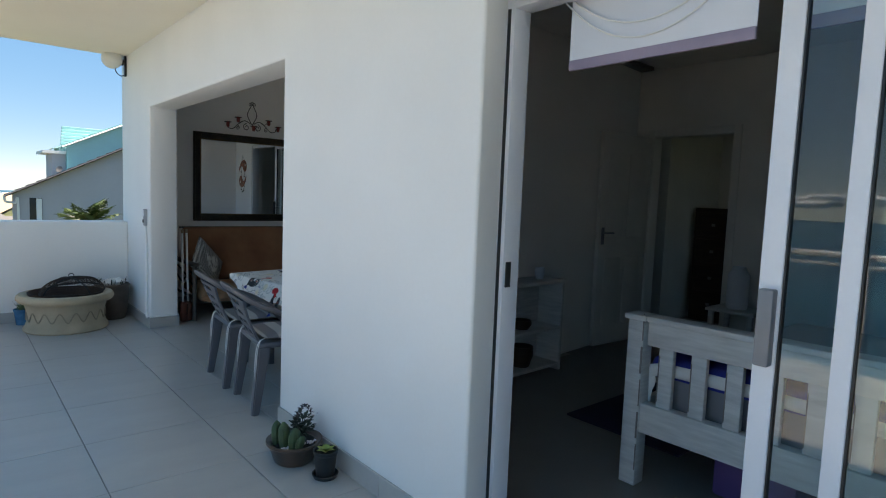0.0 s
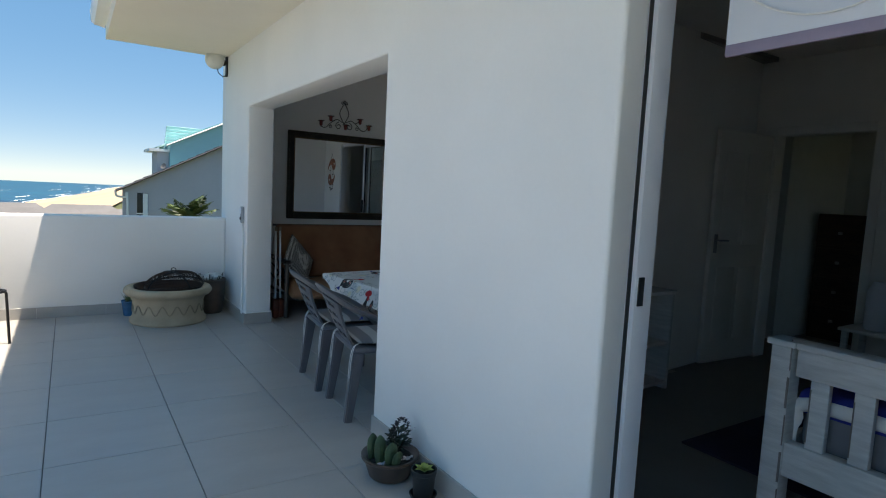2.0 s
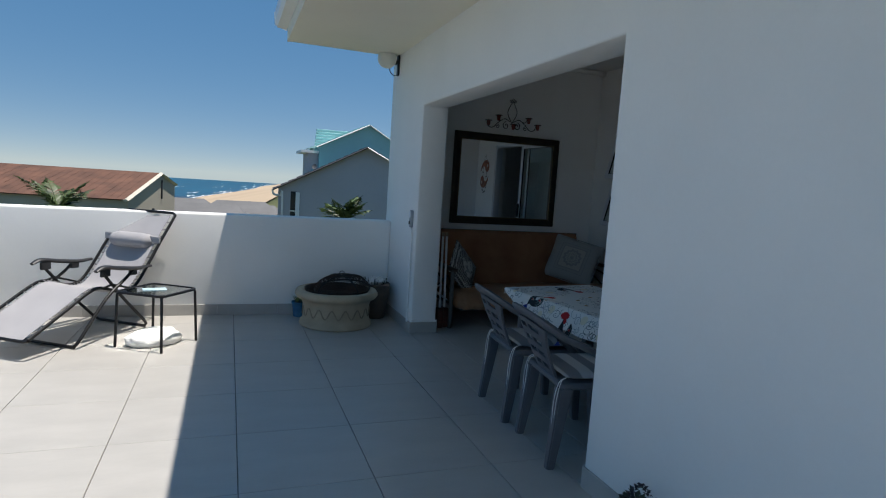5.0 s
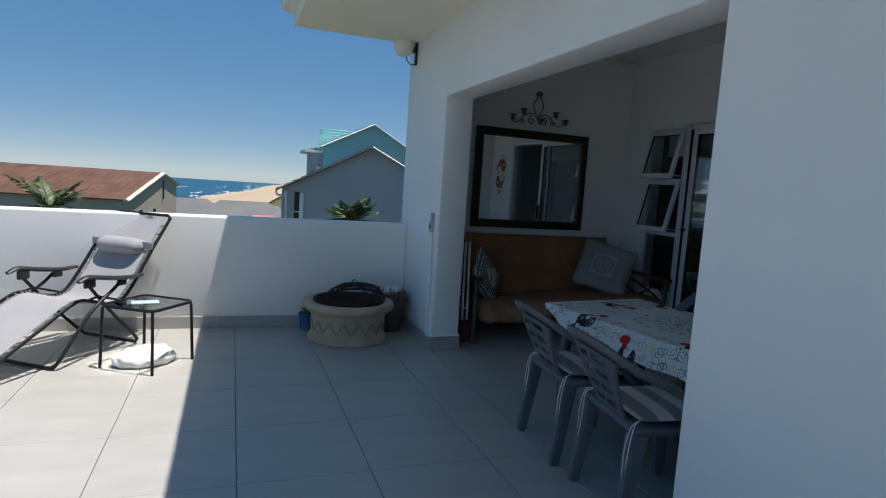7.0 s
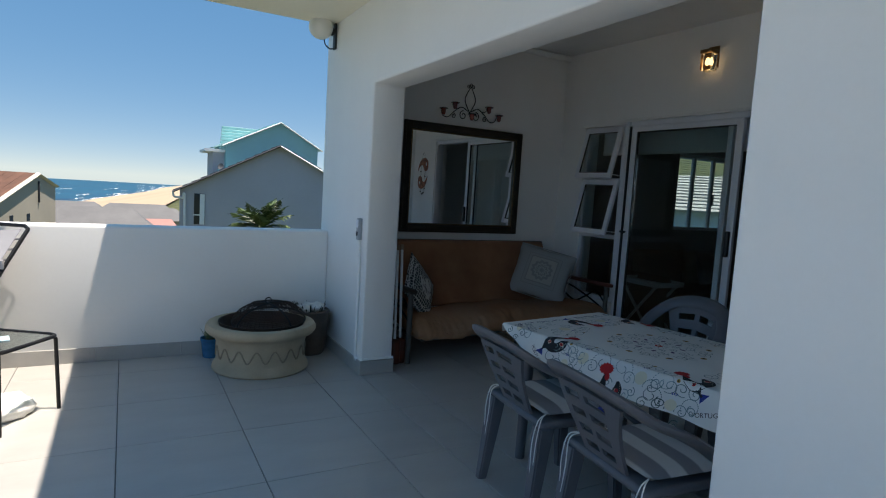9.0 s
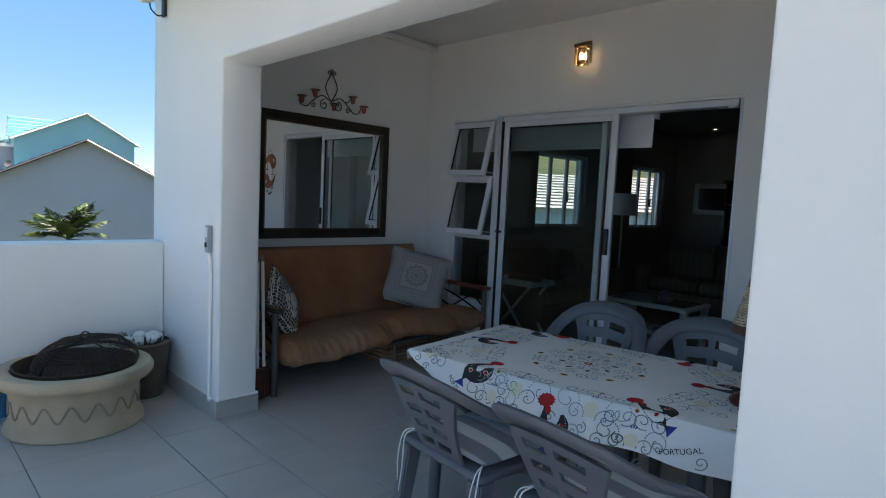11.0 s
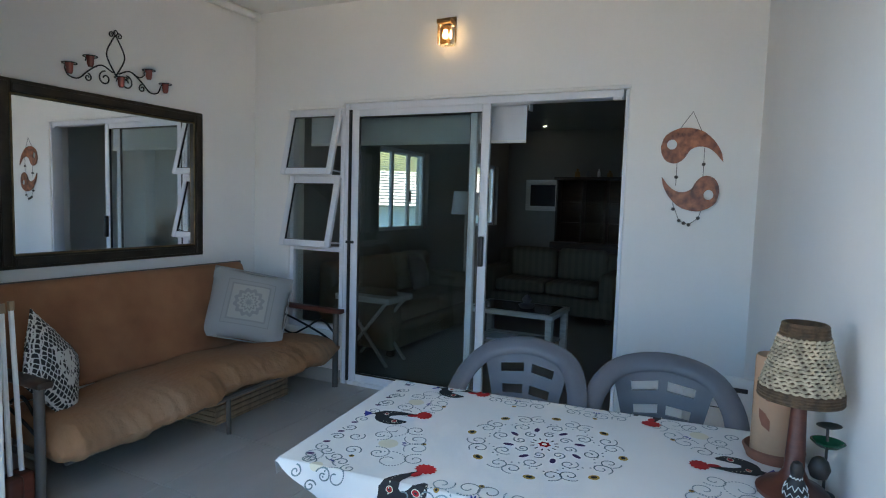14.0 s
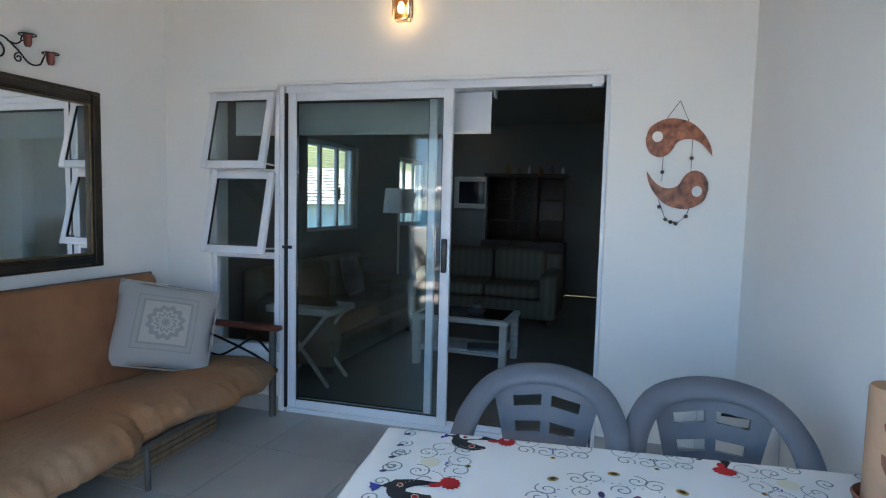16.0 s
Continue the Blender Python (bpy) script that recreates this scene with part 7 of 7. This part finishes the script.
def couch(name, label, m, w, material, n):
    s = thing(name, label, "sofa", m)
    bm = bmesh.new()
    rbox(bm, (-0.42, -w / 2, 0.06), (0.42, w / 2, 0.3), 0.04, 3)
    part("base", bm, material, s)
    for k in range(n):
        ww = (w - 0.4) / n
        y0 = -w / 2 + 0.2 + k * ww
        bm = bmesh.new()
        rbox(bm, (-0.42, y0 + 0.005, 0.3), (0.25, y0 + ww - 0.005, 0.46), 0.05, 4)
        part("seat_cushion", bm, material, s)
        bm = bmesh.new()
        rbox(bm, (0.1, y0 + 0.01, 0.44), (0.3, y0 + ww - 0.01, 0.86), 0.07, 4)
        part("back_cushion", bm, material, s)
    bm = bmesh.new()
    rbox(bm, (0.24, -w / 2, 0.28), (0.44, w / 2, 0.82), 0.06, 4)
    part("backrest", bm, material, s)
    for sgn in (-1, 1):
        bm = bmesh.new()
        rbox(bm, (-0.43, min(sgn * w / 2, sgn * (w / 2 - 0.2)), 0.06), (0.42, max(sgn * w / 2, sgn * (w / 2 - 0.2)), 0.62), 0.08, 4)
        part("arm", bm, material, s)
    for sx in (-0.36, 0.36):
        for sy in (-w / 2 + 0.08, w / 2 - 0.08):
            boxpart("foot", (sx - 0.03, sy - 0.03, 0), (sx + 0.03, sy + 0.03, 0.07), DARKWOOD, s, 0.004)
    return s


couch("sofa", "beige upholstered sofa along the lounge wall", pose(6.05, 8.14, 0, 0, 0, 90), 1.9, SOFABEIGE, 2)
couch("sofa", "striped two-seater sofa facing the sliding door", pose(8.2, 7.15, 0), 1.75, SOFASTRIPE, 2)
pillow("scatter_cushion", "dark scatter cushion on the beige sofa", pose(6.4, 8.2, 0.66, -15, 0, 5), 0.42, 0.42, 0.14, DARKWOOD)
ct = thing("coffee_table", "white wooden coffee table with a lower shelf", "coffee table", pose(6.0, 6.85, 0) @ Matrix.Diagonal((1, 0.86, 1, 1)))
boxpart("top", (-0.3, -0.5, 0.4), (0.3, 0.5, 0.44), WHITEWOOD, ct, 0.006)
boxpart("inset_top", (-0.24, -0.44, 0.441), (0.24, 0.44, 0.446), DARKPANE, ct, 0)
for sx in (-1, 1):
    for sy in (-1, 1):
        boxpart("leg", (0.25 * sx - 0.035, 0.45 * sy - 0.035, 0), (0.25 * sx + 0.035, 0.45 * sy + 0.035, 0.4), WHITEWOOD, ct, 0.004)
for k in range(7):
    boxpart("shelf_slat", (-0.25 + k * 0.075, -0.44, 0.12), (-0.2 + k * 0.075, 0.44, 0.14), WHITEWOOD, ct, 0.003)
bm = bmesh.new()
lathe(bm, [(0, 0), (0.06, 0), (0.08, 0.03), (0.03, 0.05), (0.05, 0.08), (0.02, 0.12), (0, 0.13)], 18)
tagged(part("bowl", bm, BRASS), "small steel ornament on the coffee table", "ornament").matrix_basis = pose(5.95, 6.75, 0.447)
for k in range(3):
    bm = bmesh.new()
    rbox(bm, (-0.11, -0.15, 0), (0.11, 0.15, 0.02), 0.002)
    tagged(part("magazine", bm, (CARD, BLIND, GREYSHEET)[k]), "magazine lying on the coffee table's lower shelf", "magazine").matrix_basis = pose(5.87, 6.65 + 0.28 * (k % 2), 0.141 + 0.021 * (k // 2), 0, 0, 10 * k - 5)
tt = thing("tray_table", "white folding tray table beside the sofa", "side table", pose(5.0, 7.85, 0))
boxpart("tray", (-0.2, -0.28, 0.55), (0.2, 0.28, 0.565), WHITEWOOD, tt, 0.003)
for nm, lo, hi in (("tray_edge", (-0.2, -0.28, 0.565), (0.2, -0.265, 0.6)), ("tray_edge", (-0.2, 0.265, 0.565), (0.2, 0.28, 0.6)), ("tray_edge", (-0.2, -0.265, 0.565), (-0.185, 0.265, 0.6)), ("tray_edge", (0.185, -0.265, 0.565), (0.2, 0.265, 0.6))):
    boxpart(nm, lo, hi, WHITEWOOD, tt, 0.003)
for sx in (-0.15, 0.15):
    for s in (-1, 1):
        bm = bmesh.new()
        tube(bm, [(sx, 0.22 * s, 0.55), (sx, -0.24 * s, 0.0)], 0.016, 6)
        part("leg", bm, WHITEWOOD, tt)
fl = thing("floor_lamp", "white floor lamp with a drum shade", "lamp", pose(7.75, 8.25, 0))
bm = bmesh.new()
lathe(bm, [(0, 0), (0.14, 0), (0.14, 0.015), (0.02, 0.03), (0.015, 0.04), (0.015, 1.3), (0, 1.3)], 20)
part("stand", bm, WHITEWOOD, fl)
bm = bmesh.new()
lathe(bm, [(0.2, 1.28), (0.17, 1.58), (0.165, 1.58), (0.195, 1.28)], 28)
part("shade", bm, BLIND, fl, "pale drum shade")
pc = thing("framed_picture", "dark picture in a white frame on the lounge wall", "picture", pose(10.295, 8.0, 1.34))
boxpart("picture", (-0.012, -0.24, 0.06), (-0.002, 0.24, 0.45), DARKPANE, pc, 0)
for nm, lo, hi in (("frame_side", (-0.02, -0.3, 0), (-0.001, -0.22, 0.52)), ("frame_side", (-0.02, 0.22, 0), (-0.001, 0.3, 0.52)), ("frame_top", (-0.02, -0.22, 0.44), (-0.001, 0.22, 0.52)), ("frame_bottom", (-0.02, -0.22, 0), (-0.001, 0.22, 0.08))):
    boxpart(nm, lo, hi, WHITEWOOD, pc, 0.003)
cab = thing("display_cabinet", "dark wooden display cabinet with glass doors against the lounge wall", "cabinet", pose(9.85, 7.07, 0))
boxpart("body", (0, -0.65, 0), (0.44, 0.65, 0.85), DARKWOOD, cab, 0.008)
boxpart("upper_back", (0.38, -0.6, 0.85), (0.44, 0.6, 1.85), DARKWOOD, cab, 0.004)
for y in (-0.6, -0.2, 0.18, 0.58):
    boxpart("upright", (0.12, y, 0.85), (0.38, y + 0.03, 1.85), DARKWOOD, cab, 0.003)
for z in (1.15, 1.5):
    boxpart("shelf", (0.14, -0.57, z), (0.38, 0.58, z + 0.02), DARKWOOD, cab, 0.002)
boxpart("cornice", (0.08, -0.64, 1.85), (0.44, 0.64, 1.9), DARKWOOD, cab, 0.006)
pane((0.11, -0.17, 0.87), (0.117, 0.18, 1.84), cab, GLASS, "glass_door")
for k in range(6):
    bm = bmesh.new()
    r, hh = 0.025 + 0.01 * (k % 3), 0.1 + 0.03 * (k % 2)
    lathe(bm, [(0, 0), (r, 0), (r, hh * 0.6), (r * 0.4, hh * 0.8), (r * 0.5, hh), (0, hh)], 12)
    tagged(part("bottle", bm, (BLIND, GREYSHEET, BRONZE)[k % 3]), "small bottle on top of the display cabinet", "bottle", "bottles on the cabinet").matrix_basis = pose(10.0, 6.5 + 0.17 * k, 1.9)
for x, y in ((9.81, 7.865),):
    dl = thing("downlight", "small lit downlight in the lounge ceiling", "lamp", pose(x, y, 2.698), "lounge downlights")
    bm = bmesh.new()
    lathe(bm, [(0.02, 0.0), (0.036, -0.004), (0.036, 0.001), (0.02, 0.001)], 20)
    part("ring", bm, ALU, dl)
    bm = bmesh.new()
    lathe(bm, [(0, -0.002), (0.02, -0.002), (0.02, 0.0)], 20)
    part("lens", bm, glowing("downlight_lens", (1.0, 0.93, 0.8), 6.0), dl)
for k, (x0, x1) in enumerate(((6.27, 7.42), (8.74, 9.86))):
    w = tagged(new("window_%d" % (k + 2)), "white aluminium lounge window in three lights", "window", kind="structure")
    third = (x1 - x0) / 3
    for nm, lo, hi in (("jamb", (x0, 8.72, 1.08), (x0 + 0.045, 8.77, 2.06)), ("jamb", (x1 - 0.045, 8.72, 1.08), (x1, 8.77, 2.06)), ("head", (x0 + 0.045, 8.72, 2.015), (x1 - 0.045, 8.77, 2.06)),
                       ("sill", (x0 + 0.045, 8.72, 1.08), (x1 - 0.045, 8.77, 1.12)), ("mullion", (x0 + third - 0.022, 8.722, 1.12), (x0 + third + 0.022, 8.768, 2.015)), ("mullion", (x0 + 2 * third - 0.022, 8.722, 1.12), (x0 + 2 * third + 0.022, 8.768, 2.015))):
        boxpart(nm, lo, hi, ALU, w, 0.003)
    boxpart("handle", (x0 + 2 * third - 0.014, 8.69, 1.42), (x0 + 2 * third + 0.014, 8.72, 1.56), BLACKPLASTIC, w, 0.006, "black handle")
    for j in range(3):
        pane((x0 + j * third + (0.045 if j == 0 else 0.022), 8.742, 1.12), (x0 + (j + 1) * third - (0.045 if j == 2 else 0.022), 8.748, 2.015), w, CLEAR)

for x0, x1 in ((6.32, 7.37), (8.79, 9.81)):
    vb = thing("venetian_blind", "white venetian blind with thin open slats in a lounge window", "blind", pose(x0, 8.79, 0), "lounge blinds")
    boxpart("head_rail", (0, -0.012, 2.0), (x1 - x0, 0.016, 2.025), WHITETRIM, vb, 0.002)
    me = None
    for k in range(32):
        if me is None:
            first = boxpart("slat", (0, -0.011, -0.0008), (x1 - x0, 0.011, 0.0008), WHITETRIM, vb, 0)
            me = first.data
            slat = first
        else:
            slat = new("slat", me)
            slat.parent = vb
        slat.location = (0, 0, 1.13 + 0.0272 * k)

# ---- floor tiles ----
tile_meshes = {}


def tile_mesh(w, d):
    key = (round(w, 3), round(d, 3))
    if key not in tile_meshes:
        bm = bmesh.new()
        b = 0.0015
        low = [bm.verts.new((sx * w / 2, sy * d / 2, -0.006)) for sx, sy in ((-1, -1), (1, -1), (1, 1), (-1, 1))]
        mid = [bm.verts.new((sx * w / 2, sy * d / 2, -b)) for sx, sy in ((-1, -1), (1, -1), (1, 1), (-1, 1))]
        top = [bm.verts.new((sx * (w / 2 - b), sy * (d / 2 - b), 0)) for sx, sy in ((-1, -1), (1, -1), (1, 1), (-1, 1))]
        bm.faces.new(top)
        for k in range(4):
            j = (k + 1) % 4
            bm.faces.new((low[k], low[j], mid[j], mid[k]))
            bm.faces.new((mid[k], mid[j], top[j], top[k]))
        tile_meshes[key] = finish(bm, "tile", TILE, 0)
    return tile_meshes[key]


TX, TY, PX, PYT = 0.118, 4.97, 0.607, 0.615
for i in range(-5, 8):
    x0, x1 = TX + PX * i, TX + PX * (i + 1)
    for j in range(-13, 7):
        y0, y1 = TY + PYT * j, TY + PYT * (j + 1)
        spans = [(-2.3, WX, -2.6, PY), (WX, DX + 0.1, 4.66, MY)]
        for sx0, sx1, sy0, sy1 in spans:
            a, b, c, d = max(x0, sx0), min(x1, sx1), max(y0, sy0), min(y1, sy1)
            if b - a < 0.03 or d - c < 0.03:
                continue
            a, b = a + 0.0022, b - 0.0022
            c, d = c + 0.0012, d - 0.0012
            ob = new("tile", tile_mesh(b - a, d - c))
            ob.parent = floor
            ob.location = ((a + b) / 2, (c + d) / 2, 0.0)
